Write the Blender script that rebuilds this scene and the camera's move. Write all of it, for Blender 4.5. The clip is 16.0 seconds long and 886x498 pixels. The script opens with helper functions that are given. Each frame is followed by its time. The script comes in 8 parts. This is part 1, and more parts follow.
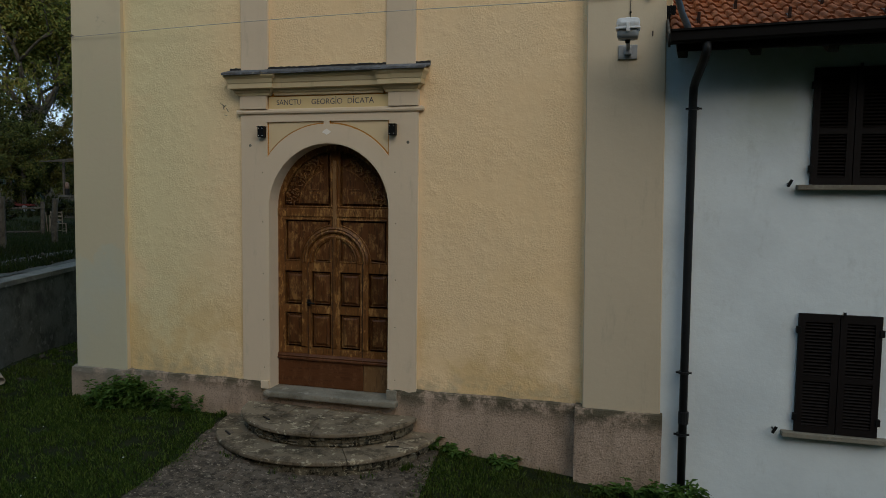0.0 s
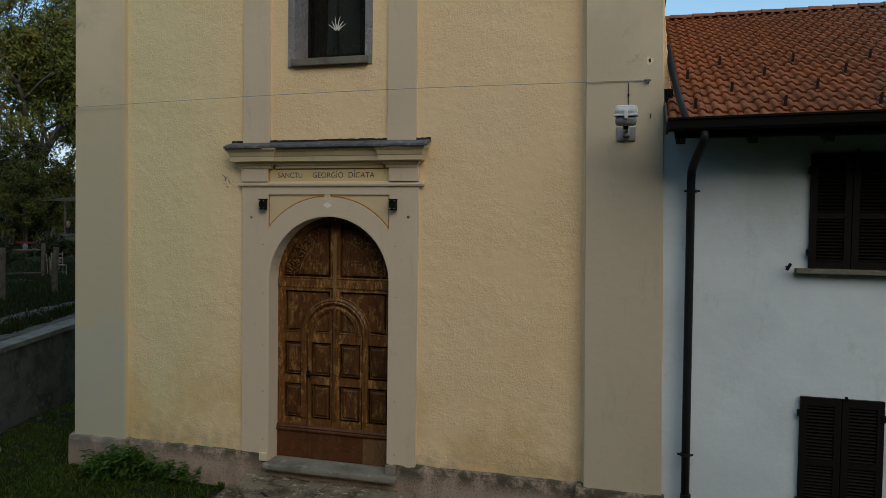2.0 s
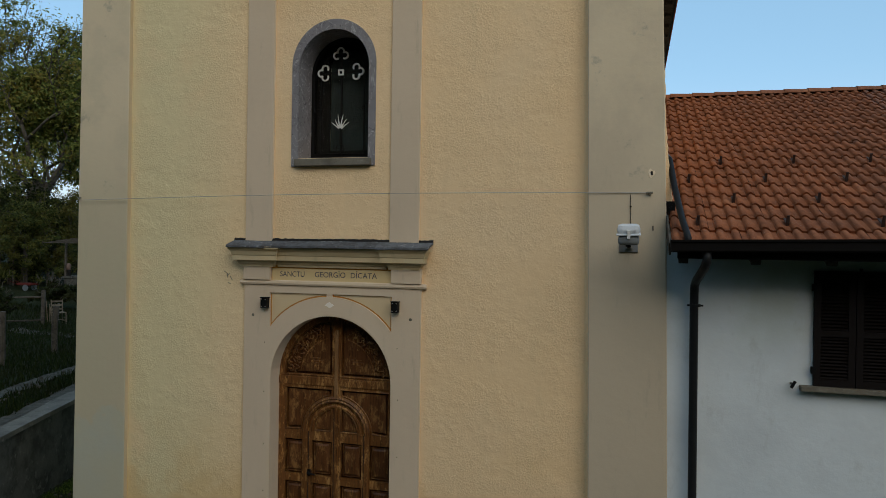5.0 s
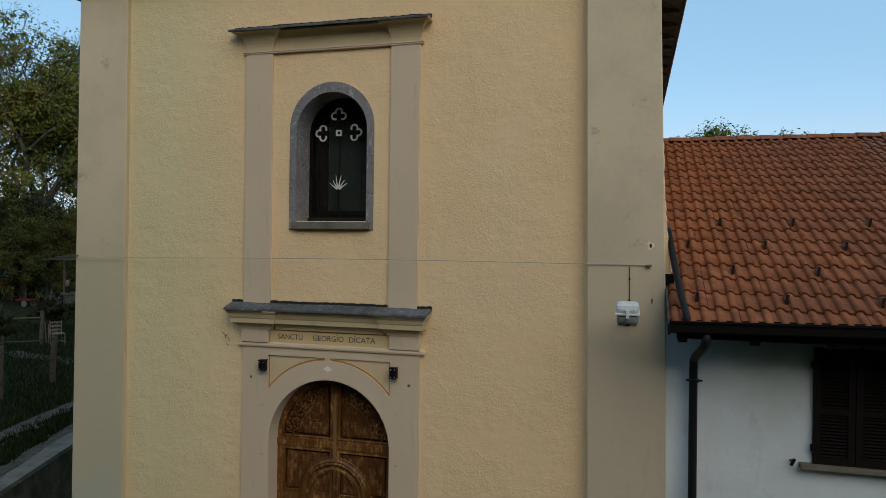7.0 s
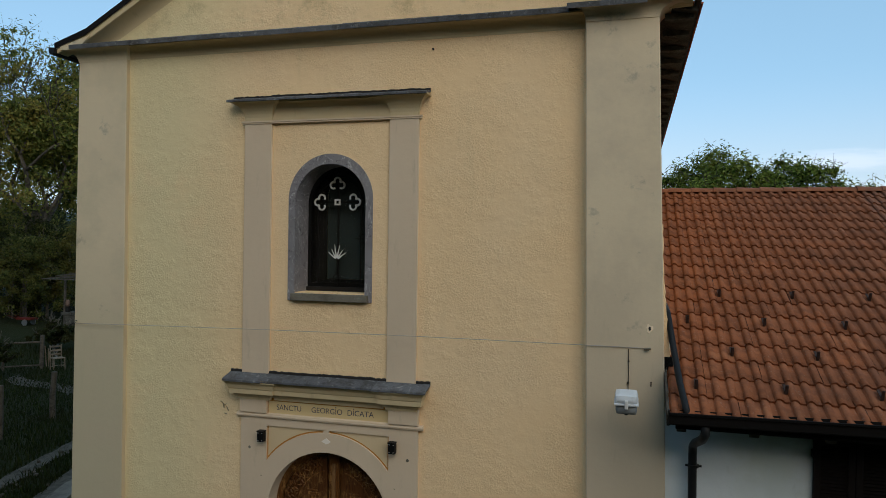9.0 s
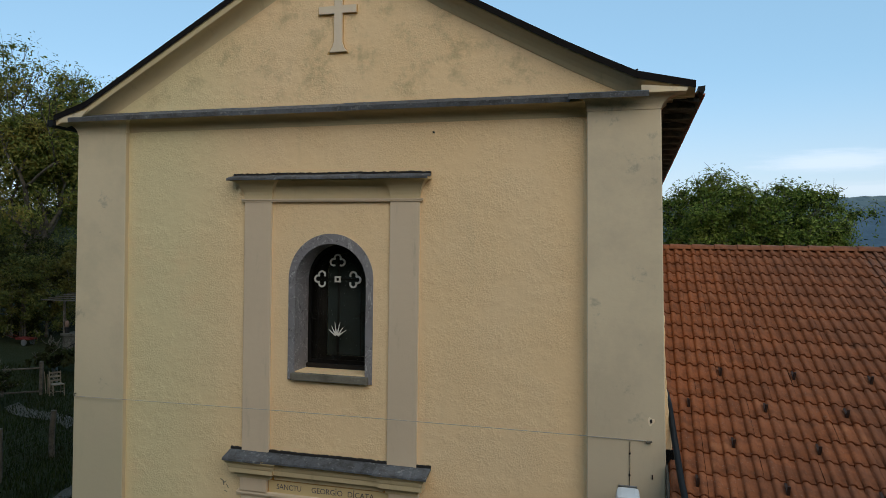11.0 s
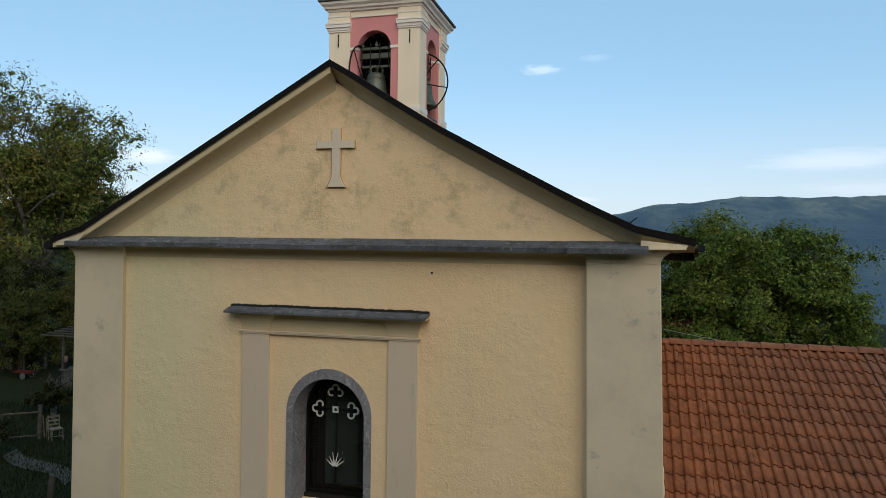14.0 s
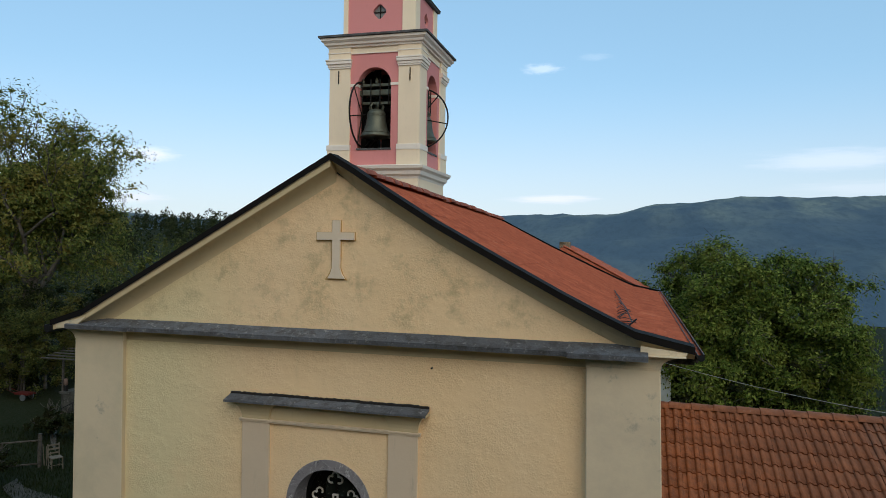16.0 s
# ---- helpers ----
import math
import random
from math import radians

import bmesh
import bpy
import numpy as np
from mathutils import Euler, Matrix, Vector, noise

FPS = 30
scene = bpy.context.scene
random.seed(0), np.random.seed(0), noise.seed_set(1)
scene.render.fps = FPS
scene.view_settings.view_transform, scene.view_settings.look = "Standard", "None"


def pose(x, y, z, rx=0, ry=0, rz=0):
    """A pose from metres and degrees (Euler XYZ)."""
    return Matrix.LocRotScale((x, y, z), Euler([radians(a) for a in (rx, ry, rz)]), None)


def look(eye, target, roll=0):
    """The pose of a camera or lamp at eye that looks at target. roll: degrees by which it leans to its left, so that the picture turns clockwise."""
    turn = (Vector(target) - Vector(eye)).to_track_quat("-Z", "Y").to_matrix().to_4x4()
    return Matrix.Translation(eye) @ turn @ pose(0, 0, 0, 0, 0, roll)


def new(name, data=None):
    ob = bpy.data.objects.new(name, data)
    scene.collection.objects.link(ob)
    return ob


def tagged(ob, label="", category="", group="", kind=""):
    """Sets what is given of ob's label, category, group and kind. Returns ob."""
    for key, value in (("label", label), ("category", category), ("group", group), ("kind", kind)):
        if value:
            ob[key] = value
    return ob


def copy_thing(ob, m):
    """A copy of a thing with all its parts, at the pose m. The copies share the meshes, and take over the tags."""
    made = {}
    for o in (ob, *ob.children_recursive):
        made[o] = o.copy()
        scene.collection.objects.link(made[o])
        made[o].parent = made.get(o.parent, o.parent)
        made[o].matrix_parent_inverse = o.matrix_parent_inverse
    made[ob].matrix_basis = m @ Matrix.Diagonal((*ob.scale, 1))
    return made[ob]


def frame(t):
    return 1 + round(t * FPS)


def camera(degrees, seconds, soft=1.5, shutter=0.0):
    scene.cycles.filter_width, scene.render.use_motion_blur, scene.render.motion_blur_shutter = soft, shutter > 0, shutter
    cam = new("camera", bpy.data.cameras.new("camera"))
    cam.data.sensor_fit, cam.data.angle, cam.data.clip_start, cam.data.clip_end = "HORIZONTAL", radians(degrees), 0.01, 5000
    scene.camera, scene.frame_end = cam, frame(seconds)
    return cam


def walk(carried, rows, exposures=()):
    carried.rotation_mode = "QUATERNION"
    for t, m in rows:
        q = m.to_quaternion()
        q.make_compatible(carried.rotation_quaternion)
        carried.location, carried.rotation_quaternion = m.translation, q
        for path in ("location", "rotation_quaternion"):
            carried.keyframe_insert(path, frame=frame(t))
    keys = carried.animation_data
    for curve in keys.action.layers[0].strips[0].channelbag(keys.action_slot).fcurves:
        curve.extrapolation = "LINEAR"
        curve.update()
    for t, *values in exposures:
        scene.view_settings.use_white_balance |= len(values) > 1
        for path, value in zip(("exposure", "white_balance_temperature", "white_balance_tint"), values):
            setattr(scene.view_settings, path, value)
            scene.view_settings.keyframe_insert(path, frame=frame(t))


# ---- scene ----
cam = camera(65.2, 16.0, soft=0.7)
PATH = [
    (0, (3.617, -7.866, 2.982), (3.094, -5.941, 2.837), 0.7),
    (0.5, (3.613, -7.872, 3.12), (3.09, -5.946, 2.995), 0.7),
    (1, (3.611, -7.871, 3.262), (3.087, -5.944, 3.157), 0.7),
    (1.5, (3.609, -7.864, 3.399), (3.085, -5.936, 3.314), 0.8),
    (2, (3.607, -7.852, 3.544), (3.082, -5.924, 3.477), 0.8),
    (2.5, (3.599, -7.832, 3.682), (3.072, -5.903, 3.634), 0.8),
    (3, (3.58, -7.825, 3.818), (3.054, -5.896, 3.788), 0.8),
    (3.5, (3.567, -7.838, 3.966), (3.042, -5.908, 3.955), 0.8),
    (4, (3.561, -7.84, 4.139), (3.035, -5.911, 4.135), 0.9),
    (6.5, (3.557, -7.81, 5.079), (3.031, -5.88, 5.074), 0.8),
    (7, (3.553, -7.803, 5.288), (3.028, -5.873, 5.281), 0.8),
    (7.5, (3.558, -7.798, 5.498), (3.033, -5.869, 5.491), 0.8),
    (8, (3.565, -7.788, 5.711), (3.039, -5.859, 5.705), 0.8),
    (8.5, (3.563, -7.787, 5.934), (3.037, -5.858, 5.928), 0.8),
    (9, (3.56, -7.784, 6.158), (3.033, -5.855, 6.153), 0.8),
    (11.5, (3.518, -7.754, 7.4), (2.993, -5.824, 7.393), 0.8),
    (12, (3.51, -7.748, 7.665), (2.986, -5.818, 7.658), 0.8),
    (12.5, (3.503, -7.741, 7.945), (2.979, -5.811, 7.936), 0.8),
    (13, (3.497, -7.728, 8.222), (2.973, -5.798, 8.213), 0.8),
    (13.5, (3.503, -7.716, 8.498), (2.978, -5.786, 8.489), 0.8),
    (14, (3.507, -7.713, 8.784), (2.982, -5.783, 8.775), 0.8),
    (14.5, (3.499, -7.714, 9.071), (2.975, -5.784, 9.062), 0.8),
    (15, (3.499, -7.711, 9.345), (2.974, -5.781, 9.335), 0.8),
    (15.5, (3.495, -7.717, 9.625), (2.97, -5.787, 9.613), 0.8),
    (16, (3.491, -7.716, 9.9), (2.966, -5.786, 9.888), 0.9),
]
walk(cam, [(t, look(eye, target, roll)) for t, eye, target, roll in PATH], exposures=((0, -0.12), (16, -0.12)))

# ---- world and light ----
SUN_DIR = Vector((0.44, -0.75, 0.56)).normalized()   # towards the light
world = bpy.data.worlds.new("sky")
scene.world = world
world.use_nodes = True
wn, wl = world.node_tree.nodes, world.node_tree.links
wn.clear()
w_out = wn.new("ShaderNodeOutputWorld")
w_bg = wn.new("ShaderNodeBackground")
w_sky = wn.new("ShaderNodeTexSky")
w_sky.sky_type = "NISHITA"
w_sky.sun_disc = False
w_sky.sun_elevation = radians(33)
w_sky.sun_rotation = math.atan2(SUN_DIR.x, SUN_DIR.y)
w_sky.altitude = 400
w_sky.air_density = 1.0
w_sky.dust_density = 0.45
w_sky.ozone_density = 1.2
w_bg.inputs["Strength"].default_value = 0.185
w_co = wn.new("ShaderNodeTexCoord")
colour = w_sky.outputs[0]


def direction(az, el):
    return Vector((math.cos(radians(az)) * math.cos(radians(el)), math.sin(radians(az)) * math.cos(radians(el)), math.sin(radians(el))))


def cloud(az, el, half_w, half_h, amount, seed):
    """A thin drifting cloud: a soft ellipse of broken noise on the sky."""
    global colour
    c = direction(az, el)
    m = wn.new("ShaderNodeMapping")
    m.vector_type = "TEXTURE"
    m.inputs["Location"].default_value = c
    m.inputs["Rotation"].default_value = (0, 0, radians(az))
    m.inputs["Scale"].default_value = (1, math.tan(radians(half_w)), math.tan(radians(half_h)))
    wl.new(w_co.outputs["Generated"], m.inputs["Vector"])
    length = wn.new("ShaderNodeVectorMath")
    length.operation = "LENGTH"
    wl.new(m.outputs[0], length.inputs[0])
    n = wn.new("ShaderNodeTexNoise")
    n.noise_dimensions = "4D"
    n.inputs["W"].default_value = seed
    n.inputs["Scale"].default_value = 1.6
    n.inputs["Detail"].default_value = 6
    n.inputs["Roughness"].default_value = 0.62
    wl.new(m.outputs[0], n.inputs["Vector"])
    a = wn.new("ShaderNodeMath")
    a.operation = "MULTIPLY_ADD"
    wl.new(n.outputs[0], a.inputs[0])
    a.inputs[1].default_value = 1.5
    wl.new(length.outputs["Value"], a.inputs[2])
    r = wn.new("ShaderNodeMapRange")
    r.interpolation_type = "SMOOTHSTEP"
    r.inputs["From Min"].default_value = 1.75
    r.inputs["From Max"].default_value = 0.85
    r.inputs["To Max"].default_value = amount
    wl.new(a.outputs[0], r.inputs["Value"])
    mix = wn.new("ShaderNodeMix")
    mix.data_type = "RGBA"
    wl.new(r.outputs[0], mix.inputs["Factor"])
    wl.new(colour, mix.inputs["A"])
    mix.inputs["B"].default_value = (12.5, 11.6, 11.8, 1)
    colour = mix.outputs["Result"]


cloud(97.3, 14.2, 1.9, 0.55, 0.42, 1.0)
cloud(93.2, 15.0, 1.6, 0.35, 0.12, 6.0)
cloud(128.6, 6.5, 3.0, 0.75, 0.85, 2.0)
cloud(130.5, 3.2, 4.5, 0.8, 0.75, 3.0)
cloud(96.6, 3.85, 5.0, 0.42, 0.9, 4.0)
cloud(75.0, 6.6, 8.0, 1.1, 0.42, 5.0)
cloud(72.0, 4.4, 9.0, 0.8, 0.30, 7.0)
# a thin haze over the whole sky, paler and warmer towards the horizon
height = wn.new("ShaderNodeSeparateXYZ")
wl.new(w_co.outputs["Generated"], height.inputs[0])
rise = wn.new("ShaderNodeMapRange")
rise.interpolation_type = "SMOOTHSTEP"
rise.inputs["From Min"].default_value = 0.04
rise.inputs["From Max"].default_value = 0.24
wl.new(height.outputs["Z"], rise.inputs["Value"])
veil = wn.new("ShaderNodeMix")
veil.data_type = "RGBA"
wl.new(rise.outputs[0], veil.inputs["Factor"])
veil.inputs["A"].default_value = (3.35, 4.05, 4.85, 1)
veil.inputs["B"].default_value = (1.92, 3.65, 5.05, 1)
haze = wn.new("ShaderNodeMix")
haze.data_type = "RGBA"
veil_amount = wn.new("ShaderNodeMapRange")
veil_amount.inputs["From Max"].default_value = 0.20
veil_amount.inputs["To Min"].default_value = 0.86
veil_amount.inputs["To Max"].default_value = 0.60
wl.new(height.outputs["Z"], veil_amount.inputs["Value"])
wl.new(veil_amount.outputs[0], haze.inputs["Factor"])
wl.new(colour, haze.inputs["A"])
wl.new(veil.outputs["Result"], haze.inputs["B"])
wl.new(haze.outputs["Result"], w_bg.inputs["Color"])
wl.new(w_bg.outputs[0], w_out.inputs["Surface"])

sun = new("sun", bpy.data.lights.new("sun", "SUN"))
sun.data.energy = 1.74
sun.data.angle = radians(62)
sun.data.color = (1.0, 0.815, 0.565)
sun.matrix_world = look(SUN_DIR * 60, (0, 0, 0))

# ---- materials ----


def shade(c, k):
    return (c[0] * k, c[1] * k, c[2] * k, 1)


class Mat:
    """A node material on world position: base colour mixed at two scales, bump and roughness."""

    def __init__(self, name, base, rough=0.85, metal=0.0, spec=0.3):
        self.m = bpy.data.materials.new(name)
        self.m.use_nodes = True
        self.t = self.m.node_tree
        self.n, self.l = self.t.nodes, self.t.links
        self.b = self.n["Principled BSDF"]
        self.b.inputs["Roughness"].default_value = rough
        self.b.inputs["Metallic"].default_value = metal
        self.b.inputs["Specular IOR Level"].default_value = spec
        self.b.inputs["Base Color"].default_value = base
        self.geo = self.n.new("ShaderNodeNewGeometry")
        self.pos = self.geo.outputs["Position"]
        self.c = None
        self.base = base
        self.height = None

    def vec(self, stretch):
        if stretch is None:
            return self.pos
        m = self.n.new("ShaderNodeMapping")
        m.inputs["Scale"].default_value = stretch
        self.l.new(self.pos, m.inputs["Vector"])
        return m.outputs[0]

    def noise(self, scale, detail=5, rough=0.6, stretch=None, distort=0.0):
        x = self.n.new("ShaderNodeTexNoise")
        x.inputs["Scale"].default_value = scale
        x.inputs["Detail"].default_value = detail
        x.inputs["Roughness"].default_value = rough
        x.inputs["Distortion"].default_value = distort
        self.l.new(self.vec(stretch), x.inputs["Vector"])
        return x.outputs[0]

    def voronoi(self, scale, feature="F1", stretch=None):
        x = self.n.new("ShaderNodeTexVoronoi")
        x.feature = feature
        x.inputs["Scale"].default_value = scale
        self.l.new(self.vec(stretch), x.inputs["Vector"])
        return x.outputs["Distance"]

    def ramp(self, value, lo, hi, a=0.0, b=1.0):
        r = self.n.new("ShaderNodeMapRange")
        r.interpolation_type = "SMOOTHSTEP"
        for k, v in (("From Min", lo), ("From Max", hi), ("To Min", a), ("To Max", b)):
            r.inputs[k].default_value = v
        self.l.new(value, r.inputs["Value"])
        return r.outputs[0]

    def math(self, op, a, b=0.5, c=0.0):
        x = self.n.new("ShaderNodeMath")
        x.operation = op
        for i, v in enumerate((a, b, c)):
            if isinstance(v, (int, float)):
                x.inputs[i].default_value = v
            else:
                self.l.new(v, x.inputs[i])
        return x.outputs[0]

    def axis(self, k):
        s = self.n.new("ShaderNodeSeparateXYZ")
        self.l.new(self.pos, s.inputs[0])
        return s.outputs[k]

    def mix(self, fac, colour):
        x = self.n.new("ShaderNodeMix")
        x.data_type = "RGBA"
        if isinstance(fac, (int, float)):
            x.inputs["Factor"].default_value = fac
        else:
            self.l.new(fac, x.inputs["Factor"])
        if self.c is None:
            x.inputs["A"].default_value = self.base
        else:
            self.l.new(self.c, x.inputs["A"])
        x.inputs["B"].default_value = colour
        self.c = x.outputs["Result"]
        self.l.new(self.c, self.b.inputs["Base Color"])
        return self

    def rand(self, island=False):
        if island:
            return self.geo.outputs["Random Per Island"]
        return self.n.new("ShaderNodeObjectInfo").outputs["Random"]

    def vary(self, value, amount):
        """Brightness varied by a 0..1 value."""
        x = self.n.new("ShaderNodeHueSaturation")
        if self.c is None:
            x.inputs["Color"].default_value = self.base
        else:
            self.l.new(self.c, x.inputs["Color"])
        self.l.new(self.ramp(value, 0, 1, 1 - amount, 1 + amount), x.inputs["Value"])
        self.c = x.outputs[0]
        self.l.new(self.c, self.b.inputs["Base Color"])
        return self

    def bump(self, value, dist, strength=1.0):
        x = self.n.new("ShaderNodeBump")
        x.inputs["Strength"].default_value = strength
        x.inputs["Distance"].default_value = dist
        self.l.new(value, x.inputs["Height"])
        if self.height is not None:
            self.l.new(self.height, x.inputs["Normal"])
        self.height = x.outputs[0]
        self.l.new(self.height, self.b.inputs["Normal"])
        return self

    def rough(self, value, a, b):
        self.l.new(self.ramp(value, 0.3, 0.7, a, b), self.b.inputs["Roughness"])
        return self


def make_plaster():
    y = Mat("yellow_roughcast", (0.875, 0.625, 0.355, 1), 0.92, spec=0.12)
    big = y.noise(0.55, 5, 0.6)
    y.mix(y.ramp(big, 0.35, 0.7, 0, 0.55), (0.85, 0.64, 0.40, 1))
    streak = y.noise(1.1, 6, 0.65, (3.0, 1, 0.45))
    y.mix(y.ramp(streak, 0.54, 0.78, 0, 0.22), (0.60, 0.48, 0.27, 1))
    weather = y.math("MULTIPLY", y.ramp(y.axis(0), -0.7, -2.5), y.ramp(y.noise(0.8, 5, 0.6), 0.26, 0.5, 0.35, 1.0))
    y.mix(y.math("MULTIPLY", weather, 0.9), (0.74, 0.635, 0.37, 1))
    low = y.math("MULTIPLY", y.ramp(y.axis(2), 2.6, 0.9), y.ramp(y.noise(0.9, 4), 0.42, 0.56))
    y.mix(y.math("MULTIPLY", low, 0.6), (0.68, 0.45, 0.19, 1))
    algae = y.math("MULTIPLY", y.ramp(y.axis(2), 8.75, 9.1), y.ramp(y.noise(2.4, 8, 0.75), 0.48, 0.68))
    y.mix(y.math("MULTIPLY", algae, 0.5), (0.32, 0.25, 0.12, 1))
    foot = y.math("MULTIPLY", y.ramp(y.axis(2), 1.05, 0.66), y.ramp(y.noise(5, 5), 0.4, 0.62))
    y.mix(y.math("MULTIPLY", foot, 0.5), (0.40, 0.33, 0.22, 1))
    cluster = y.ramp(y.noise(1.5, 5, 0.65), 0.40, 0.62, 0.22, 1.0)
    lump = y.noise(44, 3, 0.55)
    pit = y.noise(58, 5, 0.7)
    y.mix(y.math("MULTIPLY", y.ramp(lump, 0.44, 0.30, 0, 0.30), cluster), (0.48, 0.33, 0.17, 1))
    y.mix(y.math("MULTIPLY", y.ramp(pit, 0.43, 0.31, 0, 0.75), cluster), (0.36, 0.25, 0.12, 1))
    y.bump(y.noise(4.0, 3, 0.55), 0.024, 0.45).bump(y.math("MULTIPLY", lump, cluster), 0.011, 0.8).bump(y.math("MULTIPLY", y.ramp(pit, 0.42, 0.30, 1, 0), cluster), 0.005, 0.9)
    return y.m


def make_smooth(name, base, dark, wet=None):
    s = Mat(name, base, 0.88, spec=0.2)
    s.mix(s.ramp(s.noise(0.8, 5, 0.6, (1, 1, 0.6)), 0.4, 0.72, 0, 0.45), shade(base, 0.86))
    s.mix(s.ramp(s.noise(3.5, 6, 0.7, (2.2, 1, 0.5)), 0.55, 0.75, 0, 0.35), dark)
    s.bump(s.noise(9, 5), 0.01, 0.35).bump(s.noise(90, 3), 0.0012, 0.45)
    return s


def make_pilaster(name="beige_pilaster_paint"):
    base = (0.555, 0.457, 0.325, 1)
    s = make_smooth(name, base, (0.36, 0.31, 0.23, 1))
    edge = s.math("ADD", s.axis(2), s.math("MULTIPLY", s.noise(1.4, 4, 0.6), 1.6))
    left = s.ramp(s.axis(0), -2.7, -2.9)
    patch = s.math("MULTIPLY", s.ramp(edge, 2.95, 2.83), left)
    s.mix(s.math("MULTIPLY", patch, 0.95), (0.45, 0.475, 0.41, 1))
    s.mix(s.math("MULTIPLY", left, s.ramp(s.noise(0.9, 4), 0.3, 0.55, 0.3, 0.7)), (0.53, 0.475, 0.315, 1))
    faded = s.math("MULTIPLY", s.ramp(s.axis(2), 4.2, 6.4), s.ramp(s.noise(1.1, 5, 0.65), 0.34, 0.6, 0.45, 1.0))
    s.mix(s.math("MULTIPLY", faded, 0.85), (0.72, 0.595, 0.405, 1))
    blot = s.math("MULTIPLY", s.ramp(s.noise(2.3, 6, 0.7), 0.6, 0.7), s.ramp(s.axis(2), 4.2, 5.4))
    s.mix(s.math("MULTIPLY", blot, 0.55), (0.30, 0.28, 0.22, 1))
    return s.m


def make_plinth():
    p = Mat("grey_pink_cement_plinth", (0.46, 0.335, 0.25, 1), 0.95, spec=0.15)
    p.mix(p.ramp(p.noise(1.8, 6, 0.65, (1.6, 1, 0.7)), 0.42, 0.66, 0, 0.95), (0.30, 0.225, 0.165, 1))
    g = p.noise(42, 6, 0.75)
    p.mix(p.ramp(g, 0.50, 0.64, 0, 0.65), (0.11, 0.088, 0.066, 1))
    p.mix(p.math("MULTIPLY", p.ramp(p.axis(2), 0.40, 0.62), p.ramp(p.noise(4, 6, 0.7), 0.38, 0.56)), (0.095, 0.080, 0.052, 1))
    p.mix(p.math("MULTIPLY", p.ramp(p.axis(0), -1.6, -3.4), 0.5), (0.27, 0.255, 0.22, 1))
    p.bump(g, 0.014, 1.0).bump(p.noise(4, 4), 0.03, 0.5)
    return p.m


def make_wood(name, base, dark, light, grain_axis=(14, 14, 1.1)):
    w = Mat(name, base, 0.5, spec=0.28)
    fib = w.noise(3.0, 8, 0.7, grain_axis, 0.4)
    w.mix(w.ramp(fib, 0.45, 0.66, 0, 0.72), dark)
    wear = w.noise(8.0, 8, 0.8, (1.6, 1, 0.7))
    w.mix(w.math("MULTIPLY", w.ramp(wear, 0.49, 0.60, 0, 0.85), w.ramp(fib, 0.40, 0.54)), light)
    w.vary(w.rand(), 0.15)
    w.bump(fib, 0.004, 0.6)
    w.rough(wear, 0.38, 0.62)
    return w.m


def make_stone(name, base, dark, light, scale=1.0, sharp=0.0):
    s = Mat(name, base, 0.9, spec=0.2)
    s.mix(s.ramp(s.noise(2.4 * scale, 6, 0.65 + 0.1 * (sharp > 0)), 0.4 + sharp, 0.65 - sharp), dark)
    s.mix(s.ramp(s.noise(6 * scale, 5, 0.7), 0.56, 0.68 - sharp, 0, 0.8), light)
    g = s.noise(55 * scale, 5, 0.7)
    s.mix(s.ramp(g, 0.5, 0.72, 0, 0.5), shade(dark, 0.6))
    s.vary(s.rand(), 0.14)
    s.bump(s.noise(8 * scale, 6), 0.02, 0.6).bump(g, 0.006, 0.6)
    return s.m


def make_tile(name, base, dark, light, moss, grime=None):
    t = Mat(name, base, 0.82, spec=0.25)
    t.mix(t.ramp(t.noise(7, 5, 0.65), 0.38, 0.66, 0, 0.75), dark)
    t.mix(t.ramp(t.noise(3.1, 5), 0.55, 0.72, 0, 0.5), light)
    t.mix(t.ramp(t.noise(45, 4, 0.7), 0.60, 0.70, 0, moss), (0.30, 0.26, 0.22, 1))
    if grime:
        old = t.math("MULTIPLY", t.ramp(t.axis(0), 4.2, 6.4, 0.15, 1.0), t.ramp(t.noise(0.9, 5, 0.65), 0.30, 0.56))
        t.mix(t.math("MULTIPLY", old, 0.62), grime)
        t.mix(t.math("MULTIPLY", t.ramp(t.noise(1.7, 4, 0.6), 0.62, 0.72), t.ramp(t.axis(0), 5.4, 6.6, 0, 0.8)), shade(grime, 0.35))
    t.vary(t.rand(), 0.09)
    t.bump(t.noise(60, 4), 0.004, 0.6)
    return t.m


def make_plain(name, base, rough=0.6, metal=0.0, amount=0.3, scale=8, bump=0.003):
    p = Mat(name, base, rough, metal)
    p.mix(p.ramp(p.noise(scale, 5, 0.65), 0.4, 0.68, 0, amount), shade(base, 0.55))
    p.mix(p.ramp(p.noise(scale * 5, 4), 0.55, 0.75, 0, amount * 0.6), shade(base, 1.35))
    p.bump(p.noise(scale * 6, 4), bump, 0.5)
    return p.m


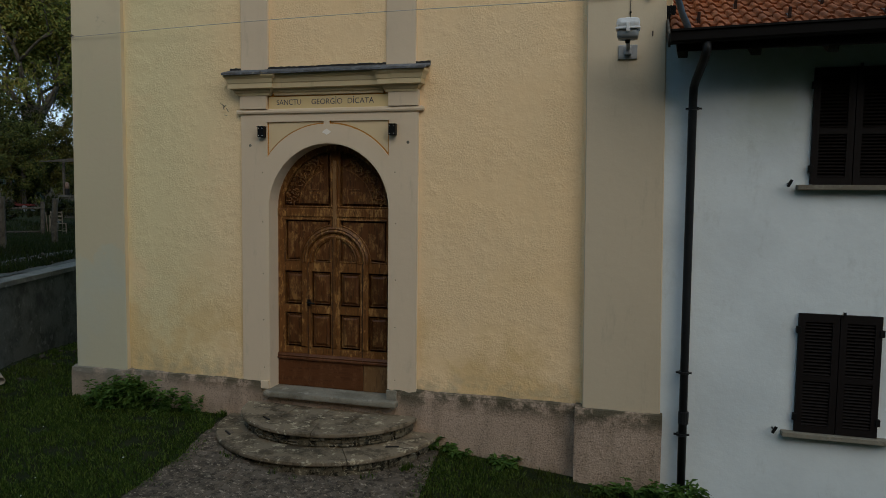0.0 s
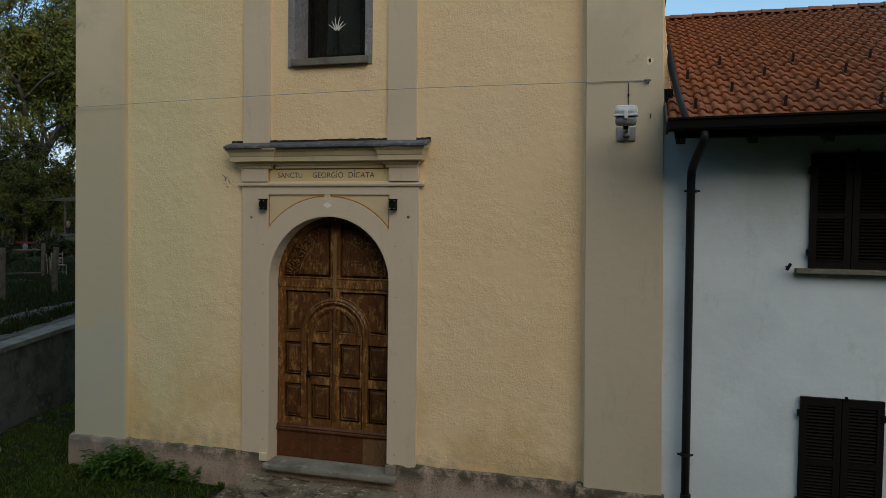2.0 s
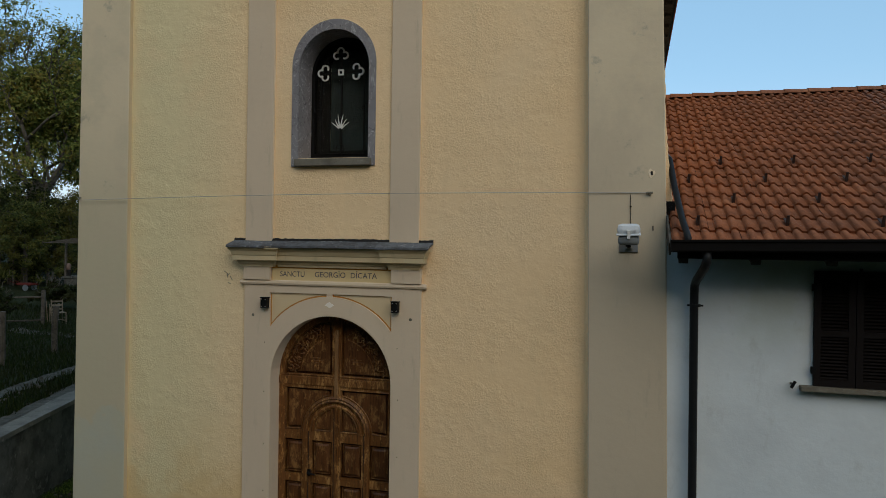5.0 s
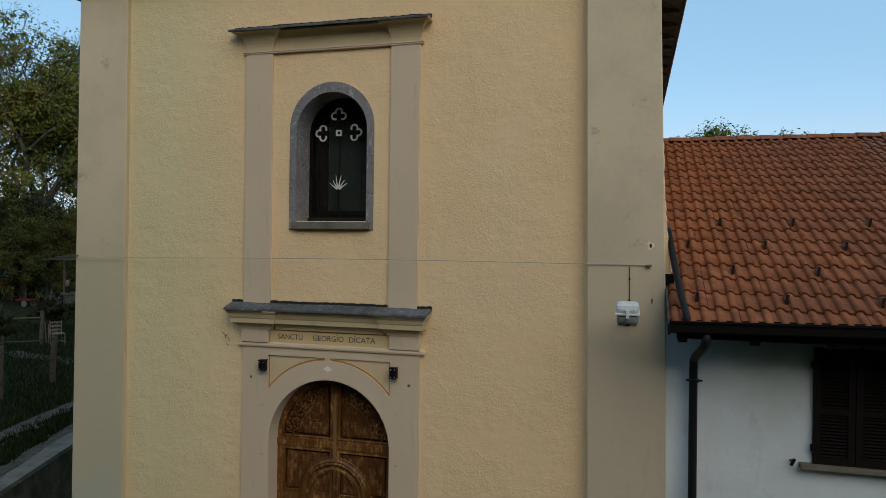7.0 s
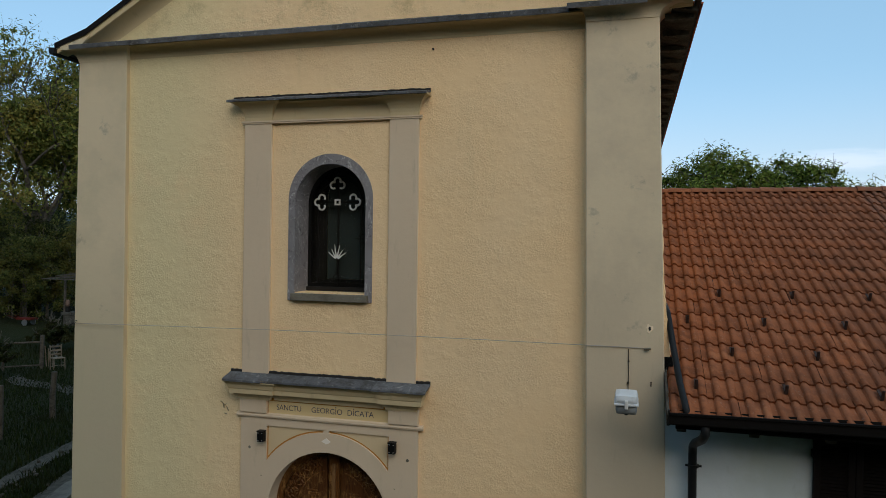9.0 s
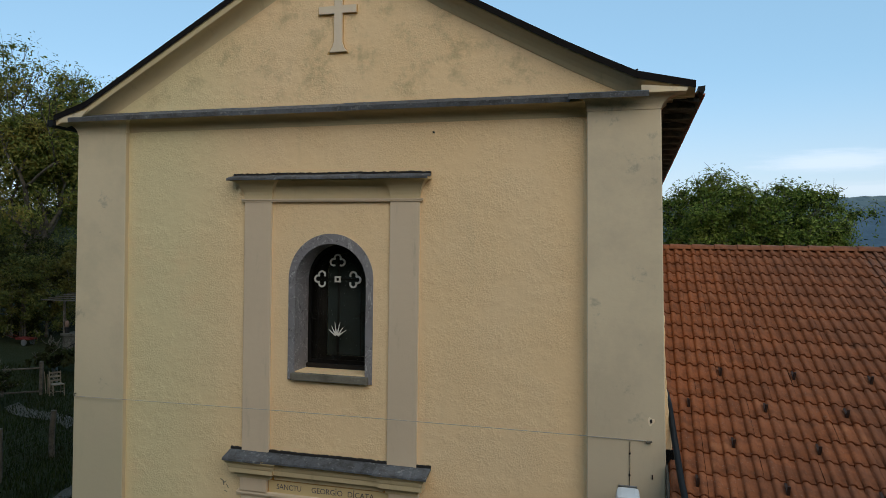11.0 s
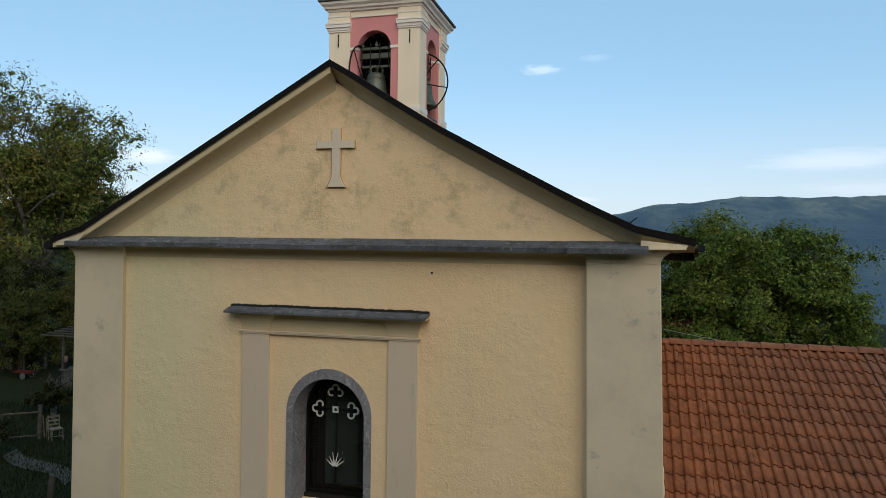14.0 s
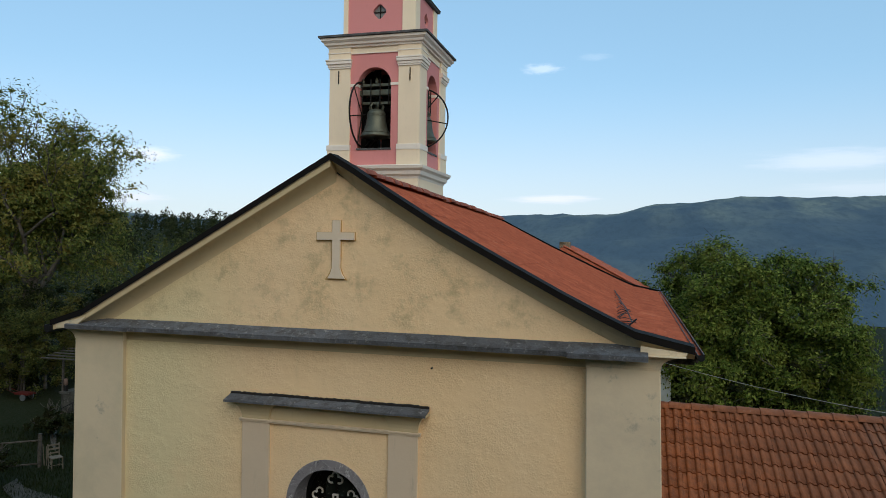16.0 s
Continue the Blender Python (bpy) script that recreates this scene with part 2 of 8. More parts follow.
def make_white_wall():
    w = Mat("white_limewash", (0.685, 0.735, 0.745, 1), 0.9, spec=0.2)
    w.mix(w.ramp(w.noise(0.7, 5), 0.4, 0.7, 0, 0.5), (0.51, 0.545, 0.555, 1))
    w.mix(w.ramp(w.noise(2.6, 6, 0.7, (1.4, 1, 0.7)), 0.56, 0.74, 0, 0.35), (0.37, 0.385, 0.36, 1))
    green = w.math("MULTIPLY", w.ramp(w.axis(2), 3.1, 4.3), w.ramp(w.noise(1.5, 5, 0.6), 0.42, 0.62))
    w.mix(w.math("MULTIPLY", green, 0.30), (0.42, 0.46, 0.26, 1))
    top = w.math("MULTIPLY", w.ramp(w.axis(2), 3.75, 4.4), w.ramp(w.noise(2.5, 5, 0.6), 0.3, 0.6))
    w.mix(w.math("MULTIPLY", top, 0.1), (0.30, 0.31, 0.22, 1))
    w.bump(w.noise(7, 5), 0.012, 0.4).bump(w.noise(70, 3), 0.0012, 0.45)
    return w.m


def make_leaf(name, base, light, dark, yellow):
    f = Mat(name, base, 0.65, spec=0.12)
    r = f.rand(True)
    f.mix(f.ramp(r, 0.0, 0.5, 1, 0), dark)
    f.mix(f.ramp(r, 0.55, 0.95, 0, 0.9), light)
    f.mix(f.ramp(f.noise(0.5, 4), 0.52, 0.66, 0, 0.6), yellow)
    thin = f.n.new("ShaderNodeBsdfTranslucent")
    f.l.new(f.c, thin.inputs["Color"])
    both = f.n.new("ShaderNodeMixShader")
    both.inputs[0].default_value = 0.38
    f.l.new(f.b.outputs[0], both.inputs[1])
    f.l.new(thin.outputs[0], both.inputs[2])
    f.l.new(both.outputs[0], f.n["Material Output"].inputs["Surface"])
    return f.m


def make_ground():
    # dark base: the garden's tree shade is put into the ground colour
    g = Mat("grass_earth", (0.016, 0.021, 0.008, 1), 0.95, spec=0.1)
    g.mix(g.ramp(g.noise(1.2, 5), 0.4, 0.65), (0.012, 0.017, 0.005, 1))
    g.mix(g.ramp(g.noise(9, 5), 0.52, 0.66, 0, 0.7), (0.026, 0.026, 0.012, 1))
    g.bump(g.noise(14, 5), 0.05, 0.8)
    # woods on the hills: dark canopy, distance haze put in as blue-grey
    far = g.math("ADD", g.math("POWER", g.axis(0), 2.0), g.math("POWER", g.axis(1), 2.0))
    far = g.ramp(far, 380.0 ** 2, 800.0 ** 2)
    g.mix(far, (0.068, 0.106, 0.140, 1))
    # lighter clearings, brighter up the ridge where sunlight is painted in
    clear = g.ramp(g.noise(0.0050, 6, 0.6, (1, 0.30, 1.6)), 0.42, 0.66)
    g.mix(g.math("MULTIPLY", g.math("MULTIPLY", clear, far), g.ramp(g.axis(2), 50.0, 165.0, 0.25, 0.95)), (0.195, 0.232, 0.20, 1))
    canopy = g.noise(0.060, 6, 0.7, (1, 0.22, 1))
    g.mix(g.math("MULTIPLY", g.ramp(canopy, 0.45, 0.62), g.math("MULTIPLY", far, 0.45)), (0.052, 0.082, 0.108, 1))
    g.bump(g.math("MULTIPLY", canopy, far), 5.0, 0.4)
    return g.m


M = {
    "plaster": make_plaster(),
    "pilaster": make_pilaster(),
    "trim": make_smooth("beige_trim_paint", (0.655, 0.52, 0.37, 1), (0.38, 0.32, 0.23, 1)).m,
    "cornice": make_smooth("ochre_cornice_paint", (0.60, 0.48, 0.29, 1), (0.33, 0.27, 0.16, 1)).m,
    "spandrel": make_smooth("cream_stippled_panel", (0.66, 0.51, 0.31, 1), (0.52, 0.36, 0.18, 1)).m,
    "panel": make_smooth("yellow_panel_paint", (0.66, 0.50, 0.26, 1), (0.50, 0.40, 0.26, 1)).m,
    "orange": make_plain("orange_lining", (0.50, 0.225, 0.045, 1), 0.85),
    "plinth": make_plinth(),
    "joint": make_smooth("brown_return", (0.60, 0.475, 0.30, 1), (0.36, 0.28, 0.18, 1)).m,
    "rust": make_plain("brown_rusted_iron", (0.050, 0.030, 0.024, 1), 0.8, 0.2, 0.5, 30),
    "dull_pane": make_plain("plain_grey_pane", (0.24, 0.25, 0.24, 1), 0.4, 0.0, 0.3),
    "tar": make_plain("black_tar", (0.020, 0.018, 0.017, 1), 0.85, 0.0, 0.4, 20, 0.006),
    "slate": make_stone("grey_slate", (0.125, 0.125, 0.125, 1), (0.07, 0.07, 0.07, 1), (0.30, 0.29, 0.27, 1), 2),
    "lead": make_stone("weathered_lead_flashing", (0.12, 0.125, 0.135, 1), (0.075, 0.073, 0.072, 1), (0.25, 0.25, 0.245, 1), 2.6, 0.02),
    "door": make_wood("varnished_walnut", (0.135, 0.054, 0.014, 1), (0.036, 0.013, 0.004, 1), (0.40, 0.21, 0.068, 1)),
    "door_field": make_wood("dark_panel_walnut", (0.098, 0.036, 0.010, 1), (0.024, 0.009, 0.003, 1), (0.27, 0.14, 0.045, 1)),
    "door_red": make_wood("reddish_kick_board", (0.088, 0.031, 0.010, 1), (0.05, 0.017, 0.006, 1), (0.12, 0.048, 0.018, 1), (1.1, 14, 14)),
    "door_pale": make_wood("pale_meeting_strip", (0.20, 0.105, 0.042, 1), (0.11, 0.052, 0.02, 1), (0.28, 0.165, 0.075, 1)),
    "step": make_stone("weathered_step_slab", (0.20, 0.155, 0.104, 1), (0.075, 0.058, 0.037, 1), (0.47, 0.40, 0.275, 1), 1.5, 0.035),
    "riser": make_stone("mossy_rubble", (0.125, 0.105, 0.070, 1), (0.012, 0.011, 0.007, 1), (0.36, 0.31, 0.22, 1), 4.0, 0.06),
    "sill": make_stone("grey_sandstone", (0.205, 0.185, 0.145, 1), (0.125, 0.112, 0.085, 1), (0.29, 0.265, 0.215, 1)),
    "cobble": make_stone("worn_path_stone", (0.112, 0.088, 0.066, 1), (0.040, 0.031, 0.022, 1), (0.30, 0.245, 0.185, 1), 3.6, 0.05),
    "path_bed": make_stone("earthy_path_bed", (0.098, 0.078, 0.058, 1), (0.044, 0.036, 0.024, 1), (0.22, 0.18, 0.135, 1), 5, 0.04),
    "white": make_white_wall(),
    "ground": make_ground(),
    "tile": make_tile("orange_clay_tile", (0.285, 0.098, 0.040, 1), (0.14, 0.048, 0.022, 1), (0.43, 0.18, 0.085, 1), 0.7, (0.170, 0.074, 0.042, 1)),
    "tile_red": make_tile("red_clay_tile", (0.39, 0.105, 0.052, 1), (0.28, 0.072, 0.038, 1), (0.47, 0.16, 0.085, 1), 0.3),
    "gutter": make_plain("dark_brown_metal", (0.007, 0.006, 0.0055, 1), 0.8, 0.0),
    "verge": make_plain("weathered_brown_sheet_metal", (0.011, 0.009, 0.008, 1), 0.75, 0.0, 0.4),
    "pipe": make_plain("dark_grey_painted_metal", (0.022, 0.023, 0.024, 1), 0.45, 0.3),
    "shutter": make_plain("dark_brown_shutter_paint", (0.010, 0.0075, 0.007, 1), 0.6, 0.0),
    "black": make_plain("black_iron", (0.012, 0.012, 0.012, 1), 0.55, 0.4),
    "iron": make_plain("dark_wrought_iron", (0.030, 0.028, 0.026, 1), 0.6, 0.5),
    "pink": make_smooth("faded_pink_plaster", (0.68, 0.27, 0.255, 1), (0.56, 0.22, 0.20, 1)).m,
    "cream": make_smooth("cream_stucco", (0.88, 0.73, 0.53, 1), (0.70, 0.58, 0.42, 1)).m,
    "stucco": make_smooth("pale_moulding_stucco", (0.84, 0.76, 0.66, 1), (0.66, 0.59, 0.50, 1)).m,
    "bronze": make_plain("verdigris_bronze", (0.13, 0.135, 0.10, 1), 0.55, 0.7, 0.5, 5),
    "leaf_left": make_leaf("autumn_tree_leaf", (0.150, 0.180, 0.042, 1), (0.29, 0.28, 0.070, 1), (0.060, 0.090, 0.022, 1), (0.27, 0.20, 0.048, 1)),
    "leaf_right": make_leaf("walnut_leaf", (0.105, 0.160, 0.026, 1), (0.26, 0.31, 0.066, 1), (0.020, 0.034, 0.007, 1), (0.17, 0.19, 0.034, 1)),
    # bush leaves: darker copies of the tree leaf, shade put into the colour
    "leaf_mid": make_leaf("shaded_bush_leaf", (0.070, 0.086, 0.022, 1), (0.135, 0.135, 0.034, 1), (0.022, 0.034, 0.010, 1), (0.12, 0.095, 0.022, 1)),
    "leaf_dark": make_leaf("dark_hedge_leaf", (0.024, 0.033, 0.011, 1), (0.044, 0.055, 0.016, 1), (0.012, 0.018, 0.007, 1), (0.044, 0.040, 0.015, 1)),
    "nettle": make_leaf("nettle_leaf", (0.072, 0.140, 0.028, 1), (0.12, 0.20, 0.045, 1), (0.035, 0.072, 0.016, 1), (0.09, 0.15, 0.03, 1)),
    "blade": make_leaf("grass_blade", (0.044, 0.080, 0.012, 1), (0.135, 0.185, 0.036, 1), (0.018, 0.036, 0.006, 1), (0.058, 0.068, 0.018, 1)),
    # terrace grass: the lawn blade again with the garden's shade in its green
    "shade_blade": make_leaf("shaded_grass_blade", (0.015, 0.025, 0.006, 1), (0.028, 0.038, 0.009, 1), (0.008, 0.013, 0.003, 1), (0.022, 0.024, 0.008, 1)),
    "bark": make_stone("grey_bark", (0.115, 0.102, 0.082, 1), (0.055, 0.049, 0.038, 1), (0.18, 0.165, 0.138, 1), 1.5),
    # wall, coping, gravel and timber colours lowered to carry the garden's shade
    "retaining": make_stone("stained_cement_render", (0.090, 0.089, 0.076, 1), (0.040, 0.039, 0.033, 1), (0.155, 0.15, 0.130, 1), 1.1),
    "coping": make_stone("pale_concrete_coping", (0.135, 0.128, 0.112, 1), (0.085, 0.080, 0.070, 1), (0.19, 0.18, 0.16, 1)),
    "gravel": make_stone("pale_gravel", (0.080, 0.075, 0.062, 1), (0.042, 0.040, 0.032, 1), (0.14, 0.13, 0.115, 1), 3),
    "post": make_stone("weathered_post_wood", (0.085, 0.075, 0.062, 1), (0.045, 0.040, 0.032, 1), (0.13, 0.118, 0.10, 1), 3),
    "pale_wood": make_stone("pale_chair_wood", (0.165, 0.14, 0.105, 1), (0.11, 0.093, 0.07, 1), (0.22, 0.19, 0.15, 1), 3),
    "grey_plastic": make_plain("pale_grey_plastic", (0.62, 0.64, 0.65, 1), 0.4, 0.0, 0.15),
    "steel": make_plain("dull_steel", (0.32, 0.33, 0.34, 1), 0.4, 0.8),
    "white_paint": make_plain("white_painted_metal", (0.72, 0.72, 0.70, 1), 0.5, 0.0, 0.12),
    "pale_cable": make_plain("pale_weathered_cable", (0.38, 0.35, 0.31, 1), 0.8),
    "text": make_plain("blue_black_lettering", (0.055, 0.058, 0.085, 1), 0.8),
}
# matt dark paints
M["shutter"].node_tree.nodes["Principled BSDF"].inputs["Specular IOR Level"].default_value = 0.12
for key in ("gutter", "verge", "pipe", "black", "iron"):
    M[key].node_tree.nodes["Principled BSDF"].inputs["Specular IOR Level"].default_value = 0.1

# ---- building helpers ----


def part(name, bm, material, parent=None, label="", smooth=False):
    """Links a bmesh as one mesh object, under a thing or a part."""
    me = bpy.data.meshes.new(name)
    bmesh.ops.recalc_face_normals(bm, faces=bm.faces)
    if smooth:
        for f in bm.faces:
            f.smooth = True
    bm.to_mesh(me)
    bm.free()
    me.materials.append(material)
    ob = new(name, me)
    if parent is not None:
        ob.parent = parent
    if label:
        ob["label"] = label
    return ob


def piece(name, me, parent, m=None):
    """One more object on a mesh that exists already."""
    ob = new(name, me)
    ob.parent = parent
    if m is not None:
        ob.matrix_basis = m
    return ob


def thing(name, label, category, x=0, y=0, z=0, group="", kind=""):
    ob = new(name)
    ob.empty_display_size = 0.2
    ob.location = (x, y, z)
    return tagged(ob, label, category, group, kind)


def box(bm, x0, x1, y0, y1, z0, z1, bevel=0.0, m=None):
    vs = [bm.verts.new(p) for p in ((x0, y0, z0), (x1, y0, z0), (x1, y1, z0), (x0, y1, z0), (x0, y0, z1), (x1, y0, z1), (x1, y1, z1), (x0, y1, z1))]
    fs = [bm.faces.new([vs[i] for i in q]) for q in ((3, 2, 1, 0), (4, 5, 6, 7), (0, 1, 5, 4), (1, 2, 6, 5), (2, 3, 7, 6), (3, 0, 4, 7))]
    if m is not None:
        bmesh.ops.transform(bm, matrix=m, verts=vs)
    if bevel:
        es = list({e for f in fs for e in f.edges})
        bmesh.ops.bevel(bm, geom=es, offset=bevel, segments=2, affect="EDGES", profile=0.6)
    return bm


def boxed(*args, **kw):
    return box(bmesh.new(), *args, **kw)


def plate(outer, holes, y0, y1, bm=None):
    """A solid in the x-z plane with holes, from y0 (front) to y1 (back)."""
    bm = bm or bmesh.new()
    rings = []
    for y in (y0, y1):
        edges, level = [], []
        for loop in (outer, *holes):
            vs = [bm.verts.new((x, y, z)) for x, z in loop]
            edges += [bm.edges.new((vs[i], vs[(i + 1) % len(vs)])) for i in range(len(vs))]
            level.append(vs)
        bmesh.ops.triangle_fill(bm, use_beauty=True, use_dissolve=False, edges=edges, normal=(0, -1 if y == y0 else 1, 0))
        rings.append(level)
    for a, b in zip(*rings):
        for i in range(len(a)):
            j = (i + 1) % len(a)
            bm.faces.new((a[i], a[j], b[j], b[i]))
    return bm


def arch(cx, half, z0, spring, rise=None, n=28):
    """The outline of an arched opening, from the bottom left round to the bottom right."""
    rise = half if rise is None else rise
    pts = [(cx - half, z0)]
    pts += [(cx - half * math.cos(math.pi * i / n), spring + rise * math.sin(math.pi * i / n)) for i in range(n + 1)]
    return pts + [(cx + half, z0)]


def moulding(profile, x0, x1, yb, bm=None, left=True, right=True):
    """A moulding along x on the plane y = yb, of (out, z) points from below to above, mitred round its free ends."""
    bm = bm or bmesh.new()
    rows = []
    for o, z in profile:
        xl, xr = x0 - (o if left else 0), x1 + (o if right else 0)
        rows.append([bm.verts.new(p) for p in ((xl, yb + 0.002, z), (xl, yb - o, z), (xr, yb - o, z), (xr, yb + 0.002, z))])
    for a, b in zip(rows, rows[1:]):
        for i in range(3):
            bm.faces.new((a[i], a[i + 1], b[i + 1], b[i]))
    bm.faces.new(rows[0])
    bm.faces.new(rows[-1])
    return bm


def tube(bm, pts, r, n=8, r_end=None):
    """A tube along points, tapering to r_end."""
    pts = [Vector(p) for p in pts]
    rings = []
    for i, p in enumerate(pts):
        d = (pts[min(i + 1, len(pts) - 1)] - pts[max(i - 1, 0)]).normalized()
        a = d.orthogonal().normalized() if not rings else (last - last.dot(d) * d).normalized()
        last = a
        b = d.cross(a)
        k = i / max(1, len(pts) - 1)
        rr = r if r_end is None else r + (r_end - r) * k
        rings.append([bm.verts.new(p + rr * (math.cos(2 * math.pi * j / n) * a + math.sin(2 * math.pi * j / n) * b)) for j in range(n)])
    for a, b in zip(rings, rings[1:]):
        for j in range(n):
            bm.faces.new((a[j], a[(j + 1) % n], b[(j + 1) % n], b[j]))
    bm.faces.new(rings[0][::-1])
    bm.faces.new(rings[-1])
    return bm


def lathe(bm, profile, cx, cy, cz, n=24):
    """A solid of revolution about an upright axis, of (radius, z) points."""
    rings = [[bm.verts.new((cx + r * math.cos(2 * math.pi * j / n), cy + r * math.sin(2 * math.pi * j / n), cz + z)) for j in range(n)] for r, z in profile]
    for a, b in zip(rings, rings[1:]):
        for j in range(n):
            bm.faces.new((a[j], a[(j + 1) % n], b[(j + 1) % n], b[j]))
    bm.faces.new(rings[0][::-1])
    bm.faces.new(rings[-1])
    return bm


def lerp(table, x):
    """Straight-line reading of a small table of (x, value)."""
    if x <= table[0][0]:
        return table[0][1]
    for (a, u), (b, v) in zip(table, table[1:]):
        if x <= b:
            return u + (v - u) * (x - a) / (b - a)
    return table[-1][1]


def smoothstep(a, b, x):
    k = min(1, max(0, (x - a) / (b - a)))
    return k * k * (3 - 2 * k)


# ---- ground, yard, terrace and hills in one sheet ----


def wall_x(y):
    """The line of the retaining wall."""
    return -5.2 - 0.38 * (max(-9, min(30, y)) - 0.2)


def wall_top(y):
    return 1.70


def yard(x, y):
    z = lerp(((-5.5, 0.50), (-4.3, 0.22), (-1.5, 0.13), (1.4, 0.0), (3.1, -0.17), (6, -0.22), (20, -0.8)), x)
    if x < -3.9:
        z = lerp(((0.0, 0.20), (1.0, 0.42), (1.5, 0.52)), -3.9 - x) - 0.09 * max(0, min(6, y - 0.2))
    return z + 0.045 * min(0, y + 0.4) + 0.02 * math.sin(1.7 * x + 0.6) * math.sin(1.3 * y)


def terrace(x, y):
    d = math.hypot(x + 5.4, y - 0.3)
    z = lerp(((0, 1.62), (4, 1.68), (9, 1.66), (13, 1.55), (17, 1.42), (22, 1.75), (33, 2.6), (45, 3.2), (70, 4.0), (120, 5)), d)
    return z + 0.05 * math.sin(0.9 * x) * math.cos(0.7 * y)


RIDGE = ((40, 3.3), (60, 3.4), (72.6, 3.55), (81.6, 3.75), (84, 3.55), (88.1, 3.2), (91, 2.5), (93.5, 2.22), (95.5, 2.14), (98, 2.12), (100.6, 2.05), (106, 1.9), (112, 1.7), (118, 1.2), (124, 1.3), (140, 1.6))


def ground_z(x, y):
    r = math.hypot(x, y)
    near = yard(x, y)
    t = smoothstep(-0.0, 0.12 + 0.6 * max(0, r - 18), wall_x(y) - 0.1 - x)
    z = near + (terrace(x, y) - near) * t if t > 0 else near
    if r > 16 and x > wall_x(y):
        z -= 22 * smoothstep(16, 120, r) * (1 - t)
    # unseen bank before the church, added to shade the lower facade
    if y < -9 and r > 13:
        z += 23 * smoothstep(12, 32, -y) * smoothstep(-75, -30, x) * (1 - smoothstep(30, 75, x)) * (1 - smoothstep(60, 200, r))
    if r > 40:
        az = math.degrees(math.atan2(y, x)) % 360
        el = lerp(RIDGE, az) if 40 <= az <= 140 else 2.2
        far = smoothstep(110, 420, r)
        base = -70 * smoothstep(120, 700, r)
        hill = (10 + 2800 * math.tan(radians(el)) + 70) * smoothstep(700, 2800, r) * (1 - 0.5 * smoothstep(3000, 4300, r))
        low = 62 * math.exp(-((r - 1250) / 330) ** 2) * (0.5 + 0.5 * math.sin(radians(az * 7 + 40)))
        rough = 34 * (noise.fractal(Vector((x / 420, y / 420, 0.3)), 1.0, 2.1, 5) + 0.1) * smoothstep(500, 2200, r)
        fine = 5 * noise.noise(Vector((x / 45, y / 45, 0))) * smoothstep(300, 900, r)
        left = 26 * math.exp(-((r - 330) / 90) ** 2) * smoothstep(110, 122, az) * (1 - smoothstep(150, 180, az))
        # unseen hill further south, added to darken the window's reflections
        south = smoothstep(185, 215, az) * (1 - smoothstep(335, 358, az))
        left += south * 48 * smoothstep(45, 260, r) * (1 - smoothstep(300, 600, r))
        z = z * (1 - far) + (base + hill + low + rough + fine) * far + left
    return z


def build_ground():
    rings = [0.0]
    while rings[-1] < 15:
        rings.append(rings[-1] + 0.14)
    while rings[-1] < 4600:
        rings.append(rings[-1] * 1.055 if rings[-1] < 300 else rings[-1] * 1.03)
    n = 400
    verts = [(0, 0, ground_z(0, 0))]
    for r in rings[1:]:
        for j in range(n):
            a = 2 * math.pi * j / n
            x, y = r * math.cos(a), r * math.sin(a)
            verts.append((x, y, ground_z(x, y)))
    faces = [(0, 1 + j, 1 + (j + 1) % n) for j in range(n)]
    for i in range(len(rings) - 2):
        a, b = 1 + i * n, 1 + (i + 1) * n
        faces += [(a + j, b + j, b + (j + 1) % n, a + (j + 1) % n) for j in range(n)]
    me = bpy.data.meshes.new("ground")
    me.from_pydata(verts, [], faces)
    me.polygons.foreach_set("use_smooth", [True] * len(me.polygons))
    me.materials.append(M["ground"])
    return tagged(new("ground", me), "grassy yard, terrace and wooded hills behind the church", "ground", kind="structure")


build_ground()

# ---- the church ----
XL, XR = -3.74, 3.97          # facade's edges
APEX_X, APEX_Z = 0.05, 10.94
DOOR_C, DOOR_H, DOOR_Z, DOOR_S = 0.010, 0.808, 0.53, 2.842
WIN_C, WIN_H, WIN_Z, WIN_S = 0.003, 0.470, 5.58, 6.692
church = thing("church", "yellow roughcast church with beige pilasters and red tiled gable roof", "church", 0, 0, 0)


RIGHT_RAKE = ((APEX_X, APEX_Z), (0.30, 10.795), (0.70, 10.540), (1.338, 10.150), (2.10, 9.738), (2.75, 9.392), (3.51, 9.010), (4.3, 8.835))      # the right slope sags a little


def rake_z(x):
    """The top edge of the gable's verge."""
    d = abs(x - APEX_X)
    if x > APEX_X:
        return lerp(RIGHT_RAKE, x)
    return APEX_Z - 0.565 * min(d, 3.5) - 0.32 * max(0, d - 3.5)


def right_edge(z):
    """The outer edge of the right pilaster leans inwards as it rises."""
    return lerp(((0.6, 3.979), (4.85, 3.907), (8.5, 3.806)), z)


PILASTERS = ((lambda z: -3.74 + 0.0077 * (z - 0.6), lambda z: -2.915, -0.060), (lambda z: 3.15 - 0.0140 * (z - 0.6), right_edge, -0.13))


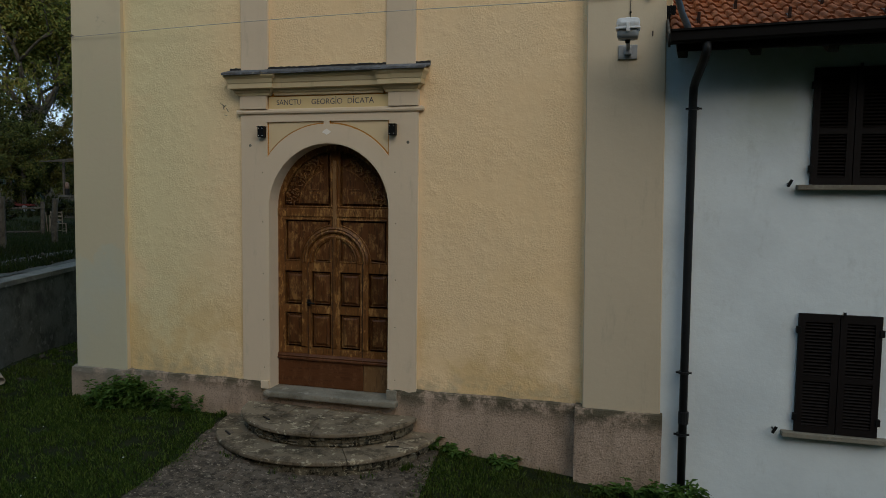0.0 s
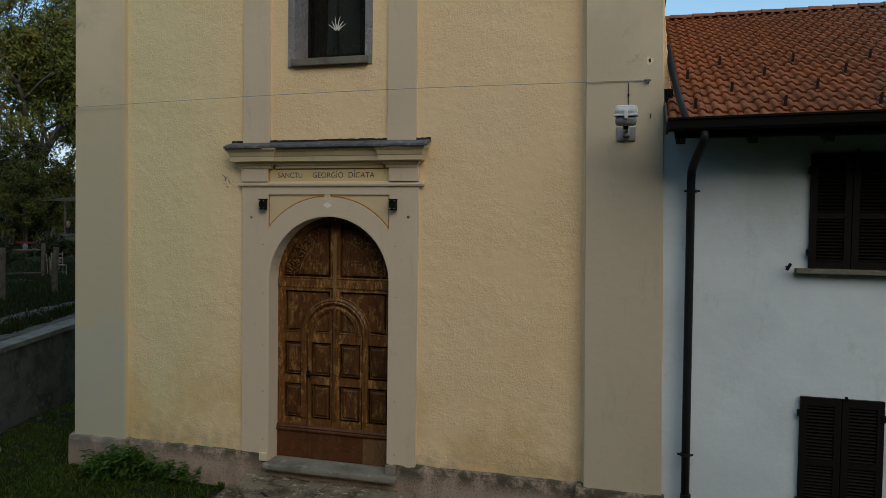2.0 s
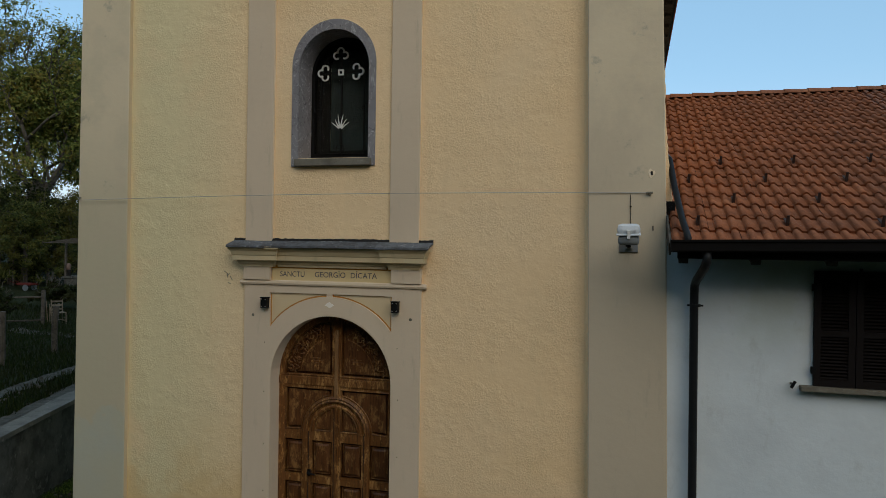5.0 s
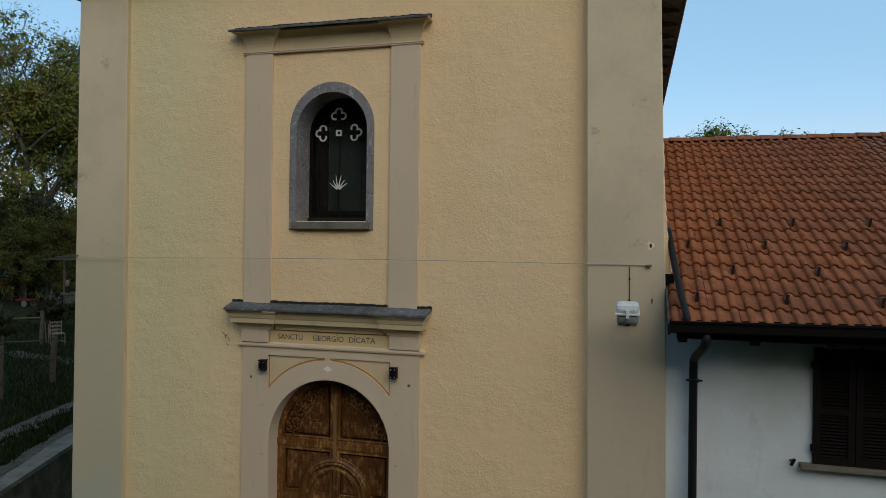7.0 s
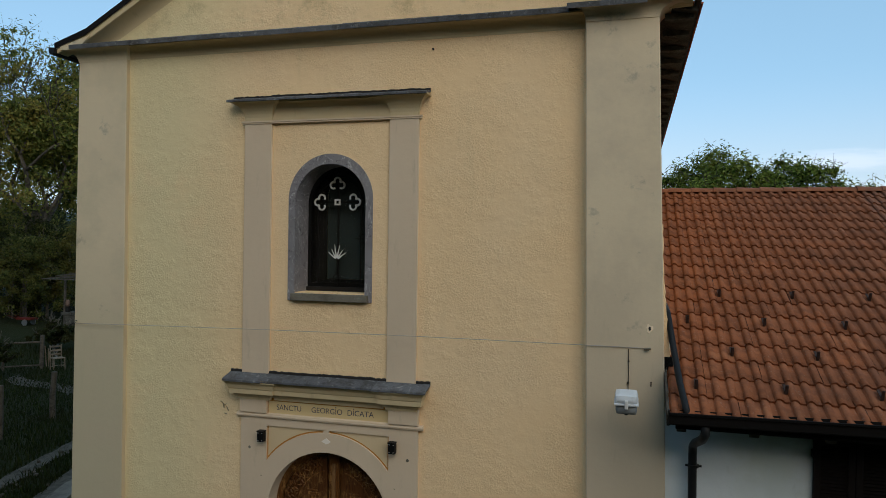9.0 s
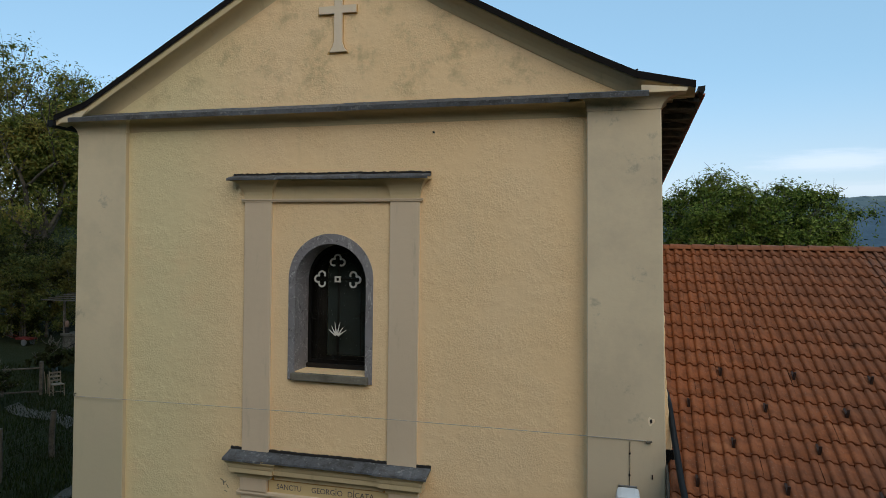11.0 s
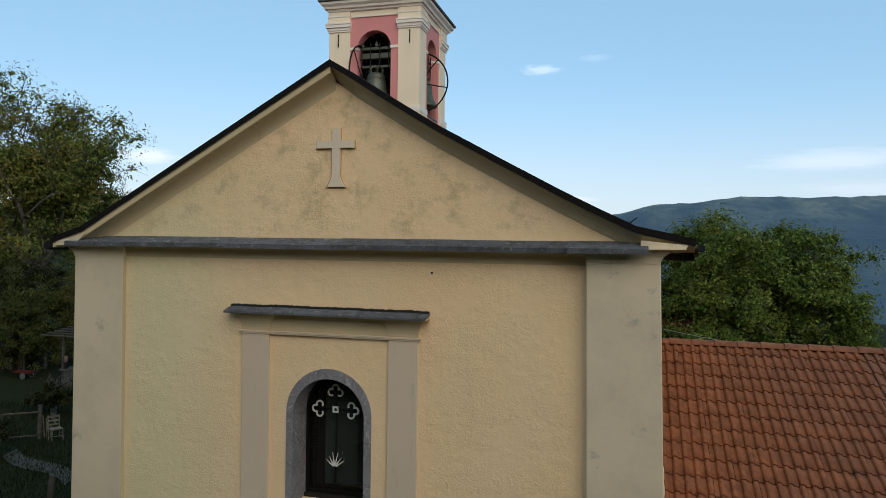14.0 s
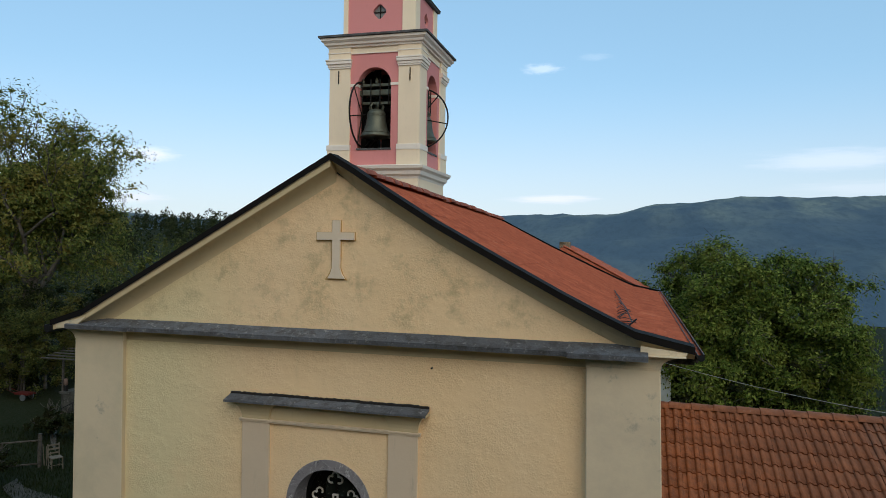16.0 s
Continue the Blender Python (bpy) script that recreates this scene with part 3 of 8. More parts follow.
def build_facade():
    top = 8.75
    outer = [(XL + 0.02, -0.6), (XR - 0.02, -0.6), (right_edge(4.85) - 0.012, 4.85), (right_edge(8.5) - 0.012, top), (3.2, rake_z(3.2) - 0.16), (APEX_X, APEX_Z - 0.2), (-3.1, rake_z(-3.1) - 0.16), (XL + 0.08, top)]
    holes = [arch(DOOR_C, DOOR_H, 0.3, DOOR_S), arch(WIN_C, WIN_H, WIN_Z, WIN_S)]
    bm = plate(outer, holes, 0.0, 0.45)
    part("facade_wall", bm, M["plaster"], church, "yellow roughcast plaster")
    # corner pilasters
    for left, right, y in PILASTERS:
        bm = bmesh.new()
        rows = []
        for z in (0.6, 2.7, 4.85, 6.7, 8.62):
            a, b = left(z), right(z)
            rows.append([bm.verts.new(p) for p in ((a, 0.3, z), (a, y + 0.010, z), (a + 0.010, y, z), (b - 0.010, y, z), (b, y + 0.010, z), (b, 0.3, z))])
        for p, q in zip(rows, rows[1:]):
            for k in range(6):
                bm.faces.new((p[k], p[(k + 1) % 6], q[(k + 1) % 6], q[k]))
        bm.faces.new(rows[0][::-1])
        bm.faces.new(rows[-1])
        part("corner_pilaster", bm, M["pilaster"], church, "smooth beige painted pilaster")
    # browner strip laid on the left pilaster's inner side
    part("pilaster_return", boxed(-2.917, -2.911, -0.056, 0.002, 0.62, 8.58), M["joint"], church, "brown edge of the pilaster")
    # cove added to give the darker band beside the right pilaster
    bm = bmesh.new()
    rows = []
    for k in range(25):
        z = 0.66 + (8.56 - 0.66) * k / 24
        w, a = 0.012 * noise.noise(Vector((0, z * 1.7, 2))), 3.15 - 0.0140 * (z - 0.6)
        rows.append([bm.verts.new(p) for p in ((a - 0.050 + w, 0.003, z), (a - 0.050 + w, -0.002, z), (a - 0.026 + 0.5 * w, -0.012, z), (a - 0.008, -0.040, z), (a + 0.002, -0.100, z), (a + 0.006, 0.003, z))])
    for p, q in zip(rows, rows[1:]):
        for k in range(6):
            bm.faces.new((p[k], p[(k + 1) % 6], q[(k + 1) % 6], q[k]))
    bm.faces.new(rows[0][::-1])
    bm.faces.new(rows[-1])
    part("pilaster_return", bm, M["plaster"], church, "plaster cove against the pilaster")
    # plinth, stepping out under the pilasters
    for x0, x1, y, z in ((XL - 0.05, -2.86, -0.115, 0.615), (-2.86, -0.80, -0.045, 0.61), (0.80, 3.07, -0.045, 0.665), (3.07, XR + 0.03, -0.185, 0.68)):
        bm = bmesh.new()
        rows = []
        n = int((x1 - x0) / 0.07)
        for i in range(n + 1):
            x = x0 + (x1 - x0) * i / n
            e = [0.012 * noise.noise(Vector((x * 9, y * 7, k * 3.3))) for k in range(5)]
            rows.append([bm.verts.new(p) for p in ((x, 0.0, -0.7), (x, y, -0.7), (x, y + e[0] * 0.4, 0.2), (x, y + e[1] * 0.7, z - 0.06 + e[2]), (x, y + 0.016 + e[3], z - 0.008 + e[4]), (x, 0.0, z + 0.012 + e[2]))])
        for a, b in zip(rows, rows[1:]):
            for k in range(6):
                bm.faces.new((a[k], a[(k + 1) % 6], b[(k + 1) % 6], b[k]))
        bm.faces.new(rows[0])
        bm.faces.new(rows[-1][::-1])
        part("plinth", bm, M["plinth"], church, "rough grey-pink cement plinth with dark stains")
    bm = boxed(-0.80, 0.80, -0.04, 0.3, -0.6, 0.45)
    part("plinth", bm, M["plinth"], church, "rough grey-pink cement plinth with dark stains")
    # side walls and back wall
    part("side_wall", boxed(XL + 0.09, XL + 0.5, 0.452, 10.45, -0.6, 8.6), M["plaster"], church)
    part("side_wall", plate([(3.47, -0.6), (3.91, -0.6), (right_edge(4.85) - 0.06, 4.85), (right_edge(8.5) - 0.05, 8.6), (3.47, 8.6)], [], 0.452, 10.45), M["plaster"], church)
    part("back_wall", plate([(XL + 0.52, -0.6), (XR - 0.52, -0.6), (XR - 0.52, 8.6), (APEX_X, 10.6), (XL + 0.52, 8.6)], [], 10.0, 10.4), M["plaster"], church)


def build_surround():
    """Door surround, entablature, upper strips and their cornices."""
    outer = [(-1.165, 0.62), (DOOR_C - DOOR_H, 0.62)] + arch(DOOR_C, DOOR_H, 0.62, DOOR_S)[1:-1] + [(DOOR_C + DOOR_H, 0.62), (1.17, 0.62), (1.17, 4.0), (-1.165, 4.0)]
    spandrels = []
    for s in (-1, 1):
        pts = []
        for i in range(13):
            a0, a1 = math.acos(0.805 / 0.985), math.acos(0.037 / 0.970)
            a, r = a0 + (a1 - a0) * i / 12, 0.985 - 0.015 * i / 12
            pts.append((s * r * math.cos(a), 2.905 + r * math.sin(a)))
        spandrels.append(pts + [(s * 0.037, 3.908), (s * 0.805, 3.905)])
    bm = plate(outer, spandrels, -0.03, 0.004)
    part("door_surround", bm, M["trim"], church, "smooth beige painted door surround")
    for pts in spandrels:
        cx = sum(p[0] for p in pts) / len(pts)
        cz = sum(p[1] for p in pts) / len(pts)
        part("spandrel_lining", plate(pts, [], -0.006, 0.003), M["orange"], church, "thin orange painted lining")
        s = 1 if cx > 0 else -1
        a0, a1 = math.acos(0.788 / 1.004), math.acos(0.050 / 0.988)
        inner = [(s * (1.004 - 0.016 * i / 12) * math.cos(a0 + (a1 - a0) * i / 12), 2.905 + (1.004 - 0.016 * i / 12) * math.sin(a0 + (a1 - a0) * i / 12)) for i in range(13)] + [(s * 0.050, 3.903), (s * 0.788, 3.900)]
        part("spandrel_panel", plate(inner, [], -0.012, -0.004), M["spandrel"], church, "yellow stippled panel over the door arch")
    # frieze: end blocks, fillet and inscription panel
    for x0, x1 in ((-1.165, -0.795), (0.805, 1.175)):
        part("frieze_block", boxed(x0, x1, -0.065, 0.004, 4.065, 4.25, bevel=0.004), M["trim"], church)
    part("frieze_lining", boxed(-0.795, 0.805, -0.012, 0.004, 4.065, 4.25), M["orange"], church)
    part("inscription_panel", boxed(-0.783, 0.793, -0.022, -0.011, 4.066, 4.212), M["panel"], church, "yellow panel with a painted Latin dedication")
    part("fillet", moulding([(0.031, 4.0), (0.048, 4.008), (0.055, 4.03), (0.048, 4.055), (0.03, 4.066)], -1.165, 1.185, 0), M["trim"], church)
    prof = [(0.03, 4.225), (0.075, 4.23), (0.08, 4.26), (0.095, 4.265), (0.11, 4.30), (0.15, 4.31), (0.150, 4.365), (0.158, 4.375), (0.170, 4.42), (0.196, 4.450), (0.200, 4.482)]
    part("cornice", moulding([(max(0.004, o - 0.035), z) for o, z in prof], -0.70, 0.73, 0, None, False, False), M["cornice"], church, "stepped plaster cornice over the door")
    for x0, x1 in ((-1.12, -0.82), (0.85, 1.085)):
        part("cornice_block", moulding(prof, x0, x1, 0), M["cornice"], church)
    # upper strips
    for x0, x1 in ((-1.165, -0.79), (0.765, 1.13)):
        part("upper_strip", boxed(x0, x1, -0.03, 0.004, 4.50, 7.675, bevel=0.006), M["trim"], church, "smooth beige pilaster strip beside the window")
    part("fillet", moulding([(0.012, 7.662), (0.040, 7.668), (0.040, 7.682), (0.048, 7.686), (0.048, 7.704), (0.02, 7.706)], -1.155, 1.12, 0), M["trim"], church)
    cav = [(0.03 + 0.135 * (1 - math.cos(math.radians(90) * k / 8)), 7.705 + 0.215 * math.sin(math.radians(90) * k / 8)) for k in range(9)] + [(0.17, 7.938)]
    part("cornice", moulding([(max(0.004, o - 0.065), z) for o, z in cav], -0.80, 0.77, 0, None, False, False), M["cornice"], church, "hollow plaster cornice over the window")
    for x0, x1 in ((-1.135, -0.82), (0.80, 1.10)):
        part("cornice_block", moulding(cav, x0, x1, 0), M["cornice"], church)


def lead_cap(runs, z_front, z_wall, seed):
    """Sheet lead dressed over a cornice in lengths, with a drip at the front and a ragged tarred edge at the wall."""
    for k, (x0, x1, y_out) in enumerate(runs):
        lift = 0.003 * (k % 2)
        bm, edge = bmesh.new(), bmesh.new()
        rows, rags = [], []
        n = max(4, int((x1 - x0) / 0.035))
        for i in range(n + 1):
            x = x0 + (x1 - x0) * i / n
            w = [noise.noise(Vector((x * 5.0, seed + 2.7 * q, 0.3))) for q in range(4)]
            f = [noise.noise(Vector((x * 23.0, seed + 1.9 * q, 5.1))) for q in range(3)]
            yo, zf, zw = y_out + 0.006 * w[0], z_front + lift + 0.005 * w[1], z_wall + lift + 0.006 * w[2]
            sec = [(yo + 0.010, zf - 0.022 + 0.003 * f[0]), (yo - 0.003, zf - 0.020 + 0.003 * f[0]), (yo, zf + 0.002), (yo + 0.012, zf + 0.010)]
            sec += [(yo + (0.0 - yo) * q, zf + 0.010 + (zw - zf - 0.010) * q + 0.004 * w[3] * math.sin(math.pi * q)) for q in (0.35, 0.7)]
            sec += [(-0.001, zw), (-0.001, zw - 0.03), (yo + 0.016, zf - 0.006)]
            rows.append([bm.verts.new((x, *p)) for p in sec])
            top = zw + 0.016 + 0.010 * f[1] + 0.007 * f[2]
            rags.append([edge.verts.new((x, *p)) for p in ((0.001, zw - 0.012), (-0.026 + 0.004 * f[2], zw - 0.012), (-0.020, top), (0.001, top + 0.006))])
        for mesh, lines in ((bm, rows), (edge, rags)):
            m = len(lines[0])
            for a, b in zip(lines, lines[1:]):
                for q in range(m):
                    mesh.faces.new((a[q], a[(q + 1) % m], b[(q + 1) % m], b[q]))
            mesh.faces.new(lines[0])
            mesh.faces.new(lines[-1][::-1])
        cap = part("lead_cap", bm, M["lead"], church, "grey sheet lead dressed over the cornice")
        part("tarred_edge", edge, M["tar"], cap, "ragged black tar along the wall")


def build_gable():
    """Horizontal cornice with lead flashing, raking cornices and verge."""
    cav = [(0.005 + 0.15 * (1 - math.cos(math.radians(90) * k / 8)), 8.59 + 0.14 * math.sin(math.radians(90) * k / 8)) for k in range(9)]
    part("main_cornice", moulding(cav + [(0.155, 8.75)], -2.905, 3.03, 0, None, False, False), M["cornice"], church, "hollow plaster cornice under the gable")
    for k, (left, right, y) in enumerate(PILASTERS):
        bm = bmesh.new()
        rows = []
        x0, x1 = left(8.6), right(8.6)
        z0, dl, dr = ((8.575, 0.175, 0.11), (8.625, 0.11, 0.245))[k]
        for i in range(11):
            f = i / 9 if i < 10 else 1.0
            o, z = 1 - math.cos(math.pi / 2 * f), z0 + (0.150 * math.sin(math.pi / 2 * f) if i < 10 else 0.158)
            yy = y - 0.004 - 0.125 * o
            rows.append([bm.verts.new(p) for p in ((x0 - dl * o, 0.25, z), (x0 - dl * o, yy, z), (x1 + dr * o, yy, z), (x1 + dr * o, 0.25, z))])
        for p, q in zip(rows, rows[1:]):
            for i in range(4):
                bm.faces.new((p[i], p[(i + 1) % 4], q[(i + 1) % 4], q[i]))
        bm.faces.new(rows[0][::-1])
        bm.faces.new(rows[-1])
        part("pilaster_cap", bm, M["pilaster"], church, "flared beige pilaster cap")
    ends = (((-3.855, 8.722), (-3.58, 8.722), (-3.40, rake_z(-3.40) - 0.11), (-3.87, rake_z(-3.87) - 0.05)), ((3.60, 8.772), (4.042, 8.772), (4.07, rake_z(4.07) - 0.06), (3.60, rake_z(3.60) - 0.12)))
    for pts in ends:
        part("cornice_end", plate(list(pts), [], -0.197, 0.0), M["pilaster"], church, "pale flat end of the raking cornice")
    # flashing in lengths
    cuts = (-3.70, -2.75, -1.3, 0.15, 1.6, 2.85, 3.665)
    for i, (a, b) in enumerate(zip(cuts, cuts[1:])):
        y = -0.20 - (0.02 if i == 0 else 0.115 if i == 5 else 0.0)
        bm = bmesh.new()
        z = 8.755 + (0.004 if i % 2 else 0)
        prof = [(y, z - 0.035), (y - 0.006, z + 0.02), (y + 0.02, z + 0.03), (0.0, z + 0.10), (0.0, z + 0.07), (y + 0.02, z), (y + 0.02, z - 0.03)]
        va = [bm.verts.new((a, *p)) for p in prof]
        vb = [bm.verts.new((b + 0.012, *p)) for p in prof]
        for k in range(len(prof)):
            bm.faces.new((va[k], va[(k + 1) % len(prof)], vb[(k + 1) % len(prof)], vb[k]))
        bm.faces.new(va)
        bm.faces.new(vb[::-1])
        part("flashing", bm, M["lead"], church, "grey weathered lead flashing")
    # raking cornice: a hollow profile swept along the gable
    xs = [XL - 0.21, -3.75, -3.45, -3.05, -2.0, -1.0, APEX_X, 0.30, 0.70, 1.338, 2.1, 2.75, 3.15, 3.55, 3.8, XR + 0.17]
    plain = [(0.001, -0.235), (0.012, -0.23), (0.045, -0.180), (0.09, -0.13), (0.145, -0.088), (0.186, -0.064), (0.188, -0.045), (0.0, -0.045)]
    lipped = [(0.002 + 0.165 * (1 - math.cos(math.pi / 2 * k / 12)), -0.40 + 0.212 * math.sin(math.pi / 2 * k / 12)) for k in range(13)] + [(0.185, -0.178), (0.188, -0.045), (0.0, -0.045)]
    for half in (xs[:7], xs[6:]):
        prof = lipped if half[0] < 0 else plain
        bm = bmesh.new()
        rows = []
        for x in half:
            end = x in (xs[0], xs[-1])
            zt = rake_z(x)
            rows.append([bm.verts.new((x, -o, max(zt + (dz if x > APEX_X else 0.75 * dz), 8.74) if not end else zt + max(dz, -0.12))) for o, dz in prof])
        for a, b in zip(rows, rows[1:]):
            for k in range(len(prof) - 1):
                bm.faces.new((a[k], a[k + 1], b[k + 1], b[k]))
        bm.faces.new(rows[0])
        bm.faces.new(rows[-1][::-1])
        part("raking_cornice", bm, M["cornice"], church, "hollow plaster raking cornice")
        bm = bmesh.new()
        rows = []
        for x in half:
            zt = rake_z(x)
            rows.append([bm.verts.new((x, yy, zt + dz)) for yy, dz in ((-0.205, -0.058), (-0.205, 0.020), (0.03, 0.026), (0.03, -0.03), (-0.185, -0.045))])
        for a, b in zip(rows, rows[1:]):
            for k in range(5):
                bm.faces.new((a[k], a[(k + 1) % 5], b[(k + 1) % 5], b[k]))
        bm.faces.new(rows[0])
        bm.faces.new(rows[-1][::-1])
        part("verge_flashing", bm, M["verge"], church, "dark metal verge flashing")


build_facade()
build_surround()
build_gable()
lead_cap(((-1.325, -0.80, -0.218), (-0.80, 0.66, -0.200), (0.655, 1.305, -0.216)), 4.487, 4.562, 5)
lead_cap(((-1.335, -0.79, -0.186), (-0.79, 0.40, -0.178), (0.395, 1.26, -0.186)), 7.946, 8.002, 9)

# ---- the white house beside the church ----
HOUSE_Y = -0.10
EAVE_Y, EAVE_Z, RIDGE_Y, RIDGE_Z = -0.74, 4.580, 4.9, 7.165
PITCH = math.atan2(RIDGE_Z - EAVE_Z, RIDGE_Y - EAVE_Y)
WINDOWS = ((5.30, 6.06, 0.625, 1.86), (5.335, 6.09, 3.165, 4.325))
house = thing("house", "white limewashed two-storey house with brown shutters and orange tiled roof", "house", 0, 0, 0)


def roof_z(y):
    return EAVE_Z + (y - EAVE_Y) * math.tan(PITCH)


def clay_tile(length, width):
    """An interlocking tile: two flat pans and two raised rolls, with a thick front edge. Origin at its front left."""
    wave = ((0.0, 0.010), (0.012, 0.001), (0.042, 0.0), (0.052, 0.002), (0.058, -0.010), (0.062, -0.010), (0.066, 0.028), (0.082, 0.044), (0.104, 0.046), (0.124, 0.030))
    prof = wave + tuple((u + 0.1383, h) for u, h in wave) + ((0.2767, 0.010),)
    k = width / 0.2767
    bm = bmesh.new()
    rows = []
    for v, w, low in ((0.010, 0.004, 0.026), (0.0, 0.021, 0), (length, -0.006, 0)):
        rows.append([bm.verts.new((u * k, v, 0.78 * h + w - low)) for u, h in prof])
    for a, b in zip(rows, rows[1:]):
        for i in range(len(prof) - 1):
            f = bm.faces.new((a[i], a[i + 1], b[i + 1], b[i]))
            f.smooth = a is rows[1]
    return bm


def bm_mesh(name, bm, material):
    me = bpy.data.meshes.new(name)
    bm.to_mesh(me)
    bm.free()
    me.materials.append(material)
    return me


def joined(name, me, poses, material, parent, label=""):
    """Many copies of a small mesh as one real mesh."""
    base = [v.co.copy() for v in me.vertices]
    polys = [tuple(p.vertices) for p in me.polygons]
    verts, faces = [], []
    for m in poses:
        o = len(verts)
        verts += [tuple(m @ c) for c in base]
        faces += [tuple(o + i for i in p) for p in polys]
    out = bpy.data.meshes.new(name)
    out.from_pydata(verts, [], faces)
    out.materials.append(material)
    ob = new(name, out)
    ob.parent = parent
    return tagged(ob, label, kind="stuff")


def shutter_pair(x0, x1, z0, z1):
    """A closed pair of louvred shutters in front of a window, with hinges and stone sill."""
    w = thing("window", "", "")
    w.parent = house
    w["label"] = "window closed by dark brown louvred shutters"
    y = HOUSE_Y - 0.045
    mid = (x0 + x1) / 2
    for a, b in ((x0, mid - 0.004), (mid + 0.004, x1)):
        zm = z0 + (z1 - z0) * 0.46
        ins = 0.062
        holes = [[(a + ins, z0 + 0.075), (b - ins, z0 + 0.075), (b - ins, zm - 0.03), (a + ins, zm - 0.03)], [(a + ins, zm + 0.03), (b - ins, zm + 0.03), (b - ins, z1 - 0.085), (a + ins, z1 - 0.085)]]
        leaf = part("shutter", plate([(a, z0 + 0.004), (b, z0 + 0.004), (b, z1), (a, z1)], holes, y, y + 0.038), M["shutter"], w)
        slat = boxed(-(b - a) / 2 + ins, (b - a) / 2 - ins, -0.019, 0.019, -0.0035, 0.0035)
        me = bm_mesh("slat", slat, M["shutter"])
        for lo, hi in ((z0 + 0.075, zm - 0.03), (zm + 0.03, z1 - 0.085)):
            n = max(2, round((hi - lo) / 0.034))
            for i in range(n):
                piece("slat", me, leaf, pose((a + b) / 2, y + 0.019, lo + (i + 0.5) * (hi - lo) / n, 38, 0, 0))
        s = -1 if a == x0 else 1
        xe = x0 if s < 0 else x1
        for z in (z0 + 0.16, z1 - 0.17):
            part("hinge", boxed(xe - 0.022, xe + 0.022, y - 0.012, y + 0.03, z - 0.035, z + 0.035, bevel=0.004), M["black"], leaf)
    part("latch", boxed(mid + 0.02, mid + 0.045, y - 0.02, y, z1 - 0.005, z1 + 0.03), M["black"], w)
    part("backing", boxed(x0 + 0.02, x1 - 0.02, HOUSE_Y + 0.10, HOUSE_Y + 0.14, z0, z1), M["shutter"], w)
    part("sill", boxed(x0 - 0.12, x1 + 0.14, HOUSE_Y - 0.10, HOUSE_Y + 0.1, z0 - 0.05, z0, bevel=0.006), M["sill"], w, "grey stone sill")
    # shutter dog on the wall
    bm = boxed(x0 - 0.205, x0 - 0.19, HOUSE_Y - 0.085, HOUSE_Y + 0.02, z0 + 0.005, z0 + 0.02)
    box(bm, x0 - 0.215, x0 - 0.185, HOUSE_Y - 0.10, HOUSE_Y - 0.085, z0 - 0.025, z0 + 0.055, bevel=0.004, m=Matrix.Translation((x0 - 0.2, 0, z0)) @ Matrix.Rotation(0.5, 4, "Y") @ Matrix.Translation((-x0 + 0.2, 0, -z0)))
    part("shutter_dog", bm, M["black"], w)


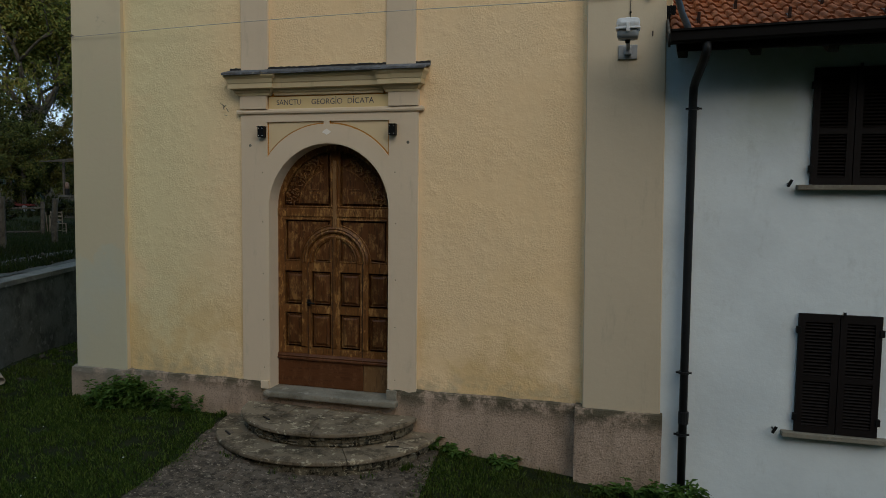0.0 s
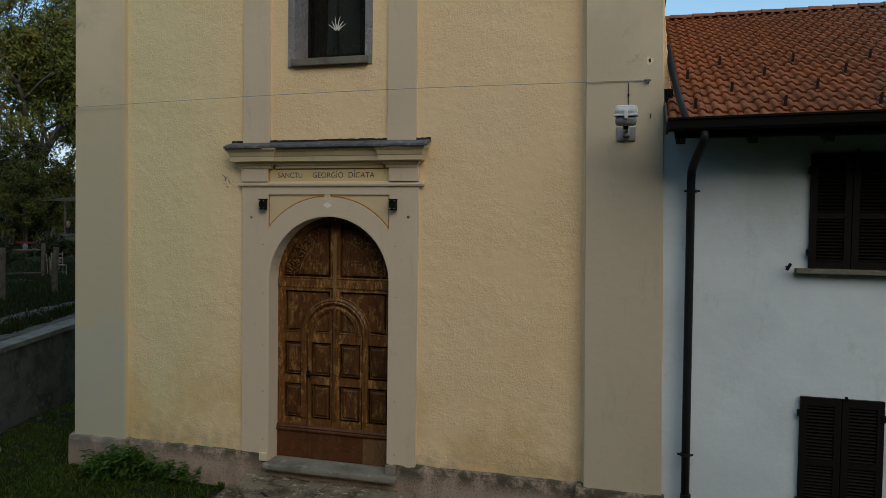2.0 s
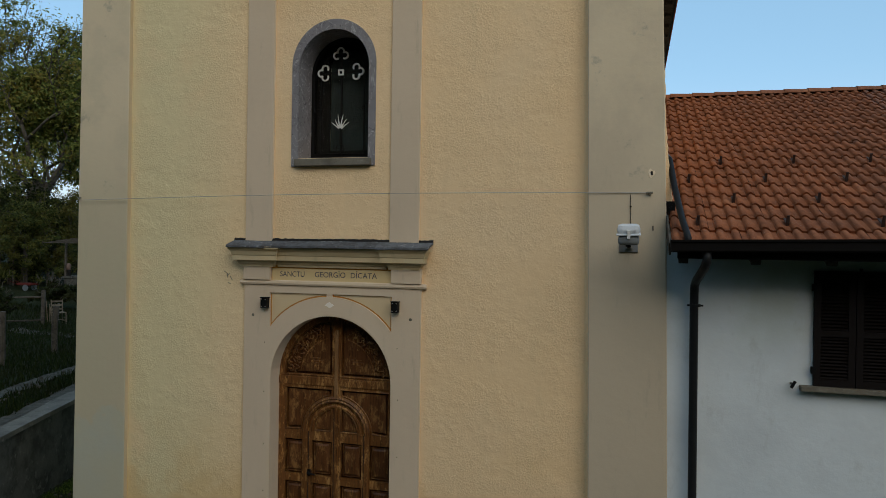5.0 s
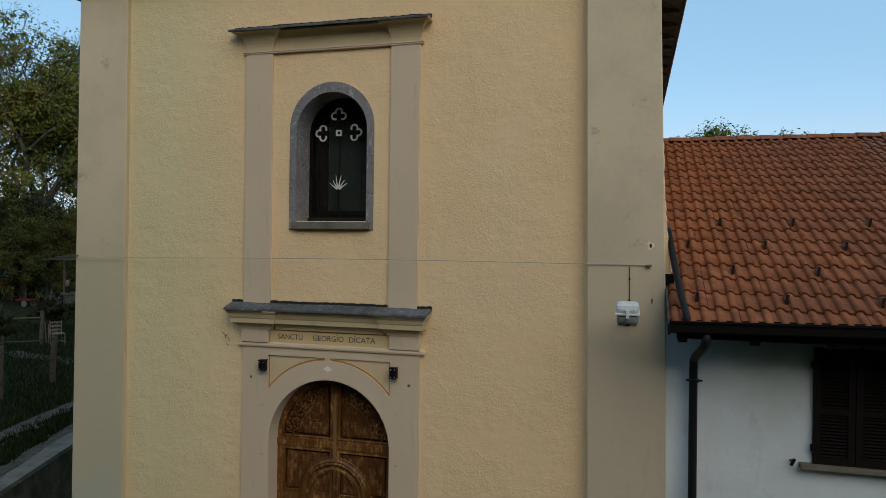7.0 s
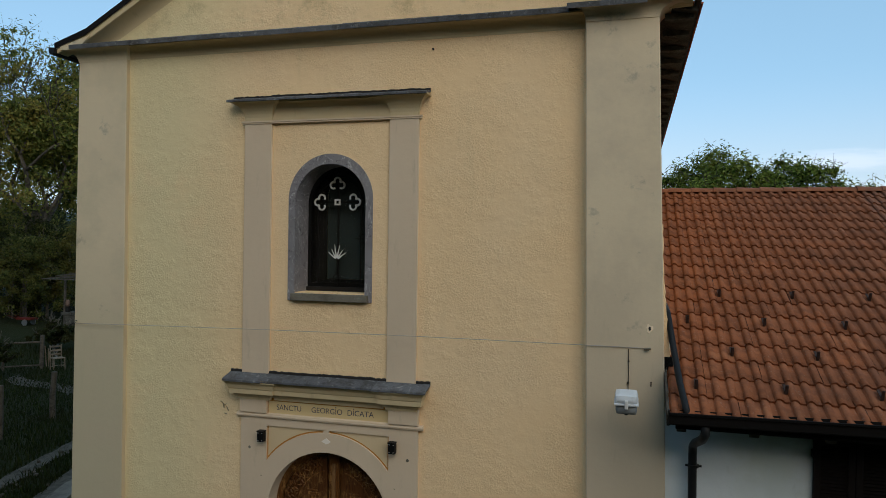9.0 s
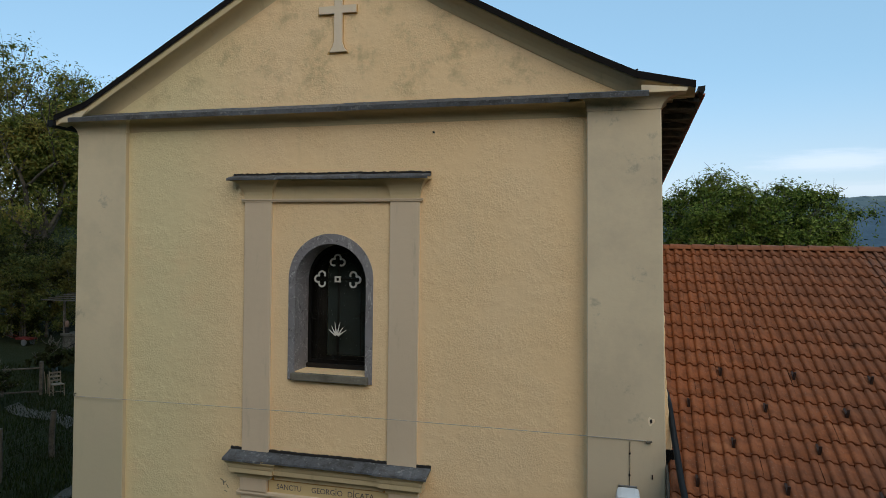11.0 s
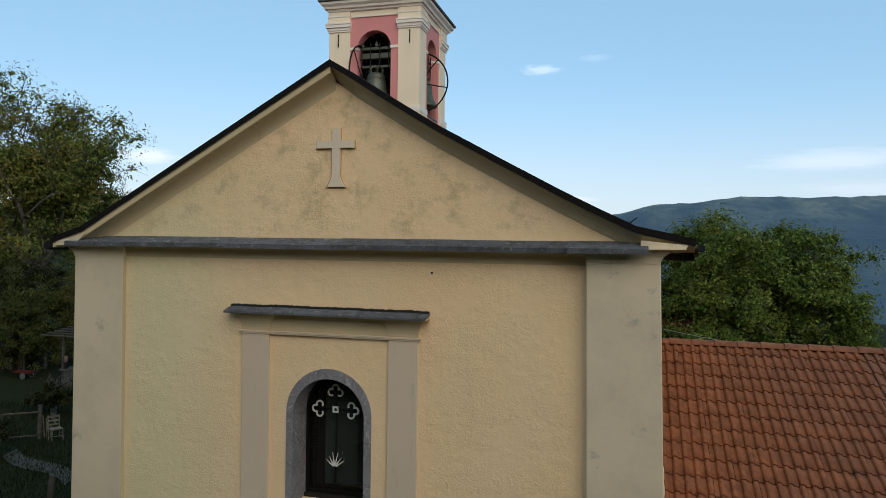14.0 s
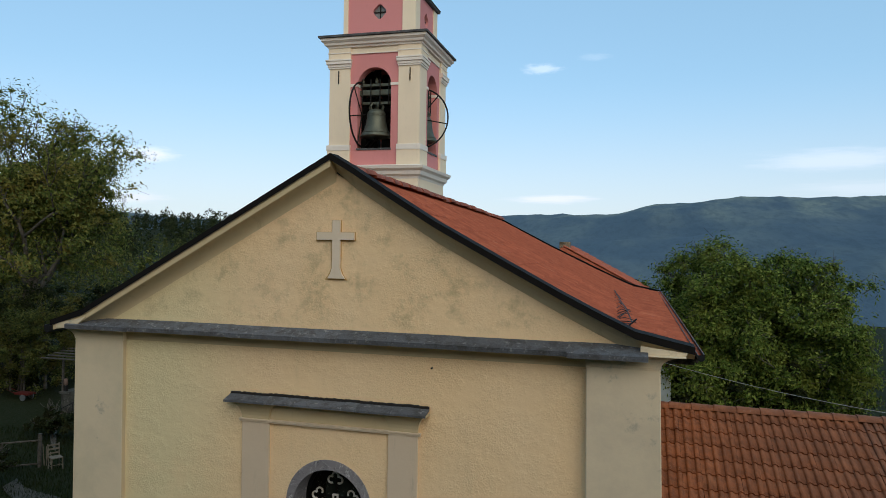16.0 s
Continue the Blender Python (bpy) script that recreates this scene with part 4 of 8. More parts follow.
def build_house():
    x1 = 11.0
    holes = [[(a + 0.03, c), (b - 0.03, c), (b - 0.03, d - 0.02), (a + 0.03, d - 0.02)] for a, b, c, d in WINDOWS]
    outer = [(3.80, -1.2), (x1, -1.2), (x1, 4.80), (3.80, 4.80)]
    part("front_wall", plate(outer, holes, HOUSE_Y, HOUSE_Y + 0.4), M["white"], house, "white limewash greened under the eave")
    part("side_wall", boxed(x1 - 0.4, x1, HOUSE_Y + 0.402, 10.6, -1.2, 4.80), M["white"], house)
    part("back_wall", boxed(XR + 0.1, x1 - 0.402, 10.2, 10.6, -1.2, 4.80), M["white"], house)
    for w in WINDOWS:
        shutter_pair(*w)
    # roof deck, soffit boards and rafters
    for sgn in (1, -1):
        bm = bmesh.new()
        y0, y1 = (EAVE_Y + 0.02, RIDGE_Y) if sgn > 0 else (2 * RIDGE_Y - EAVE_Y, RIDGE_Y)
        vs = [bm.verts.new(p) for p in ((XR + 0.03, y0, EAVE_Z - 0.03), (11.3, y0, EAVE_Z - 0.03), (11.3, y1, RIDGE_Z - 0.03), (XR + 0.03, y1, RIDGE_Z - 0.03))]
        lo = [bm.verts.new((v.co.x, v.co.y, v.co.z - 0.05)) for v in vs]
        bm.faces.new(vs)
        bm.faces.new(lo[::-1])
        for k in range(4):
            bm.faces.new((vs[k], vs[(k + 1) % 4], lo[(k + 1) % 4], lo[k]))
        part("roof_deck", bm, M["gutter"] if sgn > 0 else M["tile"], house)
    x = 4.05
    while x < 10.9:
        bm = boxed(-0.045, 0.045, 0.0, 0.85, -0.13, 0.0, bevel=0.006)
        o = part("rafter", bm, M["post"], house, "weathered timber rafter end")
        o.matrix_basis = pose(x, EAVE_Y + 0.07, EAVE_Z - 0.083, math.degrees(PITCH), 0, 0)
        x += 0.66
    # gutter: a box with rolled lip, and its end
    prof = [(-0.705, 4.612), (-0.705, 4.505), (-0.72, 4.490), (-0.815, 4.490), (-0.83, 4.505), (-0.835, 4.585), (-0.85, 4.590), (-0.85, 4.610), (-0.825, 4.610), (-0.82, 4.515), (-0.72, 4.515), (-0.715, 4.612)]
    bm = bmesh.new()
    va = [bm.verts.new((3.925, *p)) for p in prof]
    vb = [bm.verts.new((11.3, p[0] - 0.05, p[1] + 0.10)) for p in prof]
    for k in range(len(prof)):
        bm.faces.new((va[k], va[(k + 1) % len(prof)], vb[(k + 1) % len(prof)], vb[k]))
    bm.faces.new(va)
    bm.faces.new(vb[::-1])
    box(bm, 3.918, 3.93, -0.84, -0.705, 4.49, 4.612)
    gut = part("gutter", bm, M["gutter"], house, "dark brown box gutter along the eave")
    part("fascia", boxed(3.99, 11.3, -0.703, -0.675, 4.43, 4.575), M["gutter"], house)
    # downpipe with swan neck
    bm = tube(bmesh.new(), [(4.255, -0.77, 4.495), (4.255, -0.76, 4.41), (4.24, -0.68, 4.34), (4.20, -0.34, 4.21), (4.19, -0.235, 4.15), (4.19, -0.20, 4.05), (4.20, -0.20, 2.0), (4.215, -0.20, -0.30)], 0.043, 12)
    pipe = part("downpipe", bm, M["pipe"], house, "dark grey round downpipe", smooth=True)
    for z in (3.94, 1.17, 0.50):
        bm = tube(bmesh.new(), [(4.20, -0.20, z - 0.014), (4.20, -0.20, z + 0.014)], 0.055, 12)
        box(bm, 4.12, 4.28, -0.212, -0.188, z - 0.009, z + 0.009)
        box(bm, 4.19, 4.21, -0.20, HOUSE_Y + 0.01, z - 0.008, z + 0.008)
        part("pipe_bracket", bm, M["pipe"], pipe)
    bm = tube(bmesh.new(), [(4.213, -0.20, 0.62), (4.213, -0.20, 0.75)], 0.054, 12)
    part("pipe_sleeve", bm, M["pipe"], pipe)


def build_house_roof():
    """Clay tiles laid one by one, ridge caps and snow guards."""
    course, width = 0.330, 0.2767
    slope_len = math.hypot(RIDGE_Y - EAVE_Y, RIDGE_Z - EAVE_Z)
    rows = int(slope_len / course)
    me = bm_mesh("tile", clay_tile(0.40, width), M["tile"])
    bm = clay_tile(0.40, width)
    bmesh.ops.delete(bm, geom=[v for v in bm.verts if v.co.x < 0.182], context="VERTS")
    half = bm_mesh("tile", bm, M["tile"])
    rnd = random.Random(3)
    rest = []
    for i in range(rows + 1):
        for j in range(-1, 27):
            v = i * course - 0.055
            x = 4.02 + j * width
            m = pose(x + rnd.uniform(-0.004, 0.004), EAVE_Y + v * math.cos(PITCH), EAVE_Z + v * math.sin(PITCH) + rnd.uniform(-0.002, 0.003), math.degrees(PITCH), rnd.uniform(-0.6, 0.6), rnd.uniform(-0.5, 0.5))
            if j < 11:
                piece("tile", half if j < 0 else me, house, m)
            else:
                rest.append(m)
    joined("roof_tiles", me, rest, M["tile"], house, "orange clay roof tiles")
    # back slope
    back = []
    for i in range(rows + 1):
        for j in range(27):
            v = i * course - 0.05
            back.append(pose(4.02 + (j + 1) * width, 2 * RIDGE_Y - EAVE_Y - v * math.cos(PITCH), EAVE_Z + v * math.sin(PITCH), math.degrees(PITCH), 0, 180))
    joined("roof_tiles", me, back, M["tile"], house, "orange clay roof tiles")
    bm = boxed(3.905, 3.926, -0.01, 0.72, -0.115, 0.012, bevel=0.003)
    board = part("verge_board", bm, M["post"], house, "grey weathered verge board")
    board.matrix_basis = Matrix.Translation((0, EAVE_Y - 0.04, EAVE_Z - 0.01)) @ Matrix.Rotation(PITCH, 4, "X")
    # ridge caps
    bm = bmesh.new()
    ring = [[], []]
    for s, (x, r) in enumerate(((0.0, 0.135), (0.39, 0.12))):
        for k in range(9):
            a = math.pi * k / 8
            ring[s].append(bm.verts.new((x, -r * math.cos(a), 0.62 * r * math.sin(a))))
    for k in range(8):
        f = bm.faces.new((ring[0][k], ring[0][k + 1], ring[1][k + 1], ring[1][k]))
        f.smooth = True
    bm.faces.new(ring[0])
    cap = bm_mesh("ridge_cap", bm, M["tile"])
    for i in range(20):
        piece("ridge_cap", cap, house, pose(3.80 + 0.362 * i, RIDGE_Y, RIDGE_Z + 0.0, 0, 1.0, 0))
    # snow guards, two tile columns apart in a staggered pattern
    bm = boxed(-0.013, 0.013, -0.01, 0.14, 0.026, 0.034)
    box(bm, -0.015, 0.015, -0.010, 0.0, 0.0, 0.120, bevel=0.004)
    box(bm, -0.008, 0.008, 0.0, 0.030, 0.030, 0.060, bevel=0.003)
    guard = bm_mesh("snow_guard", bm, M["rust"])
    for i, y in enumerate((-0.36, 0.22, 0.82, 1.44)):
        for k in range(8):
            x = (4.20 if i % 2 == 0 else 4.61) + 0.83 * k
            x = x if i != 2 else 4.195 + 0.83 * k
            piece("snow_guard", guard, house, pose(x, y, roof_z(y) + 0.005, math.degrees(PITCH), 0, 0))


build_house()
build_house_roof()
# torn edge of side render, black felt and pipe between church and house
bm = bmesh.new()
rr = random.Random(8)
rows = []
for k in range(25):
    z = 5.02 + (6.45 - 5.02) * k / 24
    x = max(right_edge(z) + 0.006, lerp(((5.06, 3.966), (5.49, 3.926), (5.85, 3.892), (6.4, 3.872)), z)) + rr.uniform(-0.006, 0.006)
    zz = z + (rr.uniform(-0.02, 0.02) if k else 0)
    rows.append([bm.verts.new(p) for p in ((right_edge(z) - 0.02, -0.055, zz), (x - 0.008, -0.058, zz - (0.03 if k == 0 else 0)), (x, -0.045, zz), (x, 0.5, zz), (right_edge(z) - 0.02, 0.5, zz))])
for p, q in zip(rows, rows[1:]):
    for k in range(5):
        bm.faces.new((p[k], p[(k + 1) % 5], q[(k + 1) % 5], q[k]))
bm.faces.new(rows[0][::-1])
bm.faces.new(rows[-1])
part("side_render", bm, M["plaster"], church, "torn yellow render beside the pilaster")
tube_pts = [(3.915, 0.30, 5.56), (3.934, 0.0, 5.486), (3.984, -0.10, 5.186), (4.038, -0.50, 4.83), (4.075, -0.70, 4.67), (4.09, -0.78, 4.59)]
part("rain_pipe", tube(bmesh.new(), tube_pts, 0.033, 10), M["pipe"], church, "grey rain pipe emptying into the house gutter", smooth=True)
bm = bmesh.new()
for i in range(11):
    x = 3.885 + 0.0105 * i
    h, w = rr.uniform(0.05, 0.19), rr.uniform(0.006, 0.012)
    y = -0.07 - rr.uniform(0, 0.02)
    vs = [bm.verts.new(p) for p in ((x - w, y, 5.03), (x + w, y, 5.03), (x + w * 1.1, y - 0.006, 5.0 - 0.5 * h), (x + rr.uniform(-0.6, 0.6) * w, y - 0.012, 5.0 - h), (x - w * 0.8, y - 0.004, 5.0 - 0.6 * h))]
    us = [bm.verts.new((v.co.x, v.co.y + 0.006, v.co.z)) for v in vs]
    bm.faces.new(vs)
    bm.faces.new(us[::-1])
    for k in range(5):
        bm.faces.new((vs[k], us[k], us[(k + 1) % 5], vs[(k + 1) % 5]))
part("ragged_flashing", bm, M["black"], church, "torn black felt hanging under the render")

# ---- the bell tower ----
TX, TY, TH = -3.85, 12.71, 1.41     # centre and half width
tower = thing("bell_tower", "pink and cream stuccoed bell tower with arched belfry openings", "bell tower", TX, TY, 0)


def ring_moulding(profile, half, bm=None):
    """A moulding round a square tower, of (out, z) points from below to above."""
    bm = bm or bmesh.new()
    rows = []
    for o, z in profile:
        h = half + o
        rows.append([bm.verts.new(p) for p in ((-h, -h, z), (h, -h, z), (h, h, z), (-h, h, z))])
    for a, b in zip(rows, rows[1:]):
        for k in range(4):
            bm.faces.new((a[k], a[(k + 1) % 4], b[(k + 1) % 4], b[k]))
    bm.faces.new(rows[0][::-1])
    bm.faces.new(rows[-1])
    return bm


def turned(bm, k):
    bmesh.ops.rotate(bm, verts=bm.verts, cent=(0, 0, 0), matrix=Matrix.Rotation(math.pi / 2 * k, 3, "Z"))
    return bm


def build_tower():
    part("shaft", boxed(-TH + 0.03, TH - 0.03, -TH + 0.03, TH - 0.03, -0.8, 11.9), M["cream"], tower, "cream stuccoed tower shaft")
    part("string_course", ring_moulding([(-0.03, 11.76), (0.0, 11.80), (0.03, 11.87), (0.09, 11.92), (0.11, 12.02), (0.19, 12.09), (0.21, 12.17), (0.06, 12.21), (-0.05, 12.21)], TH - 0.03), M["stucco"], tower, "pale moulded string course")
    # belfry walls with arched openings, corner piers in cream
    half, sill, spring = 0.52, 12.70, 14.55
    for k in range(4):
        wall = plate([(-TH + 0.33, 12.2), (TH - 0.33, 12.2), (TH - 0.33, 15.66), (-TH + 0.33, 15.66)], [arch(0, half, sill, spring)], -TH + 0.035, -TH + 0.36)
        part("belfry_wall", turned(wall, k), M["pink"], tower, "faded pink plaster wall with an arched opening")
        part("sill_slab", turned(boxed(-half - 0.02, half + 0.02, -TH + 0.01, -TH + 0.37, sill - 0.05, sill + 0.004), k), M["slate"], tower)
        for s in (-1, 1):
            a, b = sorted((s * (half - 0.012), s * (TH - 0.66)))
            part("impost", turned(boxed(a, b, -TH + 0.005, -TH + 0.34, 14.52, 14.60, bevel=0.006), k), M["stucco"], tower, "pale impost moulding")
    for sx in (-1, 1):
        for sy in (-1, 1):
            def pier(z0, z1, o):
                xs = sorted((sx * (TH + o), sx * (TH - 0.66 - o * 0.5)))
                ys = sorted((sy * (TH + o), sy * (TH - 0.66 - o * 0.5)))
                return boxed(xs[0], xs[1], ys[0], ys[1], z0, z1, bevel=0.008)
            p = part("corner_pier", pier(12.2, 15.66, 0.0), M["cream"], tower, "cream corner pier")
            part("pier_foot", pier(12.2, 12.64, 0.04), M["cream"], p)
            part("pier_base", pier(12.64, 12.80, 0.055), M["stucco"], p)
            for z0, z1, o in ((15.06, 15.11, 0.03), (15.11, 15.19, 0.05), (15.19, 15.28, 0.085), (15.28, 15.33, 0.10)):
                part("capital", pier(z0, z1, o), M["stucco"], p)
            part("frieze_block", pier(15.33, 15.66, 0.03), M["cream"], p)
            part("frieze_fillet", pier(15.50, 15.535, 0.045), M["stucco"], p)
            part("tie_rod", boxed(sx * (TH - 0.30) - 0.012, sx * (TH - 0.30) + 0.012, sy * (TH + 0.022) - 0.012, sy * (TH + 0.022) + 0.012, 14.62, 15.0), M["black"], p)
    part("entablature", ring_moulding([(0.0, 15.655), (0.05, 15.67), (0.06, 15.72), (0.12, 15.74), (0.14, 15.80), (0.21, 15.86), (0.22, 15.93)], TH), M["stucco"], tower, "pale moulded cornice over the belfry")
    part("cornice_slab", ring_moulding([(0.23, 15.93), (0.27, 15.94), (0.27, 16.0), (0.10, 16.02)], TH), M["slate"], tower, "dark stone cornice slab")
    for k in range(4):
        part("frieze_band", turned(boxed(-TH + 0.66, TH - 0.66, -TH + 0.015, -TH + 0.04, 15.50, 15.66), k), M["cream"], tower, "cream frieze band")
        part("frieze_line", turned(boxed(-TH + 0.66, TH - 0.66, -TH + 0.0, -TH + 0.03, 15.475, 15.50), k), M["stucco"], tower)
    # upper stage
    uh = 1.14
    upper = []
    top = 17.34
    for k in range(4):
        hole = [(0.19 * math.cos(math.pi * i / 16) * (1 + 0.10 * math.cos(4 * math.pi * i / 16)), 16.78 + 0.20 * math.sin(math.pi * i / 16) * (1 + 0.10 * math.cos(4 * math.pi * i / 16))) for i in range(32)]
        w = plate([(-uh + 0.1, 16.02), (uh - 0.3, 16.02), (uh - 0.3, top), (-uh + 0.1, top)], [hole], -uh + 0.03, -uh + 0.28)
        upper.append(part("upper_wall", turned(w, k), M["pink"], tower, "faded pink upper stage with a small quatrefoil"))
        bm = boxed(-0.20, 0.20, -uh + 0.10, -uh + 0.12, 16.765, 16.795)
        box(bm, -0.015, 0.015, -uh + 0.10, -uh + 0.12, 16.58, 16.98)
        upper.append(part("quatrefoil_bars", turned(bm, k), M["iron"], tower))
        upper.append(part("quatrefoil_pane", turned(boxed(-0.26, 0.26, -uh + 0.13, -uh + 0.14, 16.52, 17.04), k), M["dull_pane"], tower, "plain grey pane"))
    for sx in (-1, 1):
        for sy in (-1, 1):
            w = 0.42 if sx > 0 else 0.15
            xs, ys = sorted((sx * uh, sx * (uh - w))), sorted((sy * uh, sy * (uh - 0.42)))
            upper.append(part("upper_pier", boxed(xs[0], xs[1], ys[0], ys[1], 16.02, top, bevel=0.01), M["cream"], tower))
    upper.append(part("upper_base", ring_moulding([(0.05, 16.0), (0.05, 16.05), (0.0, 16.12)], uh), M["cream"], tower))
    upper.append(part("eave_slab", ring_moulding([(0.0, top), (0.06, top + 0.02), (0.08, top + 0.07), (0.0, top + 0.10)], uh), M["slate"], tower, "dark stone eave"))
    upper.append(part("cap_roof", ring_moulding([(0.1, top + 0.09), (-0.55, top + 0.75), (-1.05, top + 2.3)], uh), M["slate"], tower, "slated tower cap"))
    for ob in upper:
        ob.location.x = 0.03
    part("belfry_floor", boxed(-TH + 0.3, TH - 0.3, -TH + 0.3, TH - 0.3, 12.3, 12.45), M["cream"], tower)
    part("belfry_ceiling", boxed(-TH + 0.3, TH - 0.3, -TH + 0.3, TH - 0.3, 15.70, 15.9), M["cream"], tower)


def build_bell(x, y, turn, scale=1.0):
    """A bronze bell with its headstock frame and swing wheel."""
    b = thing("bell", "green-grey bronze bell hung in an iron headstock with a swing wheel", "bell", x, y, 13.05, "bells in the tower")
    prof = [(0.02, 0.0), (0.36, 0.0), (0.425, 0.005), (0.43, 0.03), (0.385, 0.10), (0.325, 0.20), (0.28, 0.34), (0.255, 0.52), (0.245, 0.62), (0.25, 0.64), (0.235, 0.67), (0.19, 0.73), (0.10, 0.76), (0.02, 0.77)]
    part("body", lathe(bmesh.new(), prof, 0, 0, 0, 32), M["bronze"], b, "verdigris bronze bell body", smooth=True)
    for z, r in ((0.115, 0.382), (0.57, 0.258)):
        part("rim_band", lathe(bmesh.new(), [(r - 0.01, z - 0.012), (r + 0.01, z), (r - 0.01, z + 0.012)], 0, 0, 0, 32), M["bronze"], b, smooth=True)
    for k in range(6):
        a = math.pi * k / 3
        bm = tube(bmesh.new(), [(0.16 * math.cos(a), 0.16 * math.sin(a), 0.72), (0.20 * math.cos(a), 0.20 * math.sin(a), 0.82), (0.12 * math.cos(a), 0.12 * math.sin(a), 0.92)], 0.028, 6)
        part("crown_loop", bm, M["bronze"], b)
    bm = boxed(-0.50, 0.50, -0.09, 0.09, 1.12, 1.27, bevel=0.02)
    box(bm, -0.42, 0.42, -0.06, 0.06, 0.88, 0.95, bevel=0.01)
    box(bm, -0.46, 0.46, -0.07, 0.07, 1.36, 1.44, bevel=0.015)
    hs = part("headstock", bm, M["bronze"], b, "grey-green metal headstock")
    for xx in (-0.38, -0.13, 0.13, 0.38):
        part("strap", tube(bmesh.new(), [(xx, -0.1, 0.86), (xx, -0.1, 1.55)], 0.016, 6), M["iron"], hs)
    for xx in (-0.40, 0.0, 0.40):
        part("finial", lathe(bmesh.new(), [(0.02, 0), (0.05, 0.03), (0.055, 0.08), (0.03, 0.12), (0.012, 0.17)], xx, 0, 1.44, 10), M["bronze"], hs)
    part("clapper", lathe(bmesh.new(), [(0.02, -0.12), (0.06, -0.09), (0.06, -0.03), (0.025, 0.0), (0.02, 0.5)], 0, 0, 0, 10), M["iron"], b)
    for sx in (-0.62, 0.62):
        bm = tube(bmesh.new(), [(sx * 0.9, -0.10, -0.50), (sx, 0, 1.15), (sx * 0.9, 0.28, -0.50)], 0.03, 6)
        box(bm, sx - 0.05, sx + 0.05, -0.08, 0.08, 1.06, 1.26)
        part("bearing_stand", bm, M["iron"], b)
    # wheel, in the plane across the headstock
    n, R = 40, 0.86
    ring = [(-0.42, R * math.cos(2 * math.pi * i / n), 0.62 + R * math.sin(2 * math.pi * i / n)) for i in range(n + 1)]
    wheel = part("wheel", tube(bmesh.new(), ring, 0.024, 6), M["iron"], b, "thin iron swing wheel")
    for k in range(3):
        a = math.pi * k / 3 + 0.2
        part("spoke", tube(bmesh.new(), [(-0.42, R * math.cos(a), 0.62 + R * math.sin(a)), (-0.42, -R * math.cos(a), 0.62 - R * math.sin(a))], 0.016, 6), M["iron"], wheel)
    b.rotation_euler = (0, 0, turn)
    b.scale = (scale, scale, scale)
    return b


build_tower()
bell_frame = thing("bell_scaffold", "dark iron scaffold carrying the bells inside the belfry", "scaffold", TX, TY, 12.45)
for s in (-1, 1):
    part("upright", boxed(s * 0.62 - 0.09, s * 0.62 + 0.09, -0.62, -0.44, 0, 3.2, bevel=0.01), M["iron"], bell_frame)
    part("upright", boxed(s * 0.62 - 0.09, s * 0.62 + 0.09, 0.44, 0.62, 0, 3.2, bevel=0.01), M["iron"], bell_frame)
    part("beam", boxed(-1.0, 1.0, s * 0.53 - 0.08, s * 0.53 + 0.08, 1.65, 1.85, bevel=0.01), M["iron"], bell_frame)
    part("brace", tube(bmesh.new(), [(s * 0.6, -0.53, 0.2), (-s * 0.6, -0.53, 1.7)], 0.06, 6), M["iron"], bell_frame)
# dark sheets added to stop daylight showing through the belfry
part("dark_sheet", boxed(-0.5, 0.5, 0.64, 0.70, 0.2, 2.9), M["iron"], bell_frame)
part("dark_sheet", boxed(-0.72, -0.66, -0.4, 0.4, 0.2, 2.9), M["iron"], bell_frame)
build_bell(TX - 0.02, TY - 1.12, 0.0, 1.10)
build_bell(TX + 1.08, TY + 0.05, math.pi / 2, 1.05)

# ---- the nave's roof ----


LEFT_IN = 0.16      # the left slope is a little shorter


def nave_profile():
    """Points down the right slope from the ridge to the eave."""
    pts = []
    x = APEX_X
    while x < XR + 0.23:
        pts.append((x, rake_z(x) - 0.10 - 0.05 * math.exp(-((x - APEX_X) / 0.8) ** 2)))
        x += 0.02
    return pts


def at_slope(pts, s):
    """Place and pitch at s metres down the slope."""
    run = 0.0
    for (x0, z0), (x1, z1) in zip(pts, pts[1:]):
        d = math.hypot(x1 - x0, z1 - z0)
        if run + d >= s:
            k = (s - run) / d
            return x0 + (x1 - x0) * k, z0 + (z1 - z0) * k, math.atan2(z0 - z1, x1 - x0)
        run += d
    (x0, z0), (x1, z1) = pts[-2:]
    return x1, z1, math.atan2(z0 - z1, x1 - x0)


def sag(y, z):
    """How far the roof has sunk towards its far end, most at the ridge."""
    return 0.020 * y * max(0.0, (z - 8.85) / 2.0)


